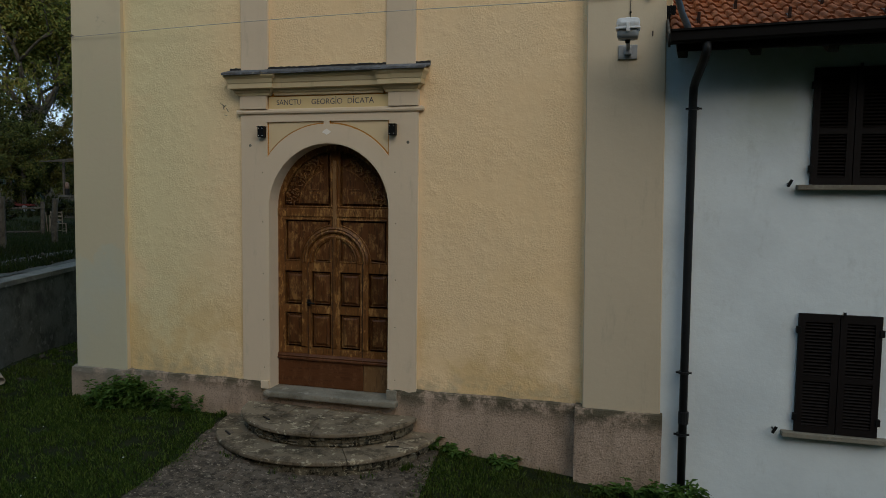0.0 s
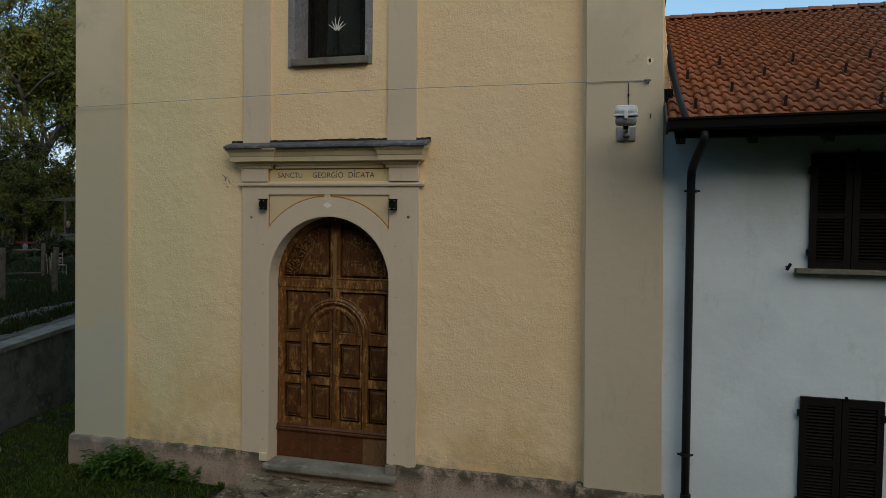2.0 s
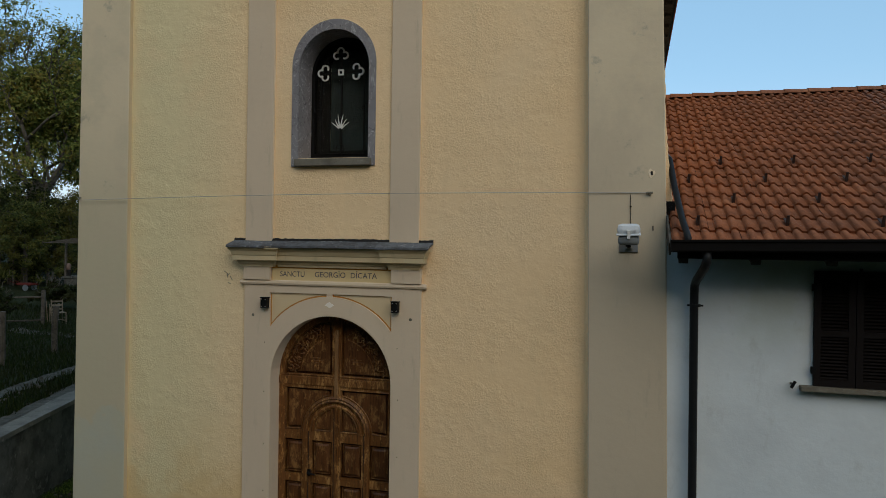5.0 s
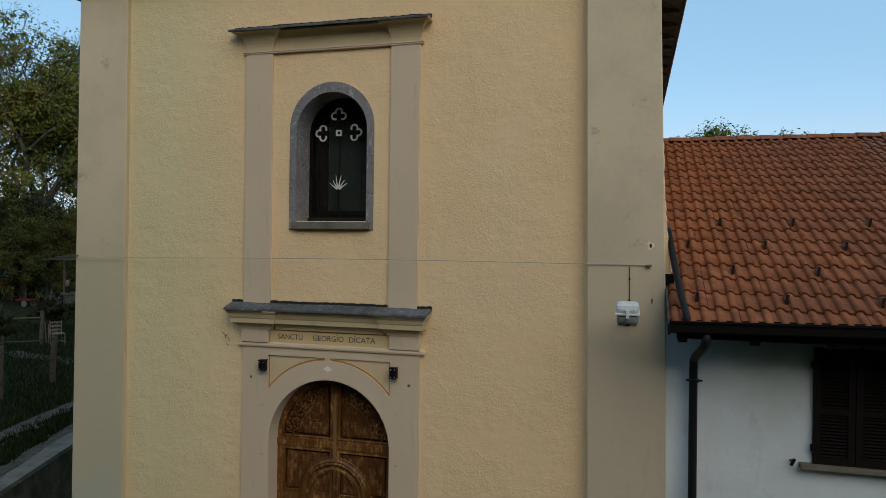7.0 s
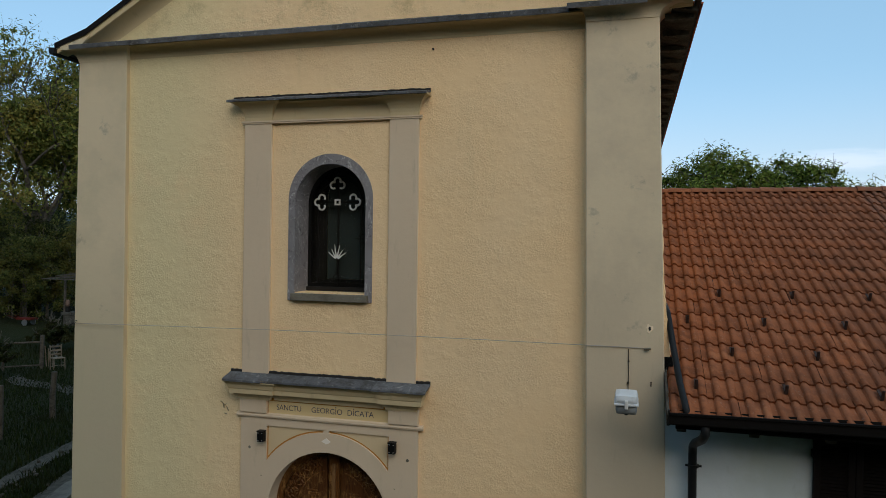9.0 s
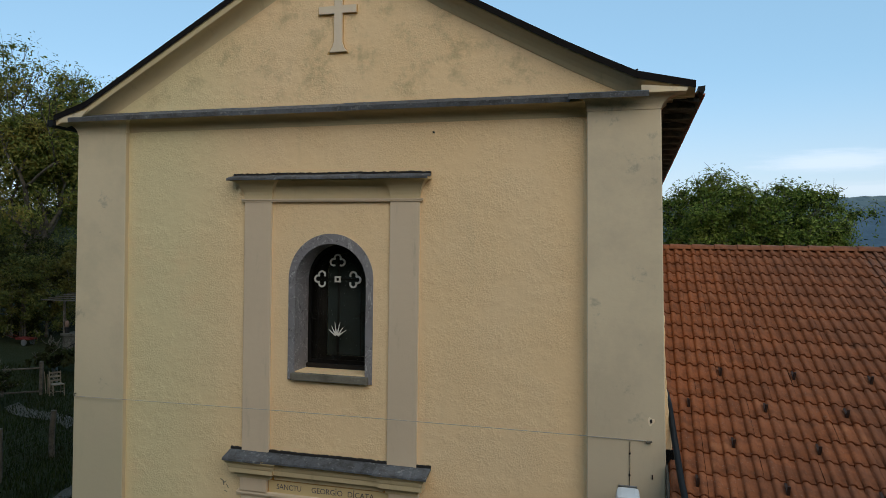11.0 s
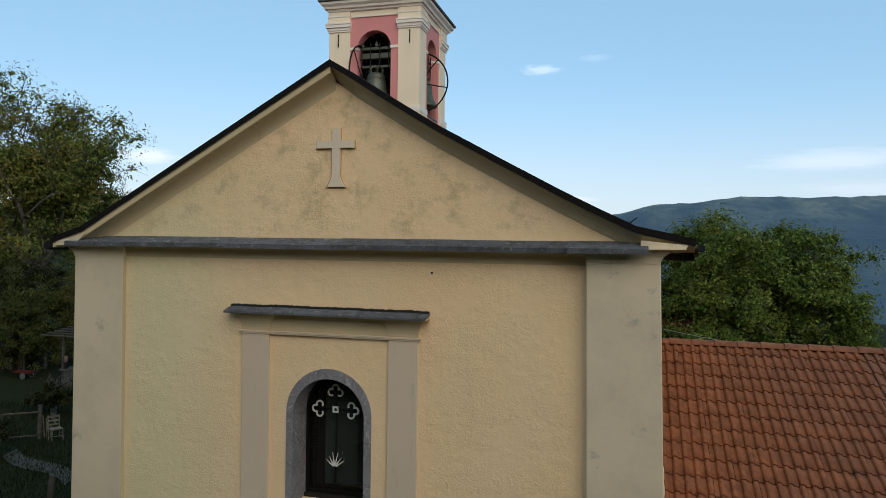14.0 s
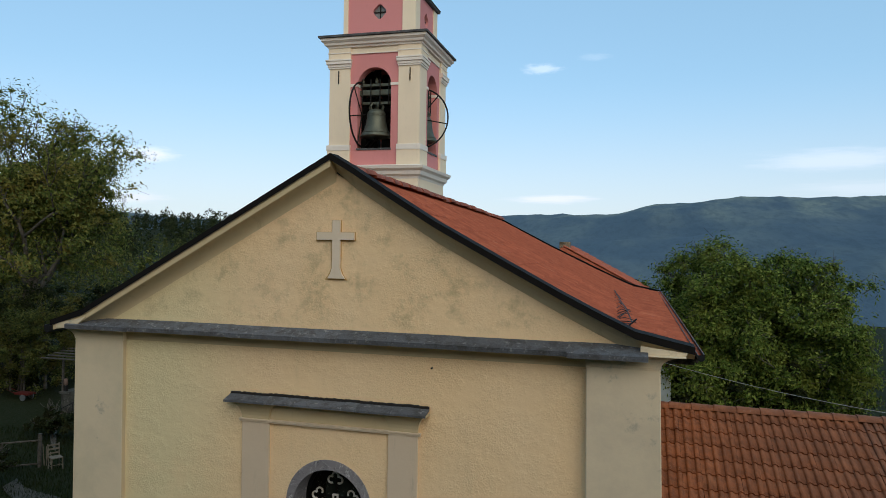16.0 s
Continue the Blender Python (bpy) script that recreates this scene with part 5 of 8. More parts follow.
def build_nave_roof():
    pts = nave_profile()
    total = sum(math.hypot(b[0] - a[0], b[1] - a[1]) for a, b in zip(pts, pts[1:]))
    # flat ribbed tile; local x down the slope, y along the ridge
    prof = ((0.0, 0.006), (0.014, 0.028), (0.03, 0.006), (0.066, 0.003), (0.074, 0.012), (0.084, 0.003), (0.138, 0.003), (0.147, 0.012), (0.157, 0.003), (0.205, 0.006), (0.222, 0.024))
    bm = bmesh.new()
    rows = []
    for u, w in ((0.385, 0.004), (0.39, 0.020), (0.0, 0.0)):
        rows.append([bm.verts.new((u, v, h + w)) for v, h in prof])
    for a, b in zip(rows, rows[1:]):
        for i in range(len(prof) - 1):
            bm.faces.new((a[i], a[i + 1], b[i + 1], b[i]))
    bmesh.ops.recalc_face_normals(bm, faces=bm.faces)
    me = bm_mesh("tile", bm, M["tile_red"])
    rnd = random.Random(11)
    courses = int(total / 0.335) + 1
    rest, left = [], []
    for i in range(courses):
        s = total - (i + 1) * 0.335
        if s < -0.1:
            break
        x, z, a = at_slope(pts, max(0.0, s))
        x2, z2, _ = at_slope(pts, max(0.0, s) + 0.335)
        a = math.atan2(z - z2, x2 - x)
        for j in range(49):
            y = 0.0 + 0.2225 * j
            m = pose(x, y + rnd.uniform(-0.003, 0.003), z - sag(y, z) + rnd.uniform(0, 0.006), 0, math.degrees(a) + rnd.uniform(-0.7, 0.7), 0)
            if j < 20:
                piece("tile", me, church, m)
            else:
                rest.append(m)
            left.append(pose(2 * APEX_X - x + LEFT_IN * (x - APEX_X) / 4.1, y + 0.2225, z - sag(y, z), 0, math.degrees(a), 180))
    joined("nave_tiles", me, rest, M["tile_red"], church, "red clay nave tiles")
    joined("nave_tiles", me, left, M["tile_red"], church, "red clay nave tiles")
    # deck under the tiles on both sides
    for sgn in (1, -1):
        bm = bmesh.new()
        lines = []
        for x, z in pts[::12] + [pts[-1]]:
            xx = x if sgn > 0 else 2 * APEX_X - x + LEFT_IN * (x - APEX_X) / 4.1
            lines.append([bm.verts.new((xx, y, z - sag(y, z) + dz)) for y, dz in ((0.0, -0.012), (10.70, -0.012), (10.70, -0.06), (0.0, -0.06))])
        for a, b in zip(lines, lines[1:]):
            for k in range(4):
                bm.faces.new((a[k], a[(k + 1) % 4], b[(k + 1) % 4], b[k]))
        bm.faces.new(lines[0])
        bm.faces.new(lines[-1][::-1])
        part("roof_deck", bm, M["post"], church, "brown boarded roof deck")
    # ridge caps
    bm = bmesh.new()
    ring = [[], []]
    for s, (y, r) in enumerate(((0.0, 0.125), (0.40, 0.11))):
        for k in range(9):
            t = math.pi * k / 8
            ring[s].append(bm.verts.new((r * math.cos(t), y, 0.75 * r * math.sin(t))))
    for k in range(8):
        f = bm.faces.new((ring[0][k], ring[0][k + 1], ring[1][k + 1], ring[1][k]))
        f.smooth = True
    bm.faces.new(ring[0])
    cap = bm_mesh("ridge_cap", bm, M["tile_red"])
    for i in range(30):
        piece("ridge_cap", cap, church, pose(APEX_X + rnd.uniform(-0.01, 0.01), -0.02 + 0.363 * i, APEX_Z - 0.13 - sag(0.363 * i, APEX_Z - 0.1) + rnd.uniform(-0.012, 0.012), 1.5 + rnd.uniform(-1.5, 1.5), rnd.uniform(-4, 4), rnd.uniform(-2, 2)))
    # rear verge
    bm = bmesh.new()
    lines = []
    for x, z in pts[::10] + [pts[-1]]:
        lines.append([bm.verts.new((x, y, z - sag(y, z) + dz)) for y, dz in ((10.66, 0.07), (10.76, 0.07), (10.76, -0.05), (10.66, -0.05))])
    for a, b in zip(lines, lines[1:]):
        for k in range(4):
            bm.faces.new((a[k], a[(k + 1) % 4], b[(k + 1) % 4], b[k]))
    part("rear_verge", bm, M["gutter"], church, "dark metal verge flashing")
    # eave on the house side: rafters, gutter, wall plate
    xe, ze = XR + 0.21, rake_z(XR + 0.21) - 0.08
    y = 0.1
    while y < 10.5:
        part("rafter", boxed(XR - 0.1, xe - 0.02, y, y + 0.09, ze - 0.12, ze - 0.055, bevel=0.004), M["post"], church, "weathered timber rafter end")
        y += 0.62
    for sgn in (1, -1):
        prof = [(0.0, 0.0), (0.0, -0.09), (0.035, -0.125), (0.085, -0.125), (0.12, -0.09), (0.125, 0.012), (0.105, 0.012), (0.10, -0.08), (0.075, -0.105), (0.04, -0.105), (0.015, -0.08), (0.015, 0.0)]
        bm = bmesh.new()
        off = (lambda u: xe + u) if sgn > 0 else (lambda u: 2 * APEX_X - xe - u + LEFT_IN)
        zg = (ze if sgn > 0 else rake_z(XL - 0.2) - 0.06) - 0.03
        zg += 0.035
        prof = [(0.55 * u - 0.02, 0.50 * w + 0.03) for u, w in prof] if sgn > 0 else [(0.72 * u, 0.72 * w) for u, w in prof]
        va = [bm.verts.new((off(u), -0.24, zg + w)) for u, w in prof]
        vb = [bm.verts.new((off(u), 10.7, zg + w)) for u, w in prof]
        for k in range(len(prof)):
            bm.faces.new((va[k], va[(k + 1) % len(prof)], vb[(k + 1) % len(prof)], vb[k]))
        bm.faces.new([va[k] for k in range(6)])
        part("gutter", bm, M["pipe"], church, "dark metal eave gutter")


build_nave_roof()

# ---- church door ----


def swept_arch(cx, r, spring, profile, y, a0=0.0, a1=math.pi, n=32):
    """A moulding bent round an arch; profile of (radial offset, out)."""
    bm = bmesh.new()
    rows = []
    for i in range(n + 1):
        a = a0 + (a1 - a0) * i / n
        rows.append([bm.verts.new((cx - (r + o) * math.cos(a), y - d, spring + (r + o) * math.sin(a))) for o, d in profile])
    m = len(profile)
    for p, q in zip(rows, rows[1:]):
        for k in range(m):
            bm.faces.new((p[k], p[(k + 1) % m], q[(k + 1) % m], q[k]))
    bm.faces.new(rows[0])
    bm.faces.new(rows[-1][::-1])
    return bm


def raised_panel(x0, x1, z0, z1, y):
    """A fielded panel: a deep groove inside its frame, a bead, and a raised middle."""
    bm = bmesh.new()
    rows = []
    for k, out in ((0.004, -0.030), (0.020, -0.030), (0.022, 0.000), (0.027, 0.006), (0.033, 0.004), (0.036, -0.006), (0.062, 0.014), (0.066, 0.015)):
        rows.append([bm.verts.new(p) for p in ((x0 + k, y - out, z0 + k), (x1 - k, y - out, z0 + k), (x1 - k, y - out, z1 - k), (x0 + k, y - out, z1 - k))])
    for a, b in zip(rows, rows[1:]):
        for k in range(4):
            bm.faces.new((a[k], a[(k + 1) % 4], b[(k + 1) % 4], b[k]))
    bm.faces.new(rows[-1])
    bm.faces.new(rows[0][::-1])
    return bm


def arch_lining(cx, h_out, h_in, z0, spring, y0, y1):
    """A thin lining of an arched opening, open at the foot."""
    a, b = arch(cx, h_out, z0, spring), arch(cx, h_in, z0, spring)
    return plate(a + b[::-1], [], y0, y1)


def build_door():
    door = thing("door", "", "")
    door.parent = church
    door["label"] = "weathered panelled walnut double door with carved arched top"
    cx, y = 0.01, 0.205
    board = part("backing_board", plate(arch(DOOR_C, DOOR_H + 0.03, DOOR_Z, DOOR_S), [], y + 0.058, y + 0.11), M["door"], door)
    # panels in columns and rows
    cols = ((-0.70, -0.42), (-0.325, -0.055), (0.065, 0.345), (0.45, 0.715))
    rows = ((1.045, 1.495), (1.595, 2.035))
    holes, panels = [], []
    for a, b in cols:
        for c, d in rows:
            holes.append([(cx + a, c), (cx + b, c), (cx + b, d), (cx + a, d)])
            panels.append((cx + a, cx + b, c, d))
    wick = 2.15
    # quarter panels inside the wicket arch
    inner = []
    for s in (-1, 1):
        pts = [(cx + s * 0.07, wick + 0.02)]
        pts += [(cx + s * 0.285 * math.cos(t), wick + 0.02 + 0.285 * math.sin(t)) for t in [1.32 * k / 9 for k in range(10)]]
        pts = pts if s > 0 else pts[::-1]
        inner.append(pts)
    # large panels over the sides, cut by the arch
    outer = []
    for s in (-1, 1):
        pts = [(cx + s * 0.69, 2.17), (cx + s * 0.69, 2.69), (cx + s * 0.07, 2.69)]
        t0, t1 = math.asin(0.035 / 0.47), 1.40
        pts += [(cx + s * 0.475 * math.cos(t), wick + 0.475 * math.sin(t)) for t in [t1 + (t0 - t1) * k / 12 for k in range(13)]]
        pts = [p for p in pts if p[1] >= 2.169]
        outer.append(pts if s < 0 else pts[::-1])
    # tympanum panels
    top = []
    for s in (-1, 1):
        pts = [(cx + s * 0.06, 2.87), (cx + s * 0.70, 2.87)]
        pts += [(cx + s * 0.715 * math.cos(t), DOOR_S + 0.715 * math.sin(t)) for t in [0.02 + (1.47 - 0.02) * k / 14 for k in range(15)]]
        top.append(pts if s > 0 else pts[::-1])
    face = plate(arch(DOOR_C, DOOR_H + 0.03, 0.955, DOOR_S), holes + inner + outer + top, y, y + 0.057)
    part("door_frame", face, M["door"], door, "worn walnut stiles and rails")
    for p in panels:
        part("panel", raised_panel(*p, y + 0.022), M["door_field"], door)
    for loop in inner + outer + top:
        gx, gz = sum(p[0] for p in loop) / len(loop), sum(p[1] for p in loop) / len(loop)
        small = [(x + (gx - x) * 0.09, z + (gz - z) * 0.09) for x, z in loop]
        part("panel", plate(small, [], y + 0.014, y + 0.058), M["door_field"], door)
        bead = [(x - (gx - x) * 0.03, y + 0.001, z - (gz - z) * 0.03) for x, z in loop]
        part("panel_bead", tube(bmesh.new(), bead + bead[:1], 0.011, 6), M["door"], door)
    # arch mouldings of the wicket
    prof = [(0.0, 0.0), (0.0, 0.022), (0.018, 0.032), (0.036, 0.022), (0.05, 0.03), (0.075, 0.012), (0.08, 0.0)]
    part("wicket_arch", swept_arch(cx, 0.385, wick, prof, y), M["door"], door, "moulded arch of the wicket door")
    part("wicket_arch", swept_arch(cx, 0.315, wick, [(0, 0), (0, 0.014), (0.02, 0.02), (0.035, 0.014), (0.035, 0)], y), M["door"], door)
    for s in (-1, 1):
        a, b = sorted((cx + s * 0.385, cx + s * 0.455))
        part("wicket_post", boxed(a, b, y - 0.022, y + 0.002, 1.06, wick, bevel=0.006), M["door"], door)
    part("meeting_strip", boxed(cx - 0.024, cx + 0.024, y - 0.02, y + 0.003, 2.58, 3.44, bevel=0.006), M["door_pale"], door, "pale new wooden meeting strip")
    part("meeting_strip", boxed(cx - 0.02, cx + 0.02, y - 0.018, y + 0.003, 1.06, 2.50, bevel=0.008), M["door"], door)
    for gx, z1 in ((cx - 0.374, wick), (cx + 0.374, wick), (cx - 0.029, 2.46)):
        part("gap", boxed(gx - 0.0045, gx + 0.0045, y - 0.0025, y + 0.004, 0.965, z1), M["tar"], door, "dark open joint of the wicket door")
    part("transom", boxed(-0.80, 0.81, y - 0.012, y + 0.003, 2.735, 2.835, bevel=0.006), M["door"], door)
    # carved garland and chalice low relief on the tympanum
    rnd = random.Random(21)
    me = bm_mesh("carved_leaf", tube(bmesh.new(), [(-0.028, 0, 0), (-0.010, -0.013, 0.005), (0.010, -0.016, 0.0), (0.030, -0.004, -0.004)], 0.013, 6, 0.004), M["door"])
    for s in (-1, 1):
        for i in range(64):
            t = 0.08 + 1.20 * i / 63
            r = 0.615 + rnd.uniform(-0.075, 0.070)
            piece("carved_leaf", me, door, pose(cx + s * r * math.cos(t), y + 0.012, DOOR_S + r * math.sin(t), 0, rnd.uniform(0, 360), 0))
        part("carved_arc", swept_arch(cx, 0.50, DOOR_S, [(0, 0), (0, 0.01), (0.012, 0.01), (0.012, 0)], y + 0.018, *((0.12, 1.30) if s < 0 else (math.pi - 1.30, math.pi - 0.12)), n=16), M["door"], door)
        bm = boxed(cx + s * 0.28 - 0.075, cx + s * 0.28 + 0.075, y + 0.006, y + 0.02, 3.02, 3.05, bevel=0.004)
        box(bm, cx + s * 0.28 - 0.03, cx + s * 0.28 + 0.03, y + 0.004, y + 0.02, 2.93, 3.02, bevel=0.004)
        box(bm, cx + s * 0.28 - 0.09, cx + s * 0.28 + 0.05, y + 0.007, y + 0.02, 3.07, 3.085, bevel=0.003)
        part("carved_relief", bm, M["door"], door)
    # kick boards and their rail
    for a, b in ((-0.81, -0.352), (-0.348, 0.40), (0.404, 0.82)):
        part("kick_board", boxed(a, b, y - 0.008, y + 0.036, DOOR_Z + 0.005, 0.875, bevel=0.003), M["door_red"] if b < 0.5 else M["door_pale"], door, "reddish replaced kick board")
        part("kick_rail", moulding([(0.0, 0.87), (0.024, 0.874), (0.038, 0.892), (0.036, 0.905), (0.022, 0.915), (0.030, 0.930), (0.014, 0.955), (0.0, 0.962)], a, b, y, None, False, False), M["door_red"], door)
    # handle with plate
    plate_ob = part("lock_plate", boxed(-0.362, -0.318, y - 0.032, y - 0.018, 1.59, 1.675, bevel=0.006), M["black"], door)
    bm = tube(bmesh.new(), [(-0.34, y - 0.03, 1.64), (-0.34, y - 0.075, 1.64), (-0.30, y - 0.085, 1.638), (-0.235, y - 0.08, 1.628)], 0.011, 8)
    part("handle", bm, M["black"], plate_ob, "black iron lever handle", smooth=True)
    # stone threshold and jamb feet
    part("threshold", boxed(-0.820, 0.950, -0.15, 0.30, 0.455, DOOR_Z, bevel=0.022), M["sill"], church, "worn grey sandstone threshold")
    for x0, x1 in ((-0.90, -0.795), (0.80, 0.93)):
        part("jamb_foot", boxed(x0, x1, -0.062, 0.19, DOOR_Z + 0.002, DOOR_Z + (0.12 if x0 > 0 else 0.10), bevel=0.006), M["trim"] if x0 < 0 else M["sill"], church)
    part("door_reveal", arch_lining(DOOR_C, DOOR_H + 0.001, DOOR_H - 0.012, DOOR_Z, DOOR_S, -0.028, 0.205), M["trim"], church, "smooth beige door reveal")


# ---- window ----


def build_window():
    win = thing("window", "", "")
    win.parent = church
    win["label"] = "arched window with painted grey marbled frame and iron grille"
    marble = Mat("painted_grey_marble", (0.235, 0.22, 0.225, 1), 0.75)
    marble.mix(marble.ramp(marble.noise(3.0, 5), 0.4, 0.65, 0, 0.7), (0.19, 0.175, 0.18, 1))
    vein = marble.math("ABSOLUTE", marble.math("SUBTRACT", marble.noise(4.2, 4, 0.55, (1.6, 1, 0.8), 1.4), 0.5))
    marble.mix(marble.ramp(vein, 0.012, 0.0, 0, 0.8), (0.55, 0.53, 0.51, 1))
    vein2 = marble.math("ABSOLUTE", marble.math("SUBTRACT", marble.noise(3.1, 4, 0.55, (1.2, 1, 1), 1.8), 0.53))
    marble.mix(marble.ramp(vein2, 0.010, 0.0, 0, 0.8), (0.06, 0.05, 0.055, 1))
    marble.bump(marble.noise(40, 4), 0.003, 0.5)
    frame_m = marble.m
    outline = arch(WIN_C, 0.555, 5.478, 6.724)
    part("marbled_frame", plate(outline, [arch(WIN_C, WIN_H - 0.006, WIN_Z - 0.02, WIN_S)], -0.014, 0.006), frame_m, win, "grey frame painted as veined marble")
    part("reveal", arch_lining(WIN_C, WIN_H + 0.002, WIN_H - 0.004, WIN_Z - 0.03, WIN_S, -0.012, 0.44), frame_m, win)
    part("sill", boxed(-0.492, 0.515, -0.065, 0.40, 5.480, 5.568, bevel=0.008), M["sill"], win, "grey-green stone sill")
    # glazing bars and glass
    yb = 0.355
    part("glazing_frame", plate(arch(WIN_C, WIN_H, WIN_Z - 0.02, WIN_S), [arch(WIN_C, WIN_H - 0.045, WIN_Z + 0.10, WIN_S)], yb, yb + 0.05), M["black"], win, "dark iron window frame")
    part("bottom_rail", boxed(WIN_C - WIN_H, WIN_C + WIN_H, yb - 0.04, yb + 0.02, WIN_Z - 0.005, WIN_Z + 0.055, bevel=0.004), M["iron"], win, "dark weathered bottom rail")
    glass = Mat("dark_window_glass", (0.9, 0.95, 0.94, 1), 0.03, spec=0.5)
    glass.b.inputs["Transmission Weight"].default_value = 1.0
    glass.b.inputs["IOR"].default_value = 1.2
    g = part("pane", plate(arch(WIN_C, WIN_H - 0.03, WIN_Z + 0.09, WIN_S), [], yb + 0.055, yb + 0.061), glass.m, win, "dark reflecting glass")
    g.visible_shadow = False
    # dark sheet and border added behind the pane for the unlit inside
    grey = make_plain("dim_green_inside", (0.016, 0.024, 0.026, 1), 0.8)
    part("inside_sheet", plate(arch(WIN_C + 0.03, 0.27, WIN_Z + 0.15, WIN_S + 0.08), [], yb + 0.10, yb + 0.12), grey, win)
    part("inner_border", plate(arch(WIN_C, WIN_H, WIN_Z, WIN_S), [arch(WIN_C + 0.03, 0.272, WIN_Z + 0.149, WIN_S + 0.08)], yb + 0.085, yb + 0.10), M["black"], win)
    # pale painted ornaments on the grille
    y = 0.327
    grille = part("grille", plate(arch(WIN_C, 0.30, 5.68, WIN_S), [arch(WIN_C, 0.288, 5.692, WIN_S)], y + 0.012, y + 0.026), M["black"], win, "thin black iron grille")
    bm = boxed(-0.02, 0.0, y + 0.012, y + 0.026, 5.62, 7.02)
    box(bm, -0.30, 0.30, y + 0.012, y + 0.026, 6.70, 6.72)
    part("bar", bm, M["black"], grille)

    def lobes(cx, cz, turn, size):
        """The outline of three lobes with an open foot."""
        pts = []
        for c, s, e in ((180, 60, 300), (90, -30, 210), (0, -120, 120)):
            seg = []
            for k in range(9):
                a = radians(s + (e - s) * k / 8) if c != 180 else radians(e + (s - e) * k / 8)
                seg.append((0.055 * math.cos(radians(c)) + 0.042 * math.cos(a), 0.055 * math.sin(radians(c)) + 0.042 * math.sin(a)))
            if c == 90:
                seg = seg[::-1]
            if c == 0:
                seg = seg[::-1]
            pts.append(seg)
        path = pts[0] + pts[1] + pts[2]
        out = []
        for u, v in path:
            u, v = u * size, v * size
            out.append((cx + u * math.cos(turn) - v * math.sin(turn), y, cz + u * math.sin(turn) + v * math.cos(turn)))
        return out

    for cx, cz, turn in ((-0.02, 6.925, 0), (-0.232, 6.71, math.pi / 2), (0.195, 6.71, -math.pi / 2)):
        part("trefoil", tube(bmesh.new(), lobes(cx, cz, turn, 1.0), 0.013, 6), M["white_paint"], grille, "white painted trefoil")
    sq = [(-0.055, 6.672), (0.022, 6.672), (0.022, 6.748), (-0.055, 6.748)]
    part("square", plate(sq, [[(-0.036, 6.691), (0.003, 6.691), (0.003, 6.729), (-0.036, 6.729)]], y - 0.008, y + 0.01), M["white_paint"], grille, "small white painted square")
    for k, a in enumerate((-52, -30, -10, 12, 34, 54)):
        ln = 0.17 if abs(a) < 20 else 0.13
        d = (math.sin(radians(a)), math.cos(radians(a)))
        b0 = (-0.015 + 0.02 * d[0], y, 5.985 + 0.02 * d[1])
        pts = [b0, (b0[0] + d[0] * ln * 0.5, y - 0.01, b0[2] + d[1] * ln * 0.5), (b0[0] + d[0] * ln, y, b0[2] + d[1] * ln)]
        part("wheat_ear", tube(bmesh.new(), pts, 0.012, 6, 0.003), M["white_paint"], grille, "pale painted ear of wheat")
    grille.location.x = -0.032
    part("knob", tube(bmesh.new(), [(-0.015, y, 5.80), (-0.015, y, 5.99)], 0.018, 8, 0.008), M["black"], grille)
    for cx, cz in ((-0.32, 6.25), (-0.015, 5.74), (0.33, 6.25)):
        ring = [(cx + 0.055 * math.cos(2 * math.pi * i / 16), y, cz + 0.055 * math.sin(2 * math.pi * i / 16)) for i in range(17)]
        bm = tube(bmesh.new(), ring, 0.007, 5)
        box(bm, cx - 0.10, cx + 0.10, y - 0.004, y + 0.004, cz - 0.004, cz + 0.004)
        part("scroll", bm, M["black"], grille)


build_door()
build_window()

# ---- small things on the facade ----
# relief cross in the gable
bm = plate([(0.02, 10.175), (0.02, 10.03), (-0.185, 10.03), (-0.185, 9.94), (0.02, 9.94), (0.02, 9.60), (-0.005, 9.53), (-0.04, 9.475), (0.185, 9.475), (0.145, 9.53), (0.12, 9.60), (0.12, 9.94), (0.30, 9.94), (0.30, 10.03), (0.12, 10.03), (0.12, 10.175)], [], -0.035, 0.004)
part("relief_cross", bm, make_smooth("pale_cross_plaster", (0.76, 0.63, 0.475, 1), (0.60, 0.44, 0.27, 1)).m, church, "pale plaster cross with faint orange outline")
bm = plate([(0.00, 10.18), (0.00, 10.035), (-0.205, 10.035), (-0.205, 9.92), (0.00, 9.92), (0.00, 9.60), (-0.03, 9.53), (-0.085, 9.455), (0.205, 9.455), (0.155, 9.53), (0.13, 9.60), (0.13, 9.925), (0.31, 9.925), (0.31, 10.035), (0.13, 10.035), (0.13, 10.18)], [], -0.006, 0.003)
part("cross_lining", bm, make_plain("faint_orange_outline", (0.55, 0.33, 0.12, 1), 0.9), church)


def lettering(text, x0, x1, z, height, y, material, parent):
    cu = bpy.data.curves.new("lettering", "FONT")
    cu.body = text
    cu.size = 1.0
    cu.extrude = 0.0
    ob = bpy.data.objects.new("lettering", cu)
    scene.collection.objects.link(ob)
    bpy.context.view_layer.update()
    me = bpy.data.meshes.new_from_object(ob)
    bpy.data.objects.remove(ob)
    bpy.data.curves.remove(cu)
    xs = [v.co.x for v in me.vertices]
    zs = [v.co.y for v in me.vertices]
    kx, kz = (x1 - x0) / (max(xs) - min(xs)), height / (max(zs) - min(zs))
    lo_x, lo_z = min(xs), min(zs)
    for v in me.vertices:
        v.co = ((v.co.x - lo_x) * kx + x0, y, (v.co.y - lo_z) * kz + z)
    me.materials.append(material)
    o = new("lettering", me)
    o.parent = parent
    o["label"] = "blue-black painted Latin lettering"
    return o


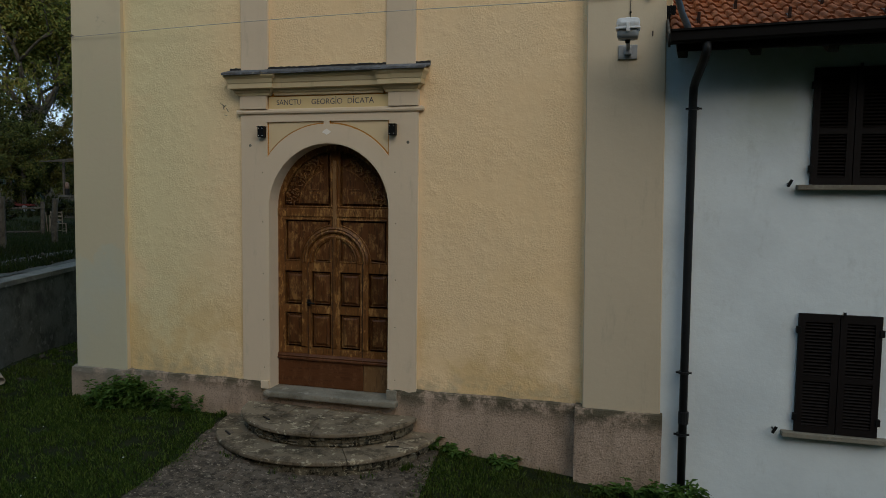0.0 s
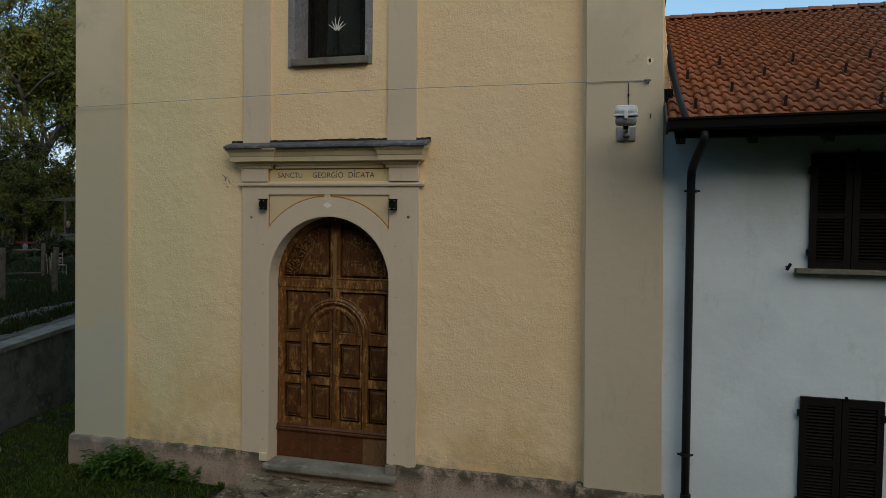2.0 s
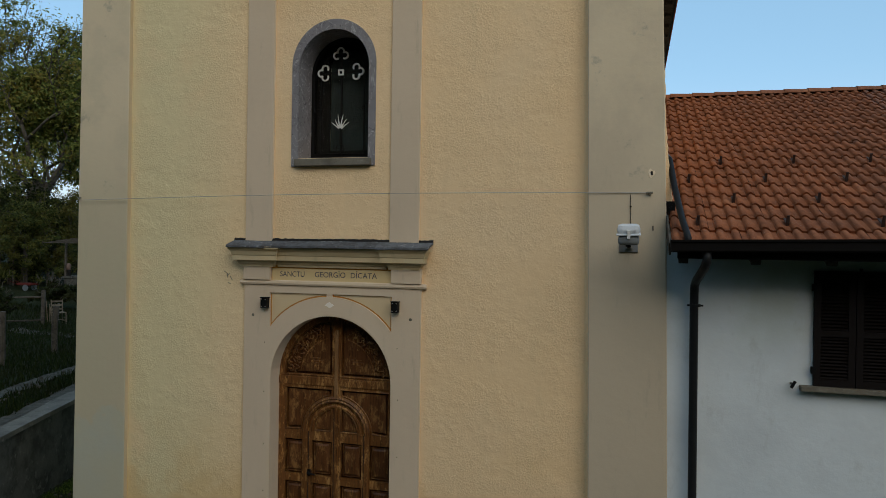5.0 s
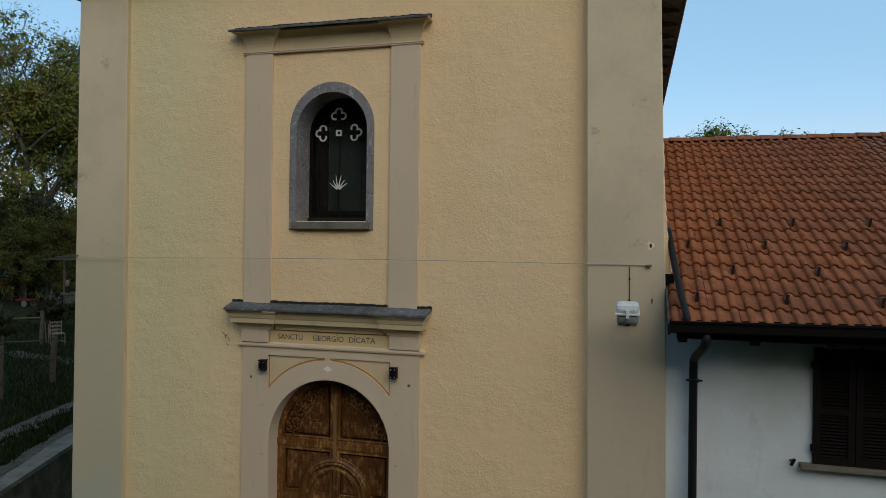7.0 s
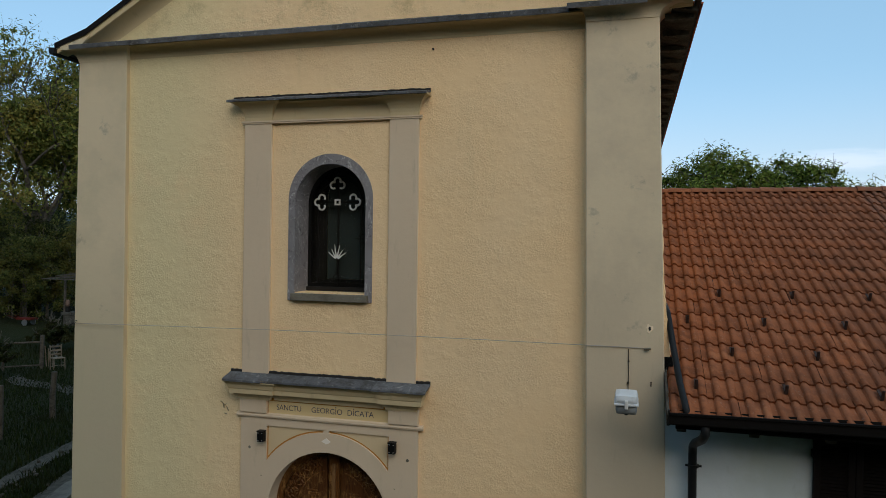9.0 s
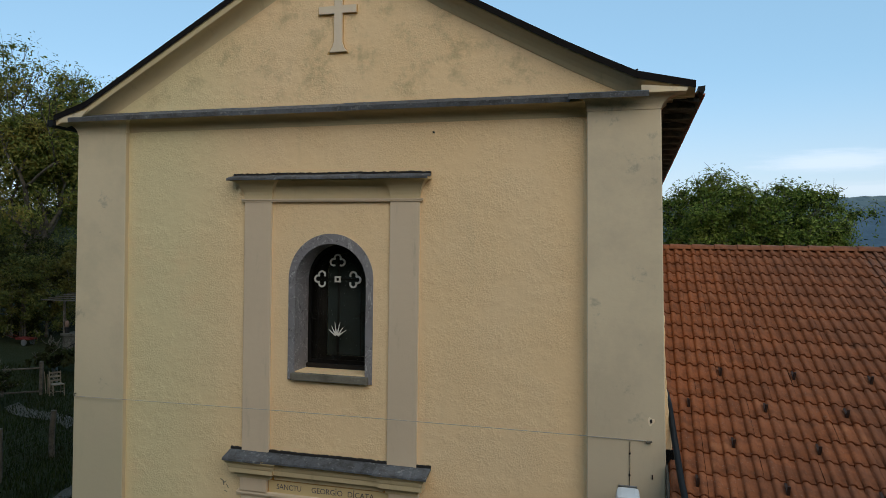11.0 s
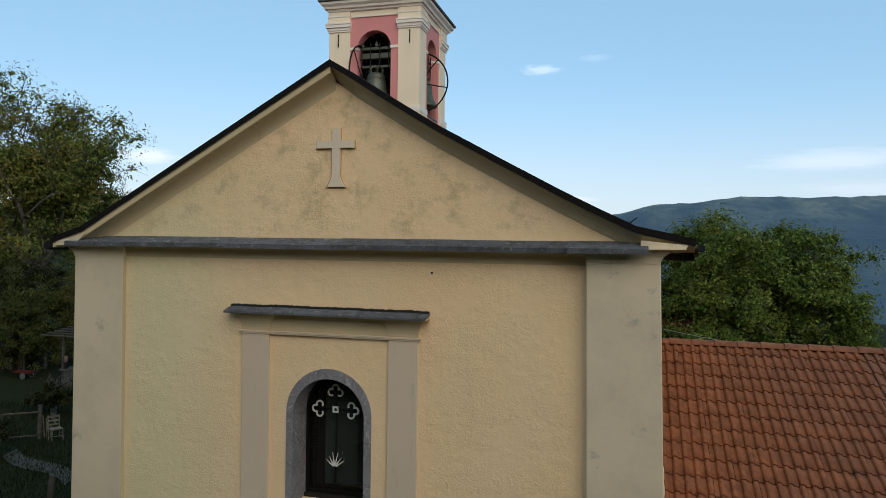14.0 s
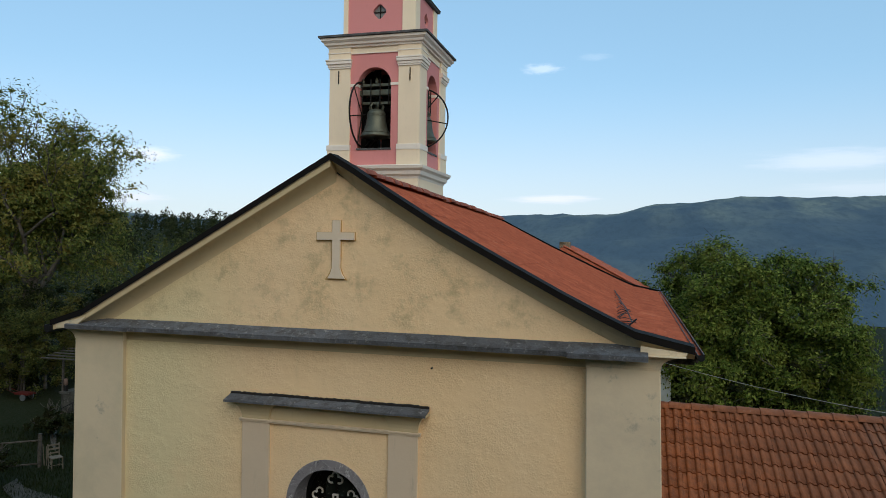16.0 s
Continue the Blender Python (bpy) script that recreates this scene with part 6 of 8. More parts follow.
for word, x0, x1 in (("SANCTU", -0.672, -0.34), ("GEORGIO", -0.20, 0.205), ("DICATA", 0.275, 0.612)):
    lettering(word, x0, x1, 4.112, 0.066, -0.0245, M["text"], church)

for x in (0.120, 0.352):
    part("letter_dot", boxed(x - 0.006, x + 0.006, -0.0245, -0.0215, 4.187, 4.199), M["text"], church)
part("rusty_nail", boxed(3.765, 3.777, -0.142, -0.128, 4.715, 4.765), M["rust"], church)
# plaster medallion scrap over the keystone
part("keystone_patch", plate([(-0.06 + 0.0, 3.77), (-0.02, 3.755), (0.0, 3.74), (0.03, 3.752), (0.065, 3.775), (0.03, 3.795), (0.005, 3.815), (-0.025, 3.80)], [], -0.034, -0.028), M["stucco"], church, "rough white plaster patch on the keystone")
for x, z in ((-0.872, 3.279), (-0.873, 2.662), (-0.870, 2.003), (-0.866, 1.416), (-0.862, 0.803), (0.885, 3.289), (0.897, 2.678), (0.902, 1.999), (0.899, 1.422), (0.904, 0.778)):
    part("wall_plug", tube(bmesh.new(), [(x, -0.034, z), (x, -0.026, z)], 0.0065, 8), M["iron"], church)
for x, z in ((-1.04, 3.618), (1.044, 3.641)):
    part("filled_hole", lathe(bmesh.new(), [(0.020, 0), (0.016, 0.004), (0.004, 0.005)], 0, 0, 0, 9), M["sill"], church, "grey filled hole").matrix_basis = pose(x, -0.029, z, 90, 0, 0)


def wall_lamp(x):
    b = thing("wall_lamp", "small black box wall lamp beside the door arch", "lamp", x, -0.03, 3.78, "lamps beside the door")
    part("housing", boxed(-0.042, 0.042, -0.075, 0.0, -0.065, 0.065, bevel=0.006), M["black"], b)
    part("visor", boxed(-0.046, 0.046, -0.085, 0.0, 0.06, 0.07), M["black"], b)
    for sx in (-0.025, 0.025):
        for sz in (-0.045, 0.045):
            part("screw", tube(bmesh.new(), [(sx, -0.08, sz), (sx, -0.074, sz)], 0.005, 6), M["white_paint"], b)
    return b


first = wall_lamp(-0.855)
copy_thing(first, pose(0.865, -0.03, 3.785))


def floodlight():
    f = thing("floodlight", "pale grey floodlight on a bracket on the corner pilaster", "floodlight", 3.525, -0.13, 4.50)
    body = part("housing", boxed(-0.098, 0.098, -0.11, 0.11, 0.085, 0.178, bevel=0.04), M["grey_plastic"], f, "pale grey rounded housing")
    part("lid", boxed(-0.103, 0.103, -0.115, 0.115, 0.082, 0.10, bevel=0.008), M["grey_plastic"], body)
    glass = make_plain("dull_lamp_glass", (0.20, 0.215, 0.22, 1), 0.2, 0.0, 0.2)
    part("lens", boxed(-0.090, 0.090, -0.102, 0.10, 0.0, 0.086, bevel=0.032), glass, body, "dark lamp glass facing down", smooth=True)
    part("knob", lathe(bmesh.new(), [(0.012, -0.03), (0.022, -0.022), (0.022, -0.008), (0.03, 0.004)], 0, 0, 0, 10), M["black"], body)
    part("clip", boxed(-0.014, 0.014, -0.128, -0.108, 0.06, 0.135, bevel=0.005), M["white_paint"], body, "pale spring clip")
    body.matrix_basis = Matrix.Translation((0.0, -0.57, 0.06)) @ Matrix.Rotation(radians(6), 4, "X") @ Matrix.Scale(1.13, 4)
    part("wall_plate", boxed(-0.10, 0.095, -0.02, 0.0, -0.02, 0.13, bevel=0.004), M["steel"], f, "galvanised wall plate")
    part("arm", tube(bmesh.new(), [(0, -0.01, 0.06), (0, -0.12, 0.09), (0, -0.30, 0.14), (0, -0.46, 0.17)], 0.020, 8), M["steel"], f, "galvanised bracket arm", smooth=True)
    part("swivel", boxed(-0.035, 0.035, -0.075, -0.02, 0.02, 0.10, bevel=0.008), M["steel"], f)
    part("lead", tube(bmesh.new(), [(0.012, -0.008, 0.60), (0.016, -0.010, 0.34), (0.012, -0.012, 0.12)], 0.0035, 6), M["black"], f, "black supply lead")
    for z in (0.47, 0.24):
        part("cable_clip", boxed(0.004, 0.024, -0.016, 0.0, z - 0.008, z + 0.008), M["black"], f)


floodlight()
# span wire across the facade with its hooks
wire = thing("span_wire", "thin grey cable strung across the facade between wall hooks", "cable", 0, 0, 5)
pts = []
for i in range(33):
    k = i / 32
    pts.append((-3.655 + (3.745 + 3.655) * k, -0.095 - 0.045 * math.sin(math.pi * min(1, k * 1.02)) - 0.045 * k, 0.068 + 0.05 * k + 0.03 * math.sin(math.pi * k)))
part("cable", tube(bmesh.new(), pts, 0.004, 6), M["pale_cable"], wire)
for x, y in ((-3.665, -0.06), (3.74, -0.13)):
    bm = tube(bmesh.new(), [(x, y + 0.01, 0.10), (x, y - 0.035, 0.10), (x, y - 0.03, 0.068 if x < 0 else 0.115)], 0.009, 6)
    part("hook", bm, M["sill"], wire, "weathered iron wall hook")
part("insulator", tube(bmesh.new(), [(3.70, -0.17, 0.112), (3.76, -0.15, 0.118)], 0.012, 8), M["sill"], wire)
# hole knocked in the pilaster above the hook, in a pale chipped patch
rr = random.Random(2)
for name, r, h, mat, label in (("broken_plaster", 0.042, 0.004, "cream", "pale chipped patch of plaster"), ("plaster_hole", 0.020, 0.0065, "tar", "small dark hole in the plaster")):
    bm = bmesh.new()
    ring = [r * rr.uniform(0.65, 1.25) for k in range(13)]
    lo = [bm.verts.new((3.748 + 0.8 * v * math.cos(2 * math.pi * k / 13), -0.128, 5.324 + 1.2 * v * math.sin(2 * math.pi * k / 13))) for k, v in enumerate(ring)]
    hi = [bm.verts.new((3.748 + 0.7 * v * math.cos(2 * math.pi * k / 13), -0.13 - h, 5.324 + 1.1 * v * math.sin(2 * math.pi * k / 13))) for k, v in enumerate(ring)]
    for k in range(13):
        bm.faces.new((lo[k], lo[(k + 1) % 13], hi[(k + 1) % 13], hi[k]))
    bm.faces.new(hi)
    part(name, bm, M[mat], church, label)
# scratches in the plaster beside the frieze
for x, z, r, ln in ((-1.45, 4.14, 35, 0.035), (-1.415, 4.115, -40, 0.03), (-1.375, 4.07, 60, 0.03), (-1.40, 4.005, 20, 0.02), (-1.43, 4.10, 80, 0.025)):
    part("scratch", boxed(-ln, ln, -0.004, 0.0, -0.004, 0.004), M["sill"], church).matrix_basis = pose(x, -0.003, z, 0, r, 0)
# spy hole under the main cornice
part("rusty_nail", tube(bmesh.new(), [(1.285, -0.03, 8.47), (1.285, 0.01, 8.47)], 0.012, 6), M["iron"], church)

# ---- steps and path before the door ----
steps = thing("door_steps", "two rounded weathered stone steps before the church door", "steps", 0.06, 0, 0)


def sector(a, b, t0, t1, k0, k1, z0, z1, n=8, lip=0.0):
    """A piece of an elliptic ring (semi-axes a, b, towards -y), between the fractions k0 and k1."""
    bm = bmesh.new()
    rows = []
    for i in range(n + 1):
        t = t0 + (t1 - t0) * i / n
        c, s = math.cos(t), math.sin(t)
        rows.append([bm.verts.new(p) for p in ((a * k0 * c, -b * k0 * s, z0), ((a * k1 - 0.008) * c, -(b * k1 - 0.008) * s, z0), (a * k1 * c, -b * k1 * s, z0 + 0.012), (a * k1 * c, -b * k1 * s, z1 - 0.014), ((a * k1 - 0.014) * c, -(b * k1 - 0.014) * s, z1), (a * k0 * c, -b * k0 * s, z1))])
    for p, q in zip(rows, rows[1:]):
        for k in range(6):
            bm.faces.new((p[k], p[(k + 1) % 6], q[(k + 1) % 6], q[k]))
    bm.faces.new(rows[0])
    bm.faces.new(rows[-1][::-1])
    return bm


def build_steps():
    rnd = random.Random(4)
    for a, b, z0, z1, cuts, k0 in ((1.135, 0.97, 0.17, 0.355, (0.0, 0.85, 1.42, 2.3, math.pi), 0.66), (1.41, 1.34, -0.10, 0.17, (0.0, 0.42, 1.05, 1.72, 2.45, math.pi), 0.60)):
        t = 0.055
        for t0, t1 in zip(cuts, cuts[1:]):
            bm = sector(a, b, t0 + 0.004, t1 - 0.004, k0, 1.0, z1 - t, z1 + rnd.uniform(-0.004, 0.004), 10)
            part("nosing_slab", bm, M["step"], steps, "weathered curved stone slab")
        part("core", sector(a - 0.07, b - 0.07, 0, math.pi, 0.02, 1.0, z0 - 0.15, z1 - t - 0.002, 40), M["riser"], steps, "mossy rubble riser")
        # rubble in the riser, stone by stone
        n = 20 if a < 1.3 else 26
        for i in range(n):
            t0 = math.pi * i / n
            t1 = math.pi * (i + 1) / n
            cuts_z = [z0 + 0.01] + sorted(z0 + (z1 - t - z0) * rnd.uniform(0.2, 0.8) for q in range(rnd.choice((0, 1, 1, 2)))) + [z1 - t - 0.006]
            zz = [q for q in cuts_z]
            for lo, hi in zip(zz, zz[1:]):
                j = rnd.uniform(-0.02, 0.02)
                bm = sector(a - 0.045 + rnd.uniform(-0.022, 0.016), b - 0.045 + rnd.uniform(-0.022, 0.016), t0 + 0.010 + j, t1 - 0.004 + j + rnd.uniform(-0.03, 0.03), 0.90, 1.0, lo + 0.003, max(lo + 0.03, hi - 0.003), 2)
                part("stone", bm, M["riser"], steps)
    # flags behind the upper nosing
    xs = (-0.78, -0.42, 0.02, 0.45, 0.80)
    for i, (x0, x1) in enumerate(zip(xs, xs[1:])):
        ymid = -0.34 + rnd.uniform(-0.05, 0.05)
        for y0, y1 in ((-0.62 if 0 < i < 3 else -0.50, ymid - 0.006), (ymid, -0.05)):
            part("flagstone", boxed(x0 + 0.004, x1 - 0.004, y0, y1, 0.28, 0.352 + rnd.uniform(-0.005, 0.004), bevel=0.006), M["step"], steps)
    part("flag_bed", sector(0.80, 0.66, 0, math.pi, 0.02, 1.0, 0.2, 0.338, 24), M["step"], steps)
    # iron clamps
    for x, y, z, r in ((-0.55, -0.64, 0.362, -35), (-1.0, -0.75, 0.176, -40), (1.02, -0.62, 0.176, 20)):
        part("clamp", boxed(-0.075, 0.075, -0.01, 0.01, -0.008, 0.006), M["iron"], steps).matrix_basis = pose(x, y, z, 0, 0, r)


build_steps()

# ---- path, verge and yard ----


def path_edge(y):
    """Left and right edge of the stone path."""
    return lerp(((-9, -1.5), (-2.4, -1.10), (-1.4, -1.12), (-0.5, -1.32), (0, -1.35)), y), lerp(((-9, 1.9), (-2, 1.62), (-1.2, 1.60), (-0.1, 1.50)), y)


def build_path():
    path = thing("path", "worn cobbled stone path leading to the church steps", "path", 0, 0, 0, kind="structure")
    bm = bmesh.new()
    rows = []
    for i in range(41):
        y = -0.15 - 8.5 * i / 40
        a, b = path_edge(y)
        rows.append([bm.verts.new((a + (b - a) * k / 8, y, ground_z(a + (b - a) * k / 8, y) + 0.015)) for k in range(9)])
    for p, q in zip(rows, rows[1:]):
        for k in range(8):
            bm.faces.new((p[k], p[k + 1], q[k + 1], q[k]))
    part("path_bed", bm, M["path_bed"], path, "earthy bed between the stones")
    # stones on a jittered grid, shrunk a little from their cells
    rnd = random.Random(17)
    nx, ny = 20, 54
    pts = {}
    for i in range(nx + 1):
        for j in range(ny + 1):
            y = -0.35 - 0.14 * j + rnd.uniform(-0.07, 0.07)
            a, b = path_edge(y)
            pts[i, j] = (a + (b - a) * (i + (rnd.uniform(-0.46, 0.46) if 0 < i < nx else rnd.uniform(-0.2, 0.2))) / nx, y)
    verts, faces = [], []
    for j in range(ny):
        for i in range(nx):
            cell = [pts[i, j], pts[i + 1, j], pts[i + 1, j + 1], pts[i, j + 1]]
            cx, cy = sum(p[0] for p in cell) / 4, sum(p[1] for p in cell) / 4
            if ((cx - 0.06) / 1.40) ** 2 + (cy / 1.30) ** 2 < 1:
                continue
            h = 0.017 + rnd.uniform(0, 0.009)
            ring = []
            for k in range(4):
                (x0, y0), (x1, y1) = cell[k], cell[(k + 1) % 4]
                for f in (0.18, 0.82):
                    ring.append((cx + (x0 + (x1 - x0) * f - cx) * 0.955, cy + (y0 + (y1 - y0) * f - cy) * 0.955))
            vs = [(x, y, ground_z(x, y) + 0.0) for x, y in ring] + [(x, y, ground_z(x, y) + h - 0.006) for x, y in ring] + [(cx + (x - cx) * 0.86, cy + (y - cy) * 0.86, ground_z(x, y) + h) for x, y in ring]
            fs = [(k, (k + 1) % 8, 8 + (k + 1) % 8, 8 + k) for k in range(8)] + [(8 + k, 8 + (k + 1) % 8, 16 + (k + 1) % 8, 16 + k) for k in range(8)] + [tuple(range(16, 24))]
            if cy > -2.9:
                me = bpy.data.meshes.new("cobble")
                me.from_pydata(vs, [], fs)
                me.materials.append(M["cobble"])
                piece("cobble", me, path)
            else:
                o = len(verts)
                verts += vs
                faces += [tuple(o + q for q in f) for f in fs]
    me = bpy.data.meshes.new("cobbles")
    me.from_pydata(verts, [], faces)
    me.materials.append(M["cobble"])
    tagged(piece("cobbles", me, path), "worn path stones", kind="stuff")


build_path()


def blades(name, spots, seed, label, material, h0, h1, width, lean=0.5):
    """Grass: one bent blade of two quads a spot."""
    rnd = np.random.RandomState(seed)
    n = len(spots)
    base = np.array(spots)
    ang = rnd.uniform(0, 2 * np.pi, n)
    h = rnd.uniform(h0, h1, n)
    w = width * rnd.uniform(0.6, 1.3, n)
    dx, dy = np.cos(ang), np.sin(ang)
    ln = rnd.uniform(0.1, lean, n) * h
    la = rnd.uniform(0, 2 * np.pi, n)
    lx, ly = np.cos(la) * ln, np.sin(la) * ln
    v = np.zeros((n, 5, 3))
    v[:, 0] = base + np.stack((-dx * w, -dy * w, -0.02 + 0 * h), 1)
    v[:, 1] = base + np.stack((dx * w, dy * w, -0.02 + 0 * h), 1)
    v[:, 2] = base + np.stack((dx * w * 0.75 + lx * 0.4, dy * w * 0.75 + ly * 0.4, h * 0.6), 1)
    v[:, 3] = base + np.stack((-dx * w * 0.75 + lx * 0.4, -dy * w * 0.75 + ly * 0.4, h * 0.6), 1)
    v[:, 4] = base + np.stack((lx, ly, h), 1)
    faces = []
    for i in range(n):
        o = 5 * i
        faces += [(o, o + 1, o + 2, o + 3), (o + 3, o + 2, o + 4)]
    me = bpy.data.meshes.new(name)
    me.from_pydata(v.reshape(-1, 3).tolist(), [], faces)
    me.materials.append(material)
    return tagged(new(name, me), label, "grass", kind="stuff")


def scatter_grass():
    rnd = random.Random(31)
    spots = []
    while len(spots) < 125000:
        x, y = rnd.uniform(-6.6, 6.5), rnd.uniform(-5.0, 3.2)
        a, b = path_edge(y)
        rag = 0.16 * noise.noise(Vector((y * 3.1, 0, 9))) + 0.10 * noise.noise(Vector((y * 9.0, 4, 9)))
        if a + rag + rnd.uniform(-0.03, 0.16) < x < b + rag - rnd.uniform(-0.03, 0.16) and y < 0:
            continue
        if ((x - 0.06) / 1.5) ** 2 + (y / 1.4) ** 2 < 1 or (x > XL - 0.06 and y > -0.10) or x < wall_x(y) + 0.12:
            continue
        if x > 3 and y > -0.2:
            continue
        if x > 1 and y < -3.2:
            continue
        if 0.9 * noise.noise(Vector((x * 0.9, y * 0.9, 4))) + 1.1 * noise.noise(Vector((x * 4.5, y * 4.5, 8))) + 0.80 < rnd.random():
            continue
        spots.append((x, y, ground_z(x, y)))
    blades("lawn_grass", spots, 5, "short green lawn grass with bare patches", M["blade"], 0.016, 0.060, 0.0052, 1.5)
    tufts = []
    for i in range(1500):
        t = rnd.choice((rnd.uniform(0.0, 0.75), rnd.uniform(2.5, math.pi), rnd.uniform(0, math.pi)))
        if noise.noise(Vector((t * 6, 0, 3))) < 0.12:
            continue
        x, y = 0.06 + (1.46 + rnd.uniform(0, 0.07)) * math.cos(t), -(1.36 + rnd.uniform(0, 0.07)) * math.sin(t)
        tufts.append((x, y, ground_z(x, y)))
    blades("step_tufts", tufts, 8, "small grass tufts at the foot of the steps", M["blade"], 0.03, 0.10, 0.006, 0.9)
    bm = bmesh.new()
    for i in range(15):
        x, y = rnd.uniform(-5.6, -1.4), rnd.uniform(-3.2, -0.6)
        if x > path_edge(y)[0] - 0.1 or x < wall_x(y) + 0.2:
            continue
        r = rnd.uniform(0.006, 0.012)
        bmesh.ops.create_circle(bm, cap_ends=True, segments=6, radius=r, matrix=Matrix.Translation((x, y, ground_z(x, y) + rnd.uniform(0.05, 0.08))) @ Matrix.Rotation(rnd.uniform(-0.5, 0.5), 4, "X"))
    tagged(part("lawn_flowers", bm, M["white_paint"]), "tiny white flowers scattered in the lawn", "flowers", kind="stuff")
    spots = []
    while len(spots) < 42000:
        d = 0.35 + 12 * rnd.random() ** 1.7
        y = rnd.uniform(-3.5, 16)
        x = wall_x(y) - d
        if track(x, y) or coping_strip(x, y):
            continue
        spots.append((x, y, ground_z(x, y)))
    blades("terrace_grass", spots, 6, "rough grass on the terrace behind the wall", M["shade_blade"], 0.06, 0.20, 0.010, 0.8)


def track_d(y):
    """From the wall to the middle of the gravel track."""
    return 1.60 - 0.15 * (min(y, 5.0) - 2.0)


def coping_strip(x, y):
    return 0 < wall_x(y) - x < 0.52 + 0.12 * noise.noise(Vector((x * 2, y * 2, 0)))


def track(x, y):
    d = wall_x(y) - x
    return abs(d - track_d(y) + 0.12 * noise.noise(Vector((x, y, 7)))) < 0.17


def strip(name, d0, d1, y0, y1, lift, material, label, parent=None, kind="structure"):
    """A strip of ground along the retaining wall."""
    bm = bmesh.new()
    rows = []
    n = 90
    for i in range(n + 1):
        y = y0 + (y1 - y0) * i / n
        row = []
        for k in range(5):
            e = 0.07 * noise.noise(Vector((y * 2.3, k, 1)))
            x = wall_x(y) - (d0(y) + (d1(y) - d0(y)) * k / 4) - (e if k in (0, 4) else 0)
            row.append(bm.verts.new((x, y, ground_z(x, y) + lift + 0.008 * noise.noise(Vector((x * 6, y * 6, 2))))))
        rows.append(row)
    for p, q in zip(rows, rows[1:]):
        for k in range(4):
            bm.faces.new((p[k], p[k + 1], q[k + 1], q[k]))
    return tagged(part(name, bm, material, parent, smooth=True), label, name.replace("_", " "), kind=kind)


def build_retaining_wall():
    w = thing("retaining_wall", "stained grey cement retaining wall with pale concrete coping", "wall", 0, 0, 0, kind="structure")
    bm = bmesh.new()
    rows = []
    for i in range(41):
        y = -6.0 + 18.0 * i / 40
        x = wall_x(y)
        rows.append([bm.verts.new(p) for p in ((x + 0.05, y, -0.6), (x, y, wall_top(y) - 0.075), (x - 0.30, y, wall_top(y) - 0.075), (x - 0.30, y, -0.6))])
    for p, q in zip(rows, rows[1:]):
        for k in range(4):
            bm.faces.new((p[k], p[(k + 1) % 4], q[(k + 1) % 4], q[k]))
    bm.faces.new(rows[0])
    bm.faces.new(rows[-1][::-1])
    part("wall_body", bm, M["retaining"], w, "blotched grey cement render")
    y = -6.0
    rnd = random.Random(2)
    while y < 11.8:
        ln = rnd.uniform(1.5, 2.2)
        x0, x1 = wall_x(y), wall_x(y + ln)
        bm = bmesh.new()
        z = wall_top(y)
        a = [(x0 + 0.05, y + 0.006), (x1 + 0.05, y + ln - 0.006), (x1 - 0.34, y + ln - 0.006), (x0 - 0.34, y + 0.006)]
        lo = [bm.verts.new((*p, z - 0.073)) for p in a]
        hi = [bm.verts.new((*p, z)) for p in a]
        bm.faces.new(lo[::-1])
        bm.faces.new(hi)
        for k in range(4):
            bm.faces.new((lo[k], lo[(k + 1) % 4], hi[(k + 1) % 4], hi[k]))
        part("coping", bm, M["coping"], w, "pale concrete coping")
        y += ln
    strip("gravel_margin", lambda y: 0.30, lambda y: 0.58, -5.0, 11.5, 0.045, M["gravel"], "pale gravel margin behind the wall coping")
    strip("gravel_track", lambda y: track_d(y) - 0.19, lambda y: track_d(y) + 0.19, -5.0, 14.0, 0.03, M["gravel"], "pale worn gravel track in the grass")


build_retaining_wall()
scatter_grass()
# loose stones on the margin and under the wall
rnd = random.Random(77)
bm = bmesh.new()
for i in range(150):
    y = rnd.uniform(-2.5, 6)
    d = rnd.choice((rnd.gauss(0.60, 0.07), rnd.gauss(1.25, 0.10), -rnd.uniform(0.08, 0.5)))
    x = wall_x(y) - d
    r = rnd.uniform(0.015, 0.05)
    bmesh.ops.create_icosphere(bm, subdivisions=1, radius=r, matrix=Matrix.Translation((x, y, ground_z(x, y) + r * 0.4 + (0.04 if d > 0 else 0))) @ Matrix.Diagonal((1, rnd.uniform(0.6, 1.3), rnd.uniform(0.5, 0.8), 1)))
tagged(part("loose_stones", bm, M["gravel"]), "scattered pale loose stones along the wall", "stones", kind="stuff")
# drain pipe lying in the grass under the wall
o = thing("drain_pipe", "short pale plastic drain pipe lying in the grass", "pipe", -4.97, -0.30, 0.52)
bm = bmesh.new()
n = 14
rings = []
for y, r in ((0, 0.055), (-0.5, 0.055), (-0.5, 0.047), (0, 0.047)):
    rings.append([bm.verts.new((r * math.cos(2 * math.pi * k / n), y, r * math.sin(2 * math.pi * k / n))) for k in range(n)])
for a, b in zip(rings, rings[1:] + rings[:1]):
    for k in range(n):
        bm.faces.new((a[k], a[(k + 1) % n], b[(k + 1) % n], b[k]))
part("barrel", bm, make_plain("dirty_pale_plastic", (0.30, 0.25, 0.20, 1), 0.6), o, smooth=True)
o.rotation_euler = (radians(8), 0, radians(60))

# ---- trees, bushes and plants ----


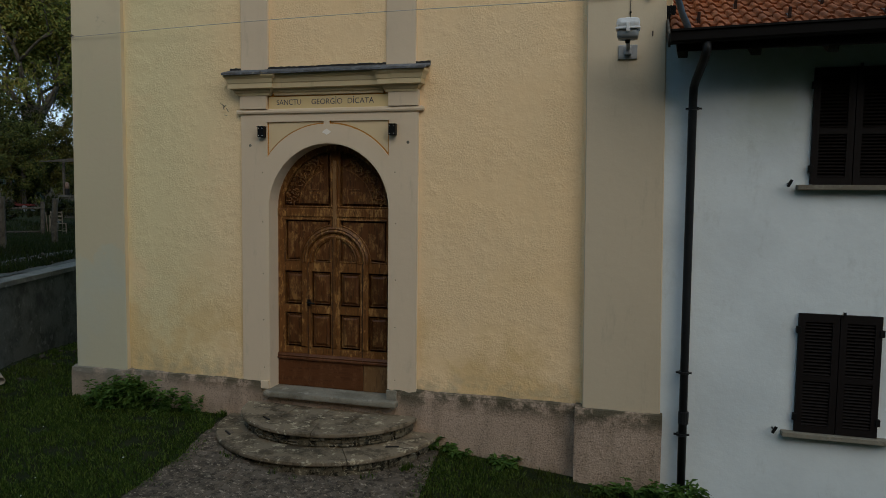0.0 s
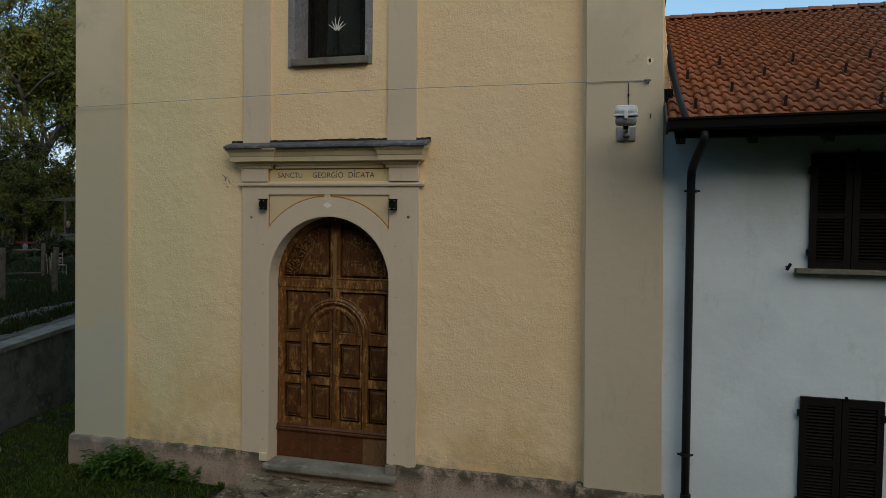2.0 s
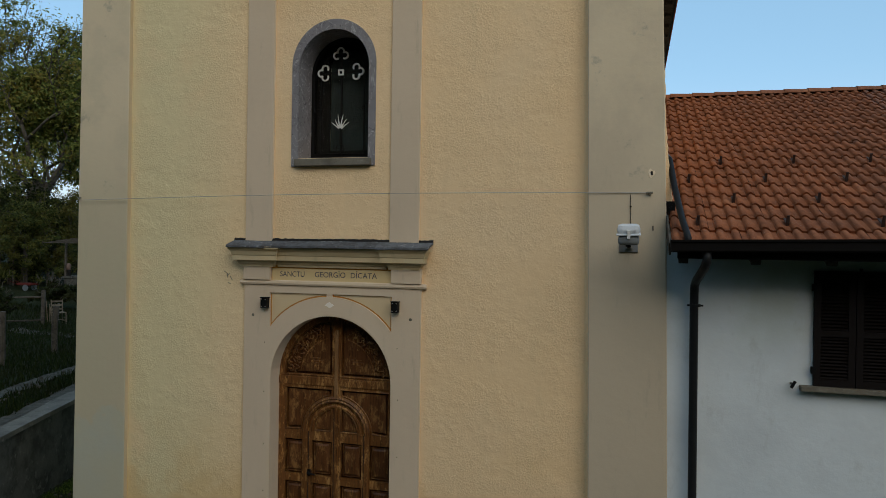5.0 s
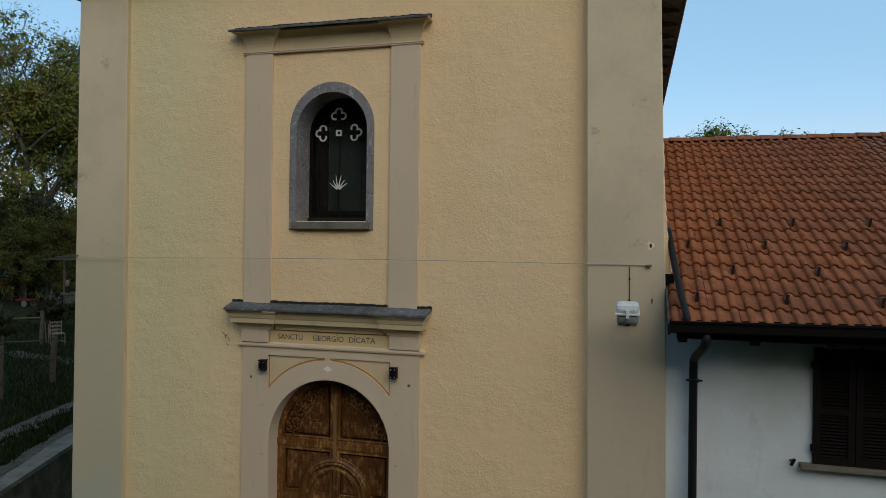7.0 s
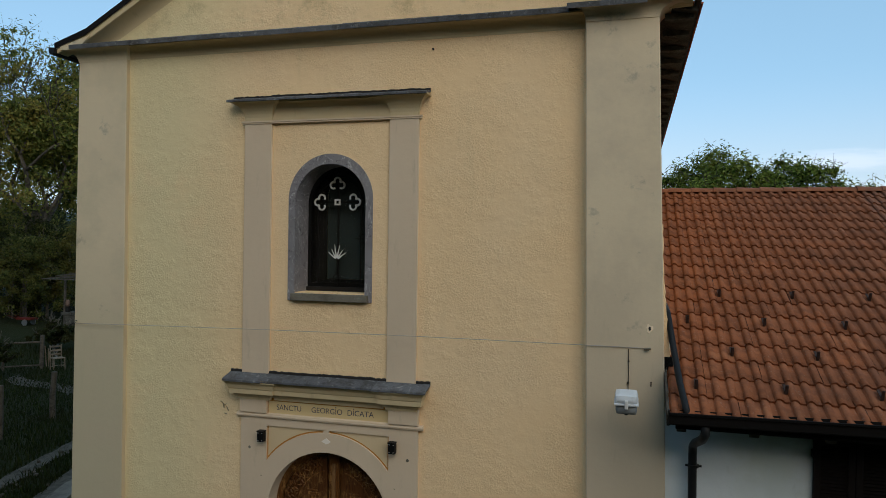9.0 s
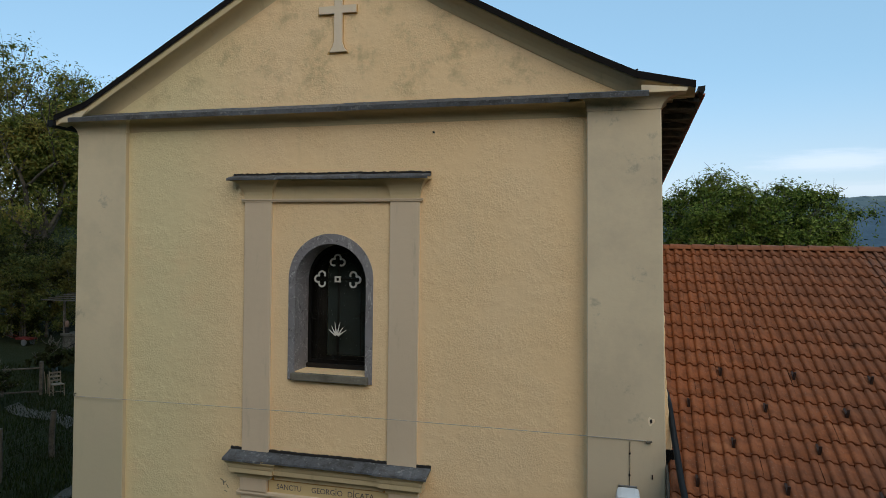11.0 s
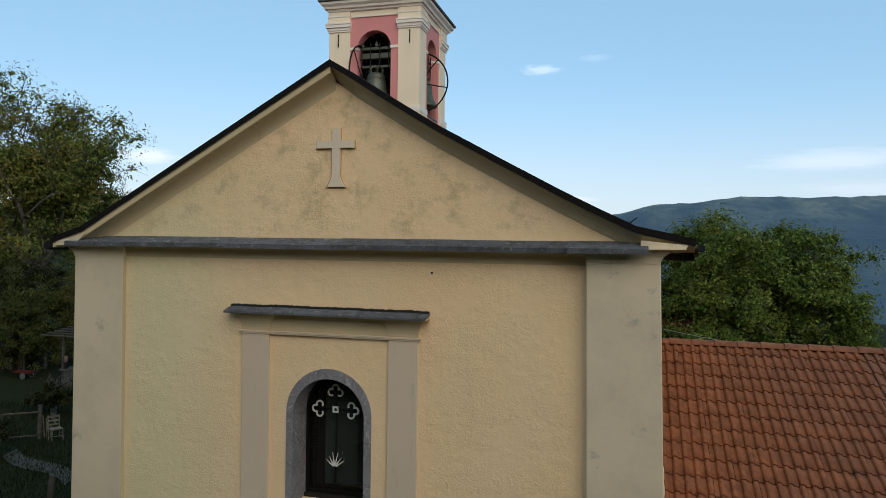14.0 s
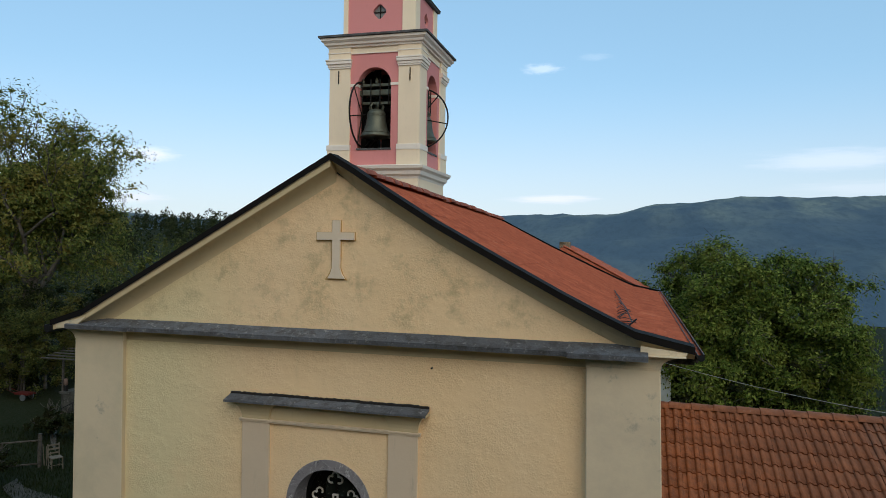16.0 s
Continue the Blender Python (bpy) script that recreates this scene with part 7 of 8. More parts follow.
def leaf_cloud(points, outward, seed, size, material, name, parent, label="", flat=0.35):
    """Leaves: folded quads at the points, turned loosely outwards."""
    rnd = np.random.RandomState(seed)
    p = np.array(points)
    n = len(p)
    nrm = np.array(outward) * 1.2 + rnd.normal(0, 0.5, (n, 3)) + np.array((0, 0, flat))
    nrm /= np.linalg.norm(nrm, axis=1)[:, None] + 1e-9
    t = np.cross(nrm, rnd.normal(0, 1, (n, 3)))
    t /= np.linalg.norm(t, axis=1)[:, None] + 1e-9
    b = np.cross(nrm, t)
    ln = size * rnd.uniform(0.6, 1.35, n)[:, None]
    wd = ln * rnd.uniform(0.36, 0.55, n)[:, None]
    v = np.zeros((n, 6, 3))
    v[:, 0] = p
    v[:, 1] = p + t * ln * 0.45 + b * wd * 0.5 + nrm * wd * 0.15
    v[:, 2] = p + t * ln - nrm * ln * 0.12
    v[:, 3] = p + t * ln * 0.45 - b * wd * 0.5 + nrm * wd * 0.15
    v = v[:, :4]
    faces = []
    for i in range(n):
        o = 4 * i
        faces += [(o, o + 1, o + 2), (o, o + 2, o + 3)]
    me = bpy.data.meshes.new(name)
    me.from_pydata(v.reshape(-1, 3).tolist(), [], faces)
    me.materials.append(material)
    ob = new(name, me)
    ob.parent = parent
    if label:
        ob["label"] = label
    return ob


def limbs(rnd, p, d, length, radius, depth, out, tips, spread, rise):
    """Grows one limb and those that leave it."""
    pts = [p.copy()]
    q = p.copy()
    for i in range(4):
        d = (d + Vector((rnd.gauss(0, 0.13), rnd.gauss(0, 0.13), rnd.gauss(rise, 0.08)))).normalized()
        q = q + d * length / 4
        pts.append(q.copy())
    out.append((pts, radius, radius * 0.55))
    if depth == 0:
        tips.append((q.copy(), d.copy()))
        return
    if depth <= 2:
        tips.append((pts[2].copy(), d.copy()))
        tips.append((pts[3].copy(), d.copy()))
    kids = 3 if depth > 2 else rnd.choice((2, 3, 3))
    for k in range(kids):
        a = Vector((rnd.gauss(0, 1), rnd.gauss(0, 1), rnd.gauss(0, 0.5))).normalized()
        nd = (d + a * spread * rnd.uniform(0.7, 1.2)).normalized()
        start = pts[-1] if k < 2 else pts[rnd.choice((2, 3))]
        limbs(rnd, start, nd, length * rnd.uniform(0.62, 0.85), radius * 0.55, depth - 1, out, tips, spread, rise)


def tree(name, label, base, trunk_h, lean, radius, reach, depth, centre, radii, count, size, material, seed, shell=0.55, rough=0.25, spread=0.75, category="tree", bare=0.0):
    t = thing(name, label, category, *base)
    rnd = random.Random(seed)
    o = Vector(base)
    out, tips = [], []
    top = Vector((lean[0], lean[1], trunk_h))
    out.append(([Vector((0, 0, -0.4)), Vector((lean[0] * 0.15, lean[1] * 0.15, trunk_h * 0.4)), Vector((lean[0] * 0.5, lean[1] * 0.5, trunk_h * 0.75)), top], radius, radius * 0.7))
    for k in range(5):
        a = 2 * math.pi * k / 5 + rnd.uniform(-0.4, 0.4)
        d = Vector((math.cos(a), math.sin(a), rnd.uniform(0.5, 1.3))).normalized()
        limbs(rnd, top - Vector((0, 0, rnd.uniform(0, trunk_h * 0.25))), d, reach * rnd.uniform(0.8, 1.15), radius * 0.40, depth, out, tips, spread, 0.06)
    bm = bmesh.new()
    for i, (pts, r0, r1) in enumerate(out):
        tube(bm, pts, max(r0, 0.012), 7 if r0 > 0.06 else 4, max(r1, 0.008))
        if i == 0:
            part("trunk", bm, M["bark"], t, "rough grey bark", smooth=True)
            bm = bmesh.new()
    part("branchwork", bm, M["bark"], t, "bare grey limbs and twigs", smooth=True)["kind"] = "stuff"
    # leaves: round the twig ends, and in clumps within the crown's uneven outline
    c = Vector(centre) - o
    pts, nrm = [], []
    off = Vector((seed * 3.1, seed * 1.7, 0))

    def inside(p):
        q = p - c
        e = math.sqrt((q.x / radii[0]) ** 2 + (q.y / radii[1]) ** 2 + (q.z / radii[2]) ** 2)
        lim = 1 + rough * 2.0 * noise.noise(q.normalized() * 2.3 + off) + rough * 0.9 * noise.noise(q.normalized() * 6.0 + off)
        return e < lim, e

    clumps = []
    for p, d in tips:
        ok, e = inside(p)
        if ok and e > 0.25:
            clumps.append(p)
    want = max(60, count // 190, int(1.7 * len(clumps)))
    tries = 0
    while len(clumps) < want and tries < 40000:
        tries += 1
        d = Vector((rnd.gauss(0, 1), rnd.gauss(0, 1), rnd.gauss(0, 1))).normalized()
        f = rnd.random() ** shell
        p = c + Vector((d.x * radii[0], d.y * radii[1], d.z * radii[2])) * f * 1.25
        if inside(p)[0] and p.z + o.z > base[2] + 0.6:
            if bare and noise.noise(p * 0.35 + off) < -0.35 + bare:
                continue
            clumps.append(p)
    rnd.shuffle(clumps)
    per = count / len(clumps)
    sig = 0.034 * (radii[0] + radii[2])
    for p in clumps:
        k = int(per * rnd.uniform(0.4, 1.6))
        s = sig * rnd.uniform(0.6, 1.2)
        for i in range(k):
            q = p + s * min(1.7, abs(rnd.gauss(0, 1.3))) * Vector((rnd.gauss(0, 1), rnd.gauss(0, 1), rnd.gauss(0, 0.7))).normalized()
            pts.append(tuple(q))
            v = (q - c).normalized() * 0.6 + (q - p).normalized() * 0.6
            nrm.append(tuple(v))
    # twigs that carry the clumps
    bm = bmesh.new()
    for p in clumps:
        way = (p - c).normalized()
        for k in range(3):
            d = (way + 0.8 * Vector((rnd.gauss(0, 1), rnd.gauss(0, 1), rnd.gauss(0, 0.7)))).normalized()
            bend = Vector((rnd.gauss(0, 0.1), rnd.gauss(0, 0.1), rnd.gauss(0, 0.1))) * sig
            tube(bm, [p - way * sig * 1.5, p + bend, p + d * sig * rnd.uniform(1.2, 2.3)], 0.014, 3, 0.005)
    part("twigwork", bm, M["bark"], t, "fine grey twigs")["kind"] = "stuff"
    leaf_cloud(pts, nrm, seed, size, material, "crown", t, "uneven leafy crown with gaps")
    return t


tree("walnut_tree", "dense rounded green walnut tree behind the house", (8.0, 22.6, -1.2), 4.0, (0.0, 0.0), 0.32, 2.5, 3, (7.85, 22.6, 5.25), (4.45, 4.2, 5.0), 270000, 0.145, M["leaf_right"], 12, 0.30, 0.17)
tree("locust_tree", "tall leafy tree with yellowing leaves and bare lower limbs", (-30.0, 24.0, 2.4), 5.5, (1.6, -0.6), 0.42, 3.1, 4, (-31.4, 24.0, 11.2), (8.5, 3.8, 7.3), 84000, 0.20, M["leaf_left"], 23, 0.42, 0.20, 0.7)
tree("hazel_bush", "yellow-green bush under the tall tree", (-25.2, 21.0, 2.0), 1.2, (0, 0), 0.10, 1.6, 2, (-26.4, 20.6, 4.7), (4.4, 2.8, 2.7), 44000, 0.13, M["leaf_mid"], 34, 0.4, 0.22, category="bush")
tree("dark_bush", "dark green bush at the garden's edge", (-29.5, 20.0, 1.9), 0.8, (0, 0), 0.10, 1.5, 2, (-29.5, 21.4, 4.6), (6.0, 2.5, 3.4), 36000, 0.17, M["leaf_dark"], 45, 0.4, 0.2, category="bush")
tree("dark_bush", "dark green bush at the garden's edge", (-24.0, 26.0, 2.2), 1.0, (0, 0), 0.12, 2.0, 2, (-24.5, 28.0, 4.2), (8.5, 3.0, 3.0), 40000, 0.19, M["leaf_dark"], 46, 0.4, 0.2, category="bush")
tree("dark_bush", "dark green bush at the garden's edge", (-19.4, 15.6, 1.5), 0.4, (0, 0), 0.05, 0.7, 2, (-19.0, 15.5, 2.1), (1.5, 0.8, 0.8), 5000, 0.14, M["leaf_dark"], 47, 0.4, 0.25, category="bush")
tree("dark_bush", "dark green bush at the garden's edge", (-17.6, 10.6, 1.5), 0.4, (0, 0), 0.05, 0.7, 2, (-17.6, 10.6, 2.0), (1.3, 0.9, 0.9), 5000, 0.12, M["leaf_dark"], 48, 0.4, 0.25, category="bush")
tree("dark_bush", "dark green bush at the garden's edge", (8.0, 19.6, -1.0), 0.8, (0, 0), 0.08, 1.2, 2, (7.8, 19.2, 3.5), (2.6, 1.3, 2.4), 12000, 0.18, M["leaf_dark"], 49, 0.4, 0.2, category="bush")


def far_woods():
    """Woods on the hill to the left: many small crowns of leaf clumps in one mesh."""
    rnd = random.Random(61)
    near, far = [], []
    for i in range(620):
        az = rnd.uniform(108, 150)
        r = rnd.uniform(60, 360) if i % 3 else rnd.uniform(240, 345)
        x, y = r * math.cos(radians(az)), r * math.sin(radians(az))
        z = ground_z(x, y)
        conifer = rnd.random() < 0.4
        h = rnd.uniform(5, 9) if r > 120 else rnd.uniform(3, 5)
        w = h * (0.17 if conifer else 0.36)
        for k in range(300 if r < 150 else 110):
            f = rnd.random()
            a = rnd.uniform(0, 2 * math.pi)
            ww = w * (1.1 - f) if conifer else w * math.sqrt(max(0.05, 1 - (2 * f - 0.9) ** 2))
            q = (x + ww * math.cos(a), y + ww * math.sin(a), z + h * (0.1 + 0.9 * f))
            (near if r < 150 else far).append((q, (math.cos(a), math.sin(a), 0.5)))
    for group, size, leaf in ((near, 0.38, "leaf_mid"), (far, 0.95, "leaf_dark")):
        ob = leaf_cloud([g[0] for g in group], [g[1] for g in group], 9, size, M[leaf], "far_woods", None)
        tagged(ob, "mixed woods on the hill behind the garden", "woods", kind="stuff")


far_woods()


def nettle(x, y, h, seed):
    t = thing("nettle", "leafy green nettle against the church plinth", "plant", x, y, ground_z(x, y), "nettles along the plinth")
    rnd = random.Random(seed)
    bm = bmesh.new()
    pts, nrm = [], []
    for s in range(rnd.randint(5, 8)):
        a = rnd.uniform(0, 2 * math.pi)
        hh = h * rnd.uniform(0.6, 1.0)
        sx, sy = 0.10 * math.cos(a), 0.08 * math.sin(a)
        stem = [(sx * 0.4, sy * 0.4, -0.03), (sx, sy, hh * 0.5), (sx * 1.6, sy * 1.6 - 0.02, hh)]
        tube(bm, stem, 0.005, 5, 0.002)
        for k in range(11):
            f = 0.15 + 0.85 * k / 10
            p = Vector((sx * (0.4 + 1.2 * f), sy * (0.4 + 1.2 * f), hh * f))
            for j in range(3):
                b = rnd.uniform(0, 2 * math.pi)
                pts.append((p.x + 0.012 * math.cos(b), p.y + 0.012 * math.sin(b), p.z))
                nrm.append((math.cos(b) * 0.3, math.sin(b) * 0.3, 1.0))
    part("stemwork", bm, M["nettle"], t)["kind"] = "stuff"
    leaf_cloud(pts, nrm, seed, 0.085, M["nettle"], "foliage", t, "toothed green leaves", 0.8)


rnd = random.Random(5)
for i in range(14):
    x = (-3.18, -3.02, -2.90, -2.78, -2.68, -2.60, -2.16, -1.80)[i % 8] + rnd.uniform(-0.07, 0.07)
    h = lerp(((-3.6, 0.24), (-3.2, 0.36), (-2.7, 0.46), (-2.1, 0.34), (-1.7, 0.24)), x) * rnd.uniform(0.7, 1.1)
    nettle(x, -0.17 - rnd.uniform(0, 0.15) - (0.08 if x < -2.9 else 0), 0.92 * h, 100 + i)
for i, (x, y, h) in enumerate(((3.75, -0.42, 0.20), (4.0, -0.45, 0.26), (4.25, -0.38, 0.24), (3.45, -0.40, 0.12), (1.75, -0.14, 0.12), (2.3, -0.16, 0.10), (1.32, -0.12, 0.14))):
    nettle(x, y, h, 200 + i)

# ---- garden behind the wall ----


def fence_post(x, y, h, seed):
    p = thing("fence_post", "weathered split wooden fence post on the terrace", "post", x, y, ground_z(x, y), "posts of the garden fence")
    rnd = random.Random(seed)
    bm = bmesh.new()
    r = 0.075
    tube(bm, [(0, 0, -0.3), (rnd.uniform(-0.02, 0.02), 0, h * 0.5), (rnd.uniform(-0.04, 0.04), rnd.uniform(-0.03, 0.03), h)], r, 8, r * 0.9)
    part("timber", bm, M["post"], p)
    return p


POSTS = [(-10.15, 4.65, 1.22), (-10.55, 6.55, 1.2), (-12.3, 2.6, 1.2), (-11.0, 8.8, 1.2), (-9.0, 0.8, 1.2)]
for i, (x, y, h) in enumerate(POSTS):
    fence_post(x, y, h, i)


def fence_mesh():
    """Wire netting between the posts."""
    m = thing("wire_netting", "fine grey wire netting between the fence posts", "netting", 0, 0, 0)
    line = sorted(POSTS, key=lambda p: p[1])
    line = [p for p in line if p[0] > -12]
    for a, b in zip(line, line[1:]):
        bm = bmesh.new()
        za, zb = ground_z(a[0], a[1]), ground_z(b[0], b[1])
        ln = math.hypot(b[0] - a[0], b[1] - a[1])
        for k in range(9):
            h = 0.08 + 1.0 * k / 8
            tube(bm, [(a[0], a[1], za + h), ((a[0] + b[0]) / 2, (a[1] + b[1]) / 2, (za + zb) / 2 + h - 0.02), (b[0], b[1], zb + h)], 0.0025, 3)
        n = int(ln / 0.13)
        for k in range(1, n):
            f = k / n
            x, y, z = a[0] + (b[0] - a[0]) * f, a[1] + (b[1] - a[1]) * f, za + (zb - za) * f
            tube(bm, [(x, y, z + 0.05), (x, y, z + 1.08)], 0.002, 3)
        part("netting_panel", bm, M["iron"], m)


fence_mesh()


def garden_chair():
    z = ground_z(-16.75, 13.05)
    c = thing("garden_chair", "pale wooden ladder-back chair standing in the garden", "chair", -16.75, 13.05, z)
    w = M["pale_wood"]
    part("seat", boxed(-0.20, 0.20, -0.20, 0.20, 0.43, 0.46, bevel=0.01), w, c)
    for sx in (-0.18, 0.18):
        part("leg", tube(bmesh.new(), [(sx * 1.05, -0.19, 0), (sx, -0.18, 0.44)], 0.018, 6), w, c)
        part("back_post", tube(bmesh.new(), [(sx * 1.02, 0.20, 0), (sx, 0.18, 0.44), (sx * 1.05, 0.25, 0.90)], 0.018, 6), w, c)
        for zz in (0.14, 0.26):
            part("stretcher", tube(bmesh.new(), [(sx, -0.18, zz), (sx, 0.18, zz)], 0.010, 5), w, c)
    for zz, yy in ((0.56, 0.20), (0.70, 0.22), (0.84, 0.24)):
        part("back_slat", boxed(-0.18, 0.18, yy - 0.008, yy + 0.008, zz - 0.03, zz + 0.03, bevel=0.004), w, c)
    part("stretcher", tube(bmesh.new(), [(-0.18, -0.18, 0.20), (0.18, -0.18, 0.20)], 0.010, 5), w, c)
    c.rotation_euler = (0, 0, radians(62))


garden_chair()


def garden_gate():
    z = ground_z(-18.0, 12.7)
    g = thing("garden_gate", "grey weathered timber gate frame in the garden fence", "gate", -18.0, 12.7, z)
    for x, h in ((-0.62, 1.0), (0.62, 1.25)):
        part("post", tube(bmesh.new(), [(x, 0, -0.2), (x + 0.02, 0, h)], 0.075 if x > 0 else 0.05, 7), M["post"], g)
    for zz in (0.12, 0.98):
        part("rail", tube(bmesh.new(), [(-0.75, 0, zz), (0.62, 0, zz + 0.02)], 0.035, 6), M["post"], g)
    for k in range(5):
        x = 0.78 + 0.07 * k
        part("stake", tube(bmesh.new(), [(x, 0.05, 0), (x - 0.06 + 0.05 * (k % 2), 0.05, 0.85 - 0.11 * k)], 0.02, 5), M["pale_wood"], g)
    g.rotation_euler = (0, 0, radians(35))


garden_gate()


def shed():
    x, y = -20.6, 18.4
    z = ground_z(x, y)
    s = thing("garden_shed", "low garden outbuilding with handrail, grey wall and slatted lean-to roof", "shed", x, y, z)
    part("wall", boxed(-0.9, 2.4, -0.2, 0.0, -0.3, 0.95), M["retaining"], s, "short grey rendered wall")
    part("platform", boxed(-1.0, 2.4, -0.25, 1.6, 0.95, 1.05, bevel=0.01), M["retaining"], s)
    part("back_wall", boxed(-0.9, 2.4, 1.4, 1.6, 1.05, 2.6), M["leaf_dark"], s, "dark green boarded wall")
    for k in range(5):
        part("roof_slat", boxed(-1.9, 2.4, -0.45 + 0.40 * k, -0.30 + 0.40 * k, 2.55 + 0.05 * k, 2.59 + 0.05 * k), M["post"], s, "grey roof slat")
    for xx in (-0.85, 0.9):
        part("post", boxed(xx - 0.04, xx + 0.04, -0.2, -0.12, 1.05, 2.56), M["post"], s)
    bm = tube(bmesh.new(), [(-0.6, -0.5, 0.35), (0.6, -0.5, 0.95), (2.2, -0.5, 1.55)], 0.02, 6)
    for xx, h in ((-0.6, 0.35), (0.0, 0.65), (0.6, 0.95), (1.3, 1.21)):
        tube(bm, [(xx, -0.5, -0.2), (xx, -0.5, h)], 0.012, 5)
    part("handrail", bm, M["black"], s, "black iron handrail")
    u = thing("pale_urn", "small pale pot on a dark stand by the shed", "pot", x - 0.75, y - 0.1, z + 1.05)
    part("pot", lathe(bmesh.new(), [(0.08, 0.45), (0.14, 0.5), (0.17, 0.65), (0.15, 0.85), (0.10, 0.95), (0.03, 0.97)], 0, 0, 0, 12), make_plain("dusty_terracotta", (0.15, 0.10, 0.078, 1), 0.8), u, smooth=True)
    u.scale = (0.6, 0.6, 0.6)
    part("stand", boxed(-0.12, 0.12, -0.12, 0.12, 0.0, 0.45, bevel=0.01), M["iron"], u)


shed()
# garden path and red cart in the shade
bm = bmesh.new()
rows = []
for i in range(13):
    f = i / 12
    x, y = -12.4 - 4.6 * f, 9.2 + 2.2 * f + 0.2 * math.sin(6 * f)
    rows.append([bm.verts.new((x + dx, y + dy, ground_z(x + dx, y + dy) + 0.035)) for dx, dy in ((0.15, -0.42), (0.03, -0.12), (-0.05, 0.14), (-0.16, 0.44))])
for p, q in zip(rows, rows[1:]):
    for k in range(3):
        bm.faces.new((p[k], p[k + 1], q[k + 1], q[k]))
tagged(part("garden_path", bm, M["gravel"]), "pale worn garden path in the grass", "path", kind="structure")
bm = bmesh.new()
rows = []
for i in range(9):
    f = i / 8
    x, y = -18.6 - 2.8 * f, 14.8 + 2.9 * f
    rows.append([bm.verts.new((x + dx, y + dy, ground_z(x + dx, y + dy) + 0.04)) for dx, dy in ((0.5, -0.35), (0.0, 0.0), (-0.5, 0.35))])
for p, q in zip(rows, rows[1:]):
    for k in range(2):
        bm.faces.new((p[k], p[k + 1], q[k + 1], q[k]))
tagged(part("garden_ramp", bm, M["coping"]), "grey concrete garden ramp beside the shed", "ramp", kind="structure")
zc = ground_z(-24.6, 19.2) - 0.02
cart = thing("garden_cart", "old red metal garden cart under the trees", "cart", -24.6, 19.2, zc)
red = make_plain("rusty_red_paint", (0.09, 0.012, 0.008, 1), 0.7)
part("tray", boxed(-0.7, 0.7, -0.4, 0.4, 0.45, 0.62, bevel=0.03), red, cart)
for s in (-0.25, 0.25):
    part("shaft", tube(bmesh.new(), [(-0.7, s, 0.5), (-1.6, s, 0.75)], 0.025, 6), red, cart)
for s in (-0.42, 0.42):
    part("wheel", tube(bmesh.new(), [(0.2, s - 0.04, 0.25), (0.2, s + 0.04, 0.25)], 0.25, 16), M["steel"], cart)
cart.scale = (0.6, 0.6, 0.6)
for k in range(9):
    x, y = -25.5 - 0.28 * k, 20.0 + 0.1 * (k % 3)
    b = thing("leaning_stake", "dark leaning wooden stake under the trees", "stake", x, y, ground_z(x, y), "stakes under the trees")
    part("timber", tube(bmesh.new(), [(0, 0, -0.1), (0.12 * (k % 3 - 1), 0.1, 2.0 + 0.1 * (k % 4))], 0.05, 6), M["post"], b)

# ---- buildings behind ----


def back_house():
    h = thing("back_house", "red-roofed pale house with chimney behind the church", "house", 2.75, 19.0, -0.36)
    part("wall", boxed(-3.2, 1.15, 0.0, 4.0, -1.5, 8.55), M["white"], h)
    bm = bmesh.new()
    vs = [bm.verts.new(p) for p in ((1.45, -0.3, 8.55), (1.45, 4.3, 8.55), (-1.75, 4.3, 10.25), (-1.75, -0.3, 10.25), (-4.9, -0.3, 8.55), (-4.9, 4.3, 8.55))]
    bm.faces.new((vs[0], vs[1], vs[2], vs[3]))
    bm.faces.new((vs[3], vs[2], vs[5], vs[4]))
    bm.faces.new((vs[0], vs[3], vs[4]))
    bm.faces.new((vs[1], vs[5], vs[2]))
    bm.faces.new((vs[0], vs[4], vs[5], vs[1]))
    roof = part("roof", bm, M["tile_red"], h, "red tiled roof")
    me = bm_mesh("tile_rows", clay_tile(0.42, 0.25), M["tile_red"])
    ang = math.degrees(math.atan2(1.7, 3.2))
    poses = []
    for i in range(10):
        for j in range(18):
            s = 0.36 * i
            poses.append(pose(1.47 - s * math.cos(radians(ang)), -0.28 + 0.25 * j, 8.57 + s * math.sin(radians(ang)), 0, 0, 0) @ Matrix.Rotation(radians(90), 4, "Z") @ Matrix.Rotation(radians(ang), 4, "X"))
    joined("roof_tiles", me, poses, M["tile_red"], h, "red clay roof tiles")
    part("chimney", boxed(-1.95, -1.55, 0.3, 0.7, 9.9, 10.45, bevel=0.02), M["step"], h, "short stone chimney")


back_house()


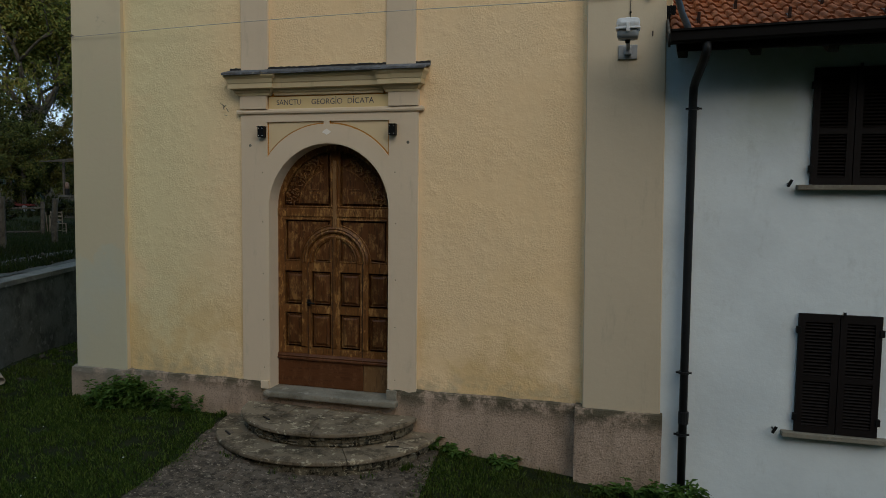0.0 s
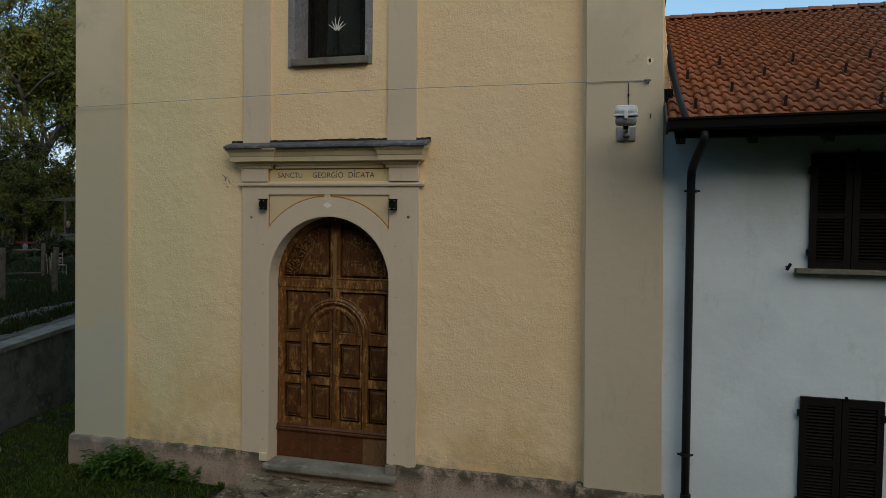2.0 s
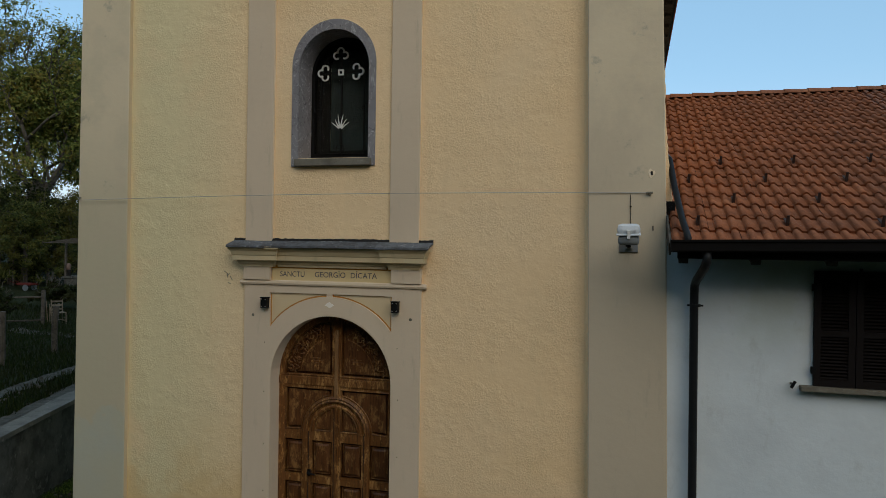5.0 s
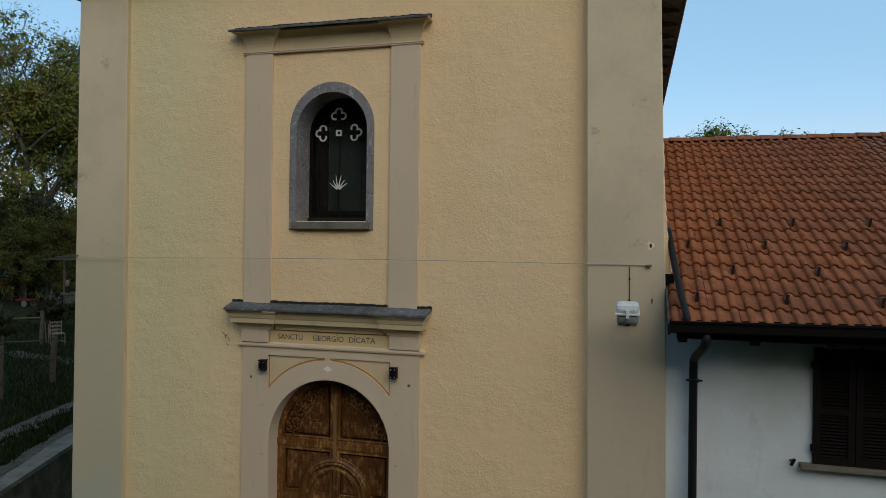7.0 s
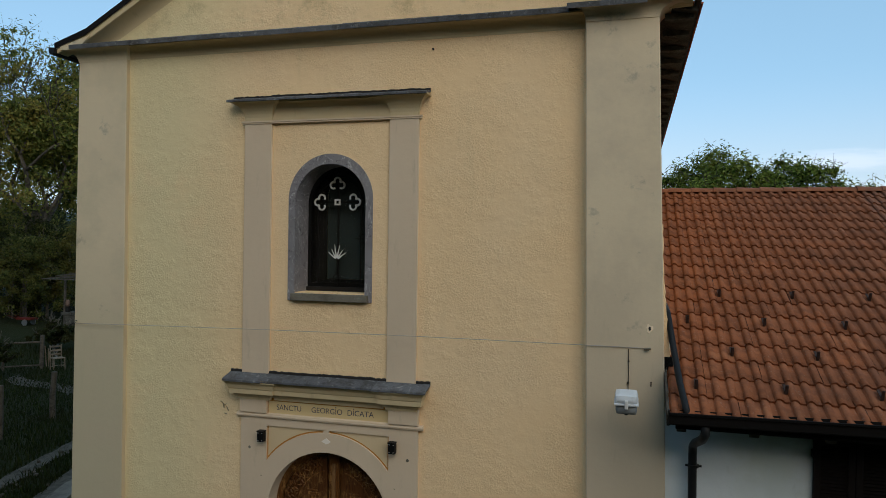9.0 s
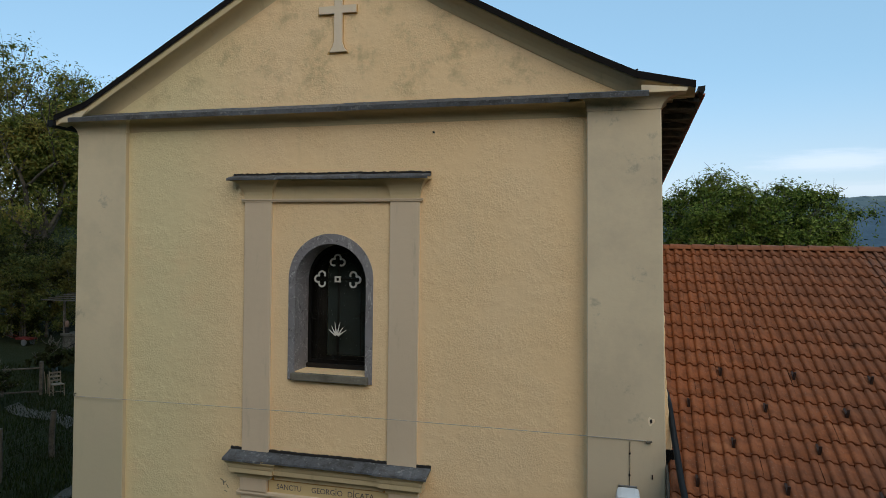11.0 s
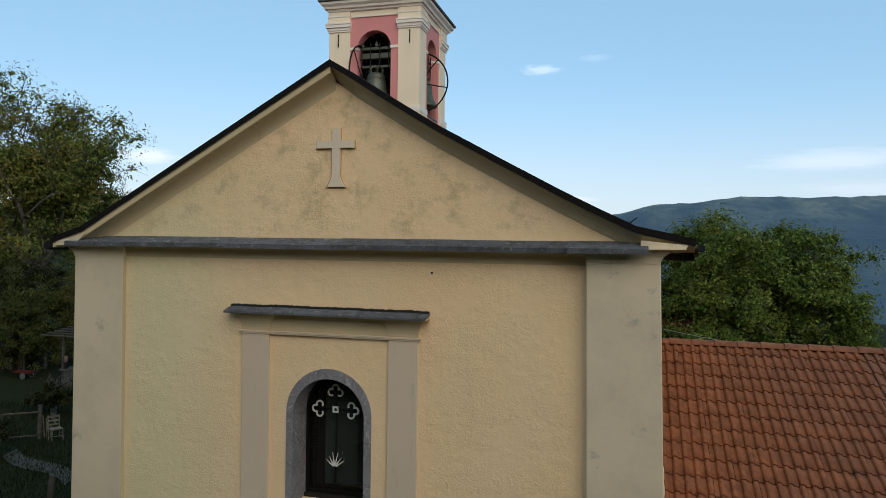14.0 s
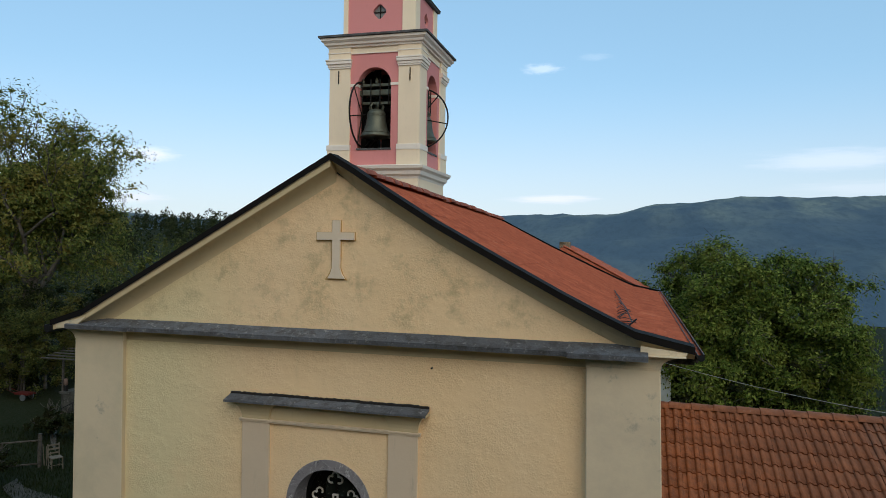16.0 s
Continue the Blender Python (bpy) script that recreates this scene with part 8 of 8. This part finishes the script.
def annex():
    """Low house before the tree: a dark tiled slope over a pale wall."""
    a = thing("annex", "low pale outbuilding with a dark red tiled roof", "outbuilding", 3.4, 19.5, 0)
    part("wall", boxed(-0.6, 1.62, 0.3, 1.5, -2.5, 5.55), M["white"], a)
    dark = make_tile("old_dark_tile", (0.12, 0.045, 0.027, 1), (0.060, 0.023, 0.015, 1), (0.18, 0.070, 0.043, 1), 0.6)
    ang = math.atan2(1.9, 2.6)
    deck = part("roof", boxed(-0.9, 2.1, -0.02, 1.72, -0.10, 0.0), M["post"], a, "timber roof deck")
    deck.matrix_basis = Matrix.Translation((0, 0, 5.52)) @ Matrix.Rotation(ang, 4, "X")
    me = bm_mesh("tile", clay_tile(0.38, 0.2417), dark)
    for i in range(5):
        for j in range(12):
            v = 0.32 * i - 0.04
            piece("tile", me, a, pose(-0.75 + 0.2417 * (j + 0.8), v * math.cos(ang), 5.53 + v * math.sin(ang), math.degrees(ang), 0, 0))


annex()
# overhead wire from the church eave
w = thing("overhead_wire", "thin pale overhead wire strung behind the house ridge", "cable", 4.2, 16.7, 6.15)
pts = []
for i in range(25):
    k = -0.16 + 1.16 * i / 24
    pts.append((7.2 * k, -10.0 * k, 0.46 * k - 0.22 * math.sin(math.pi * max(k, 0.0)) - 1.2 * min(k, 0.0)))
part("cable", tube(bmesh.new(), pts, 0.008, 5), M["pale_cable"], w)
# aerial lying on the roof by the verge
ant = thing("aerial", "fallen grey television aerial lying on the red roof", "aerial", 3.45, 1.0, rake_z(3.45) - 0.05)
ra = random.Random(14)
part("boom", tube(bmesh.new(), [(0.06, -0.10, 0.05), (-0.02, 0.35, 0.14), (-0.10, 0.8, 0.12), (-0.22, 1.4, 0.20)], 0.008, 6), M["iron"], ant)
for k in range(9):
    f = k / 8
    y = 1.35 * f - 0.05
    c = -0.02 - 0.18 * f
    u, w, t = ra.uniform(0.05, 0.12), ra.uniform(0.05, 0.12), ra.uniform(-0.09, 0.09)
    part("element", tube(bmesh.new(), [(c - u, y - t, 0.05 + ra.uniform(-0.03, 0.05)), (c, y, 0.11 + 0.06 * f), (c + w, y + t, 0.06 + ra.uniform(-0.03, 0.06))], 0.0055, 5), M["iron"], ant)
part("foot", tube(bmesh.new(), [(-0.20, 0.18, 0.02), (0.02, 0.30, 0.12), (-0.12, 0.0, 0.03), (0.10, -0.08, 0.05)], 0.009, 5), M["iron"], ant)
part("mast", tube(bmesh.new(), [(0.0, -0.32, 0.03), (0.04, -0.30, 0.11), (0.10, -0.28, 0.19)], 0.010, 6), M["iron"], ant)
part("element", tube(bmesh.new(), [(-0.09, -0.30, 0.115), (0.05, -0.30, 0.125)], 0.004, 5), M["iron"], ant)
ant.scale = (1.1, 3.0, 0.7)
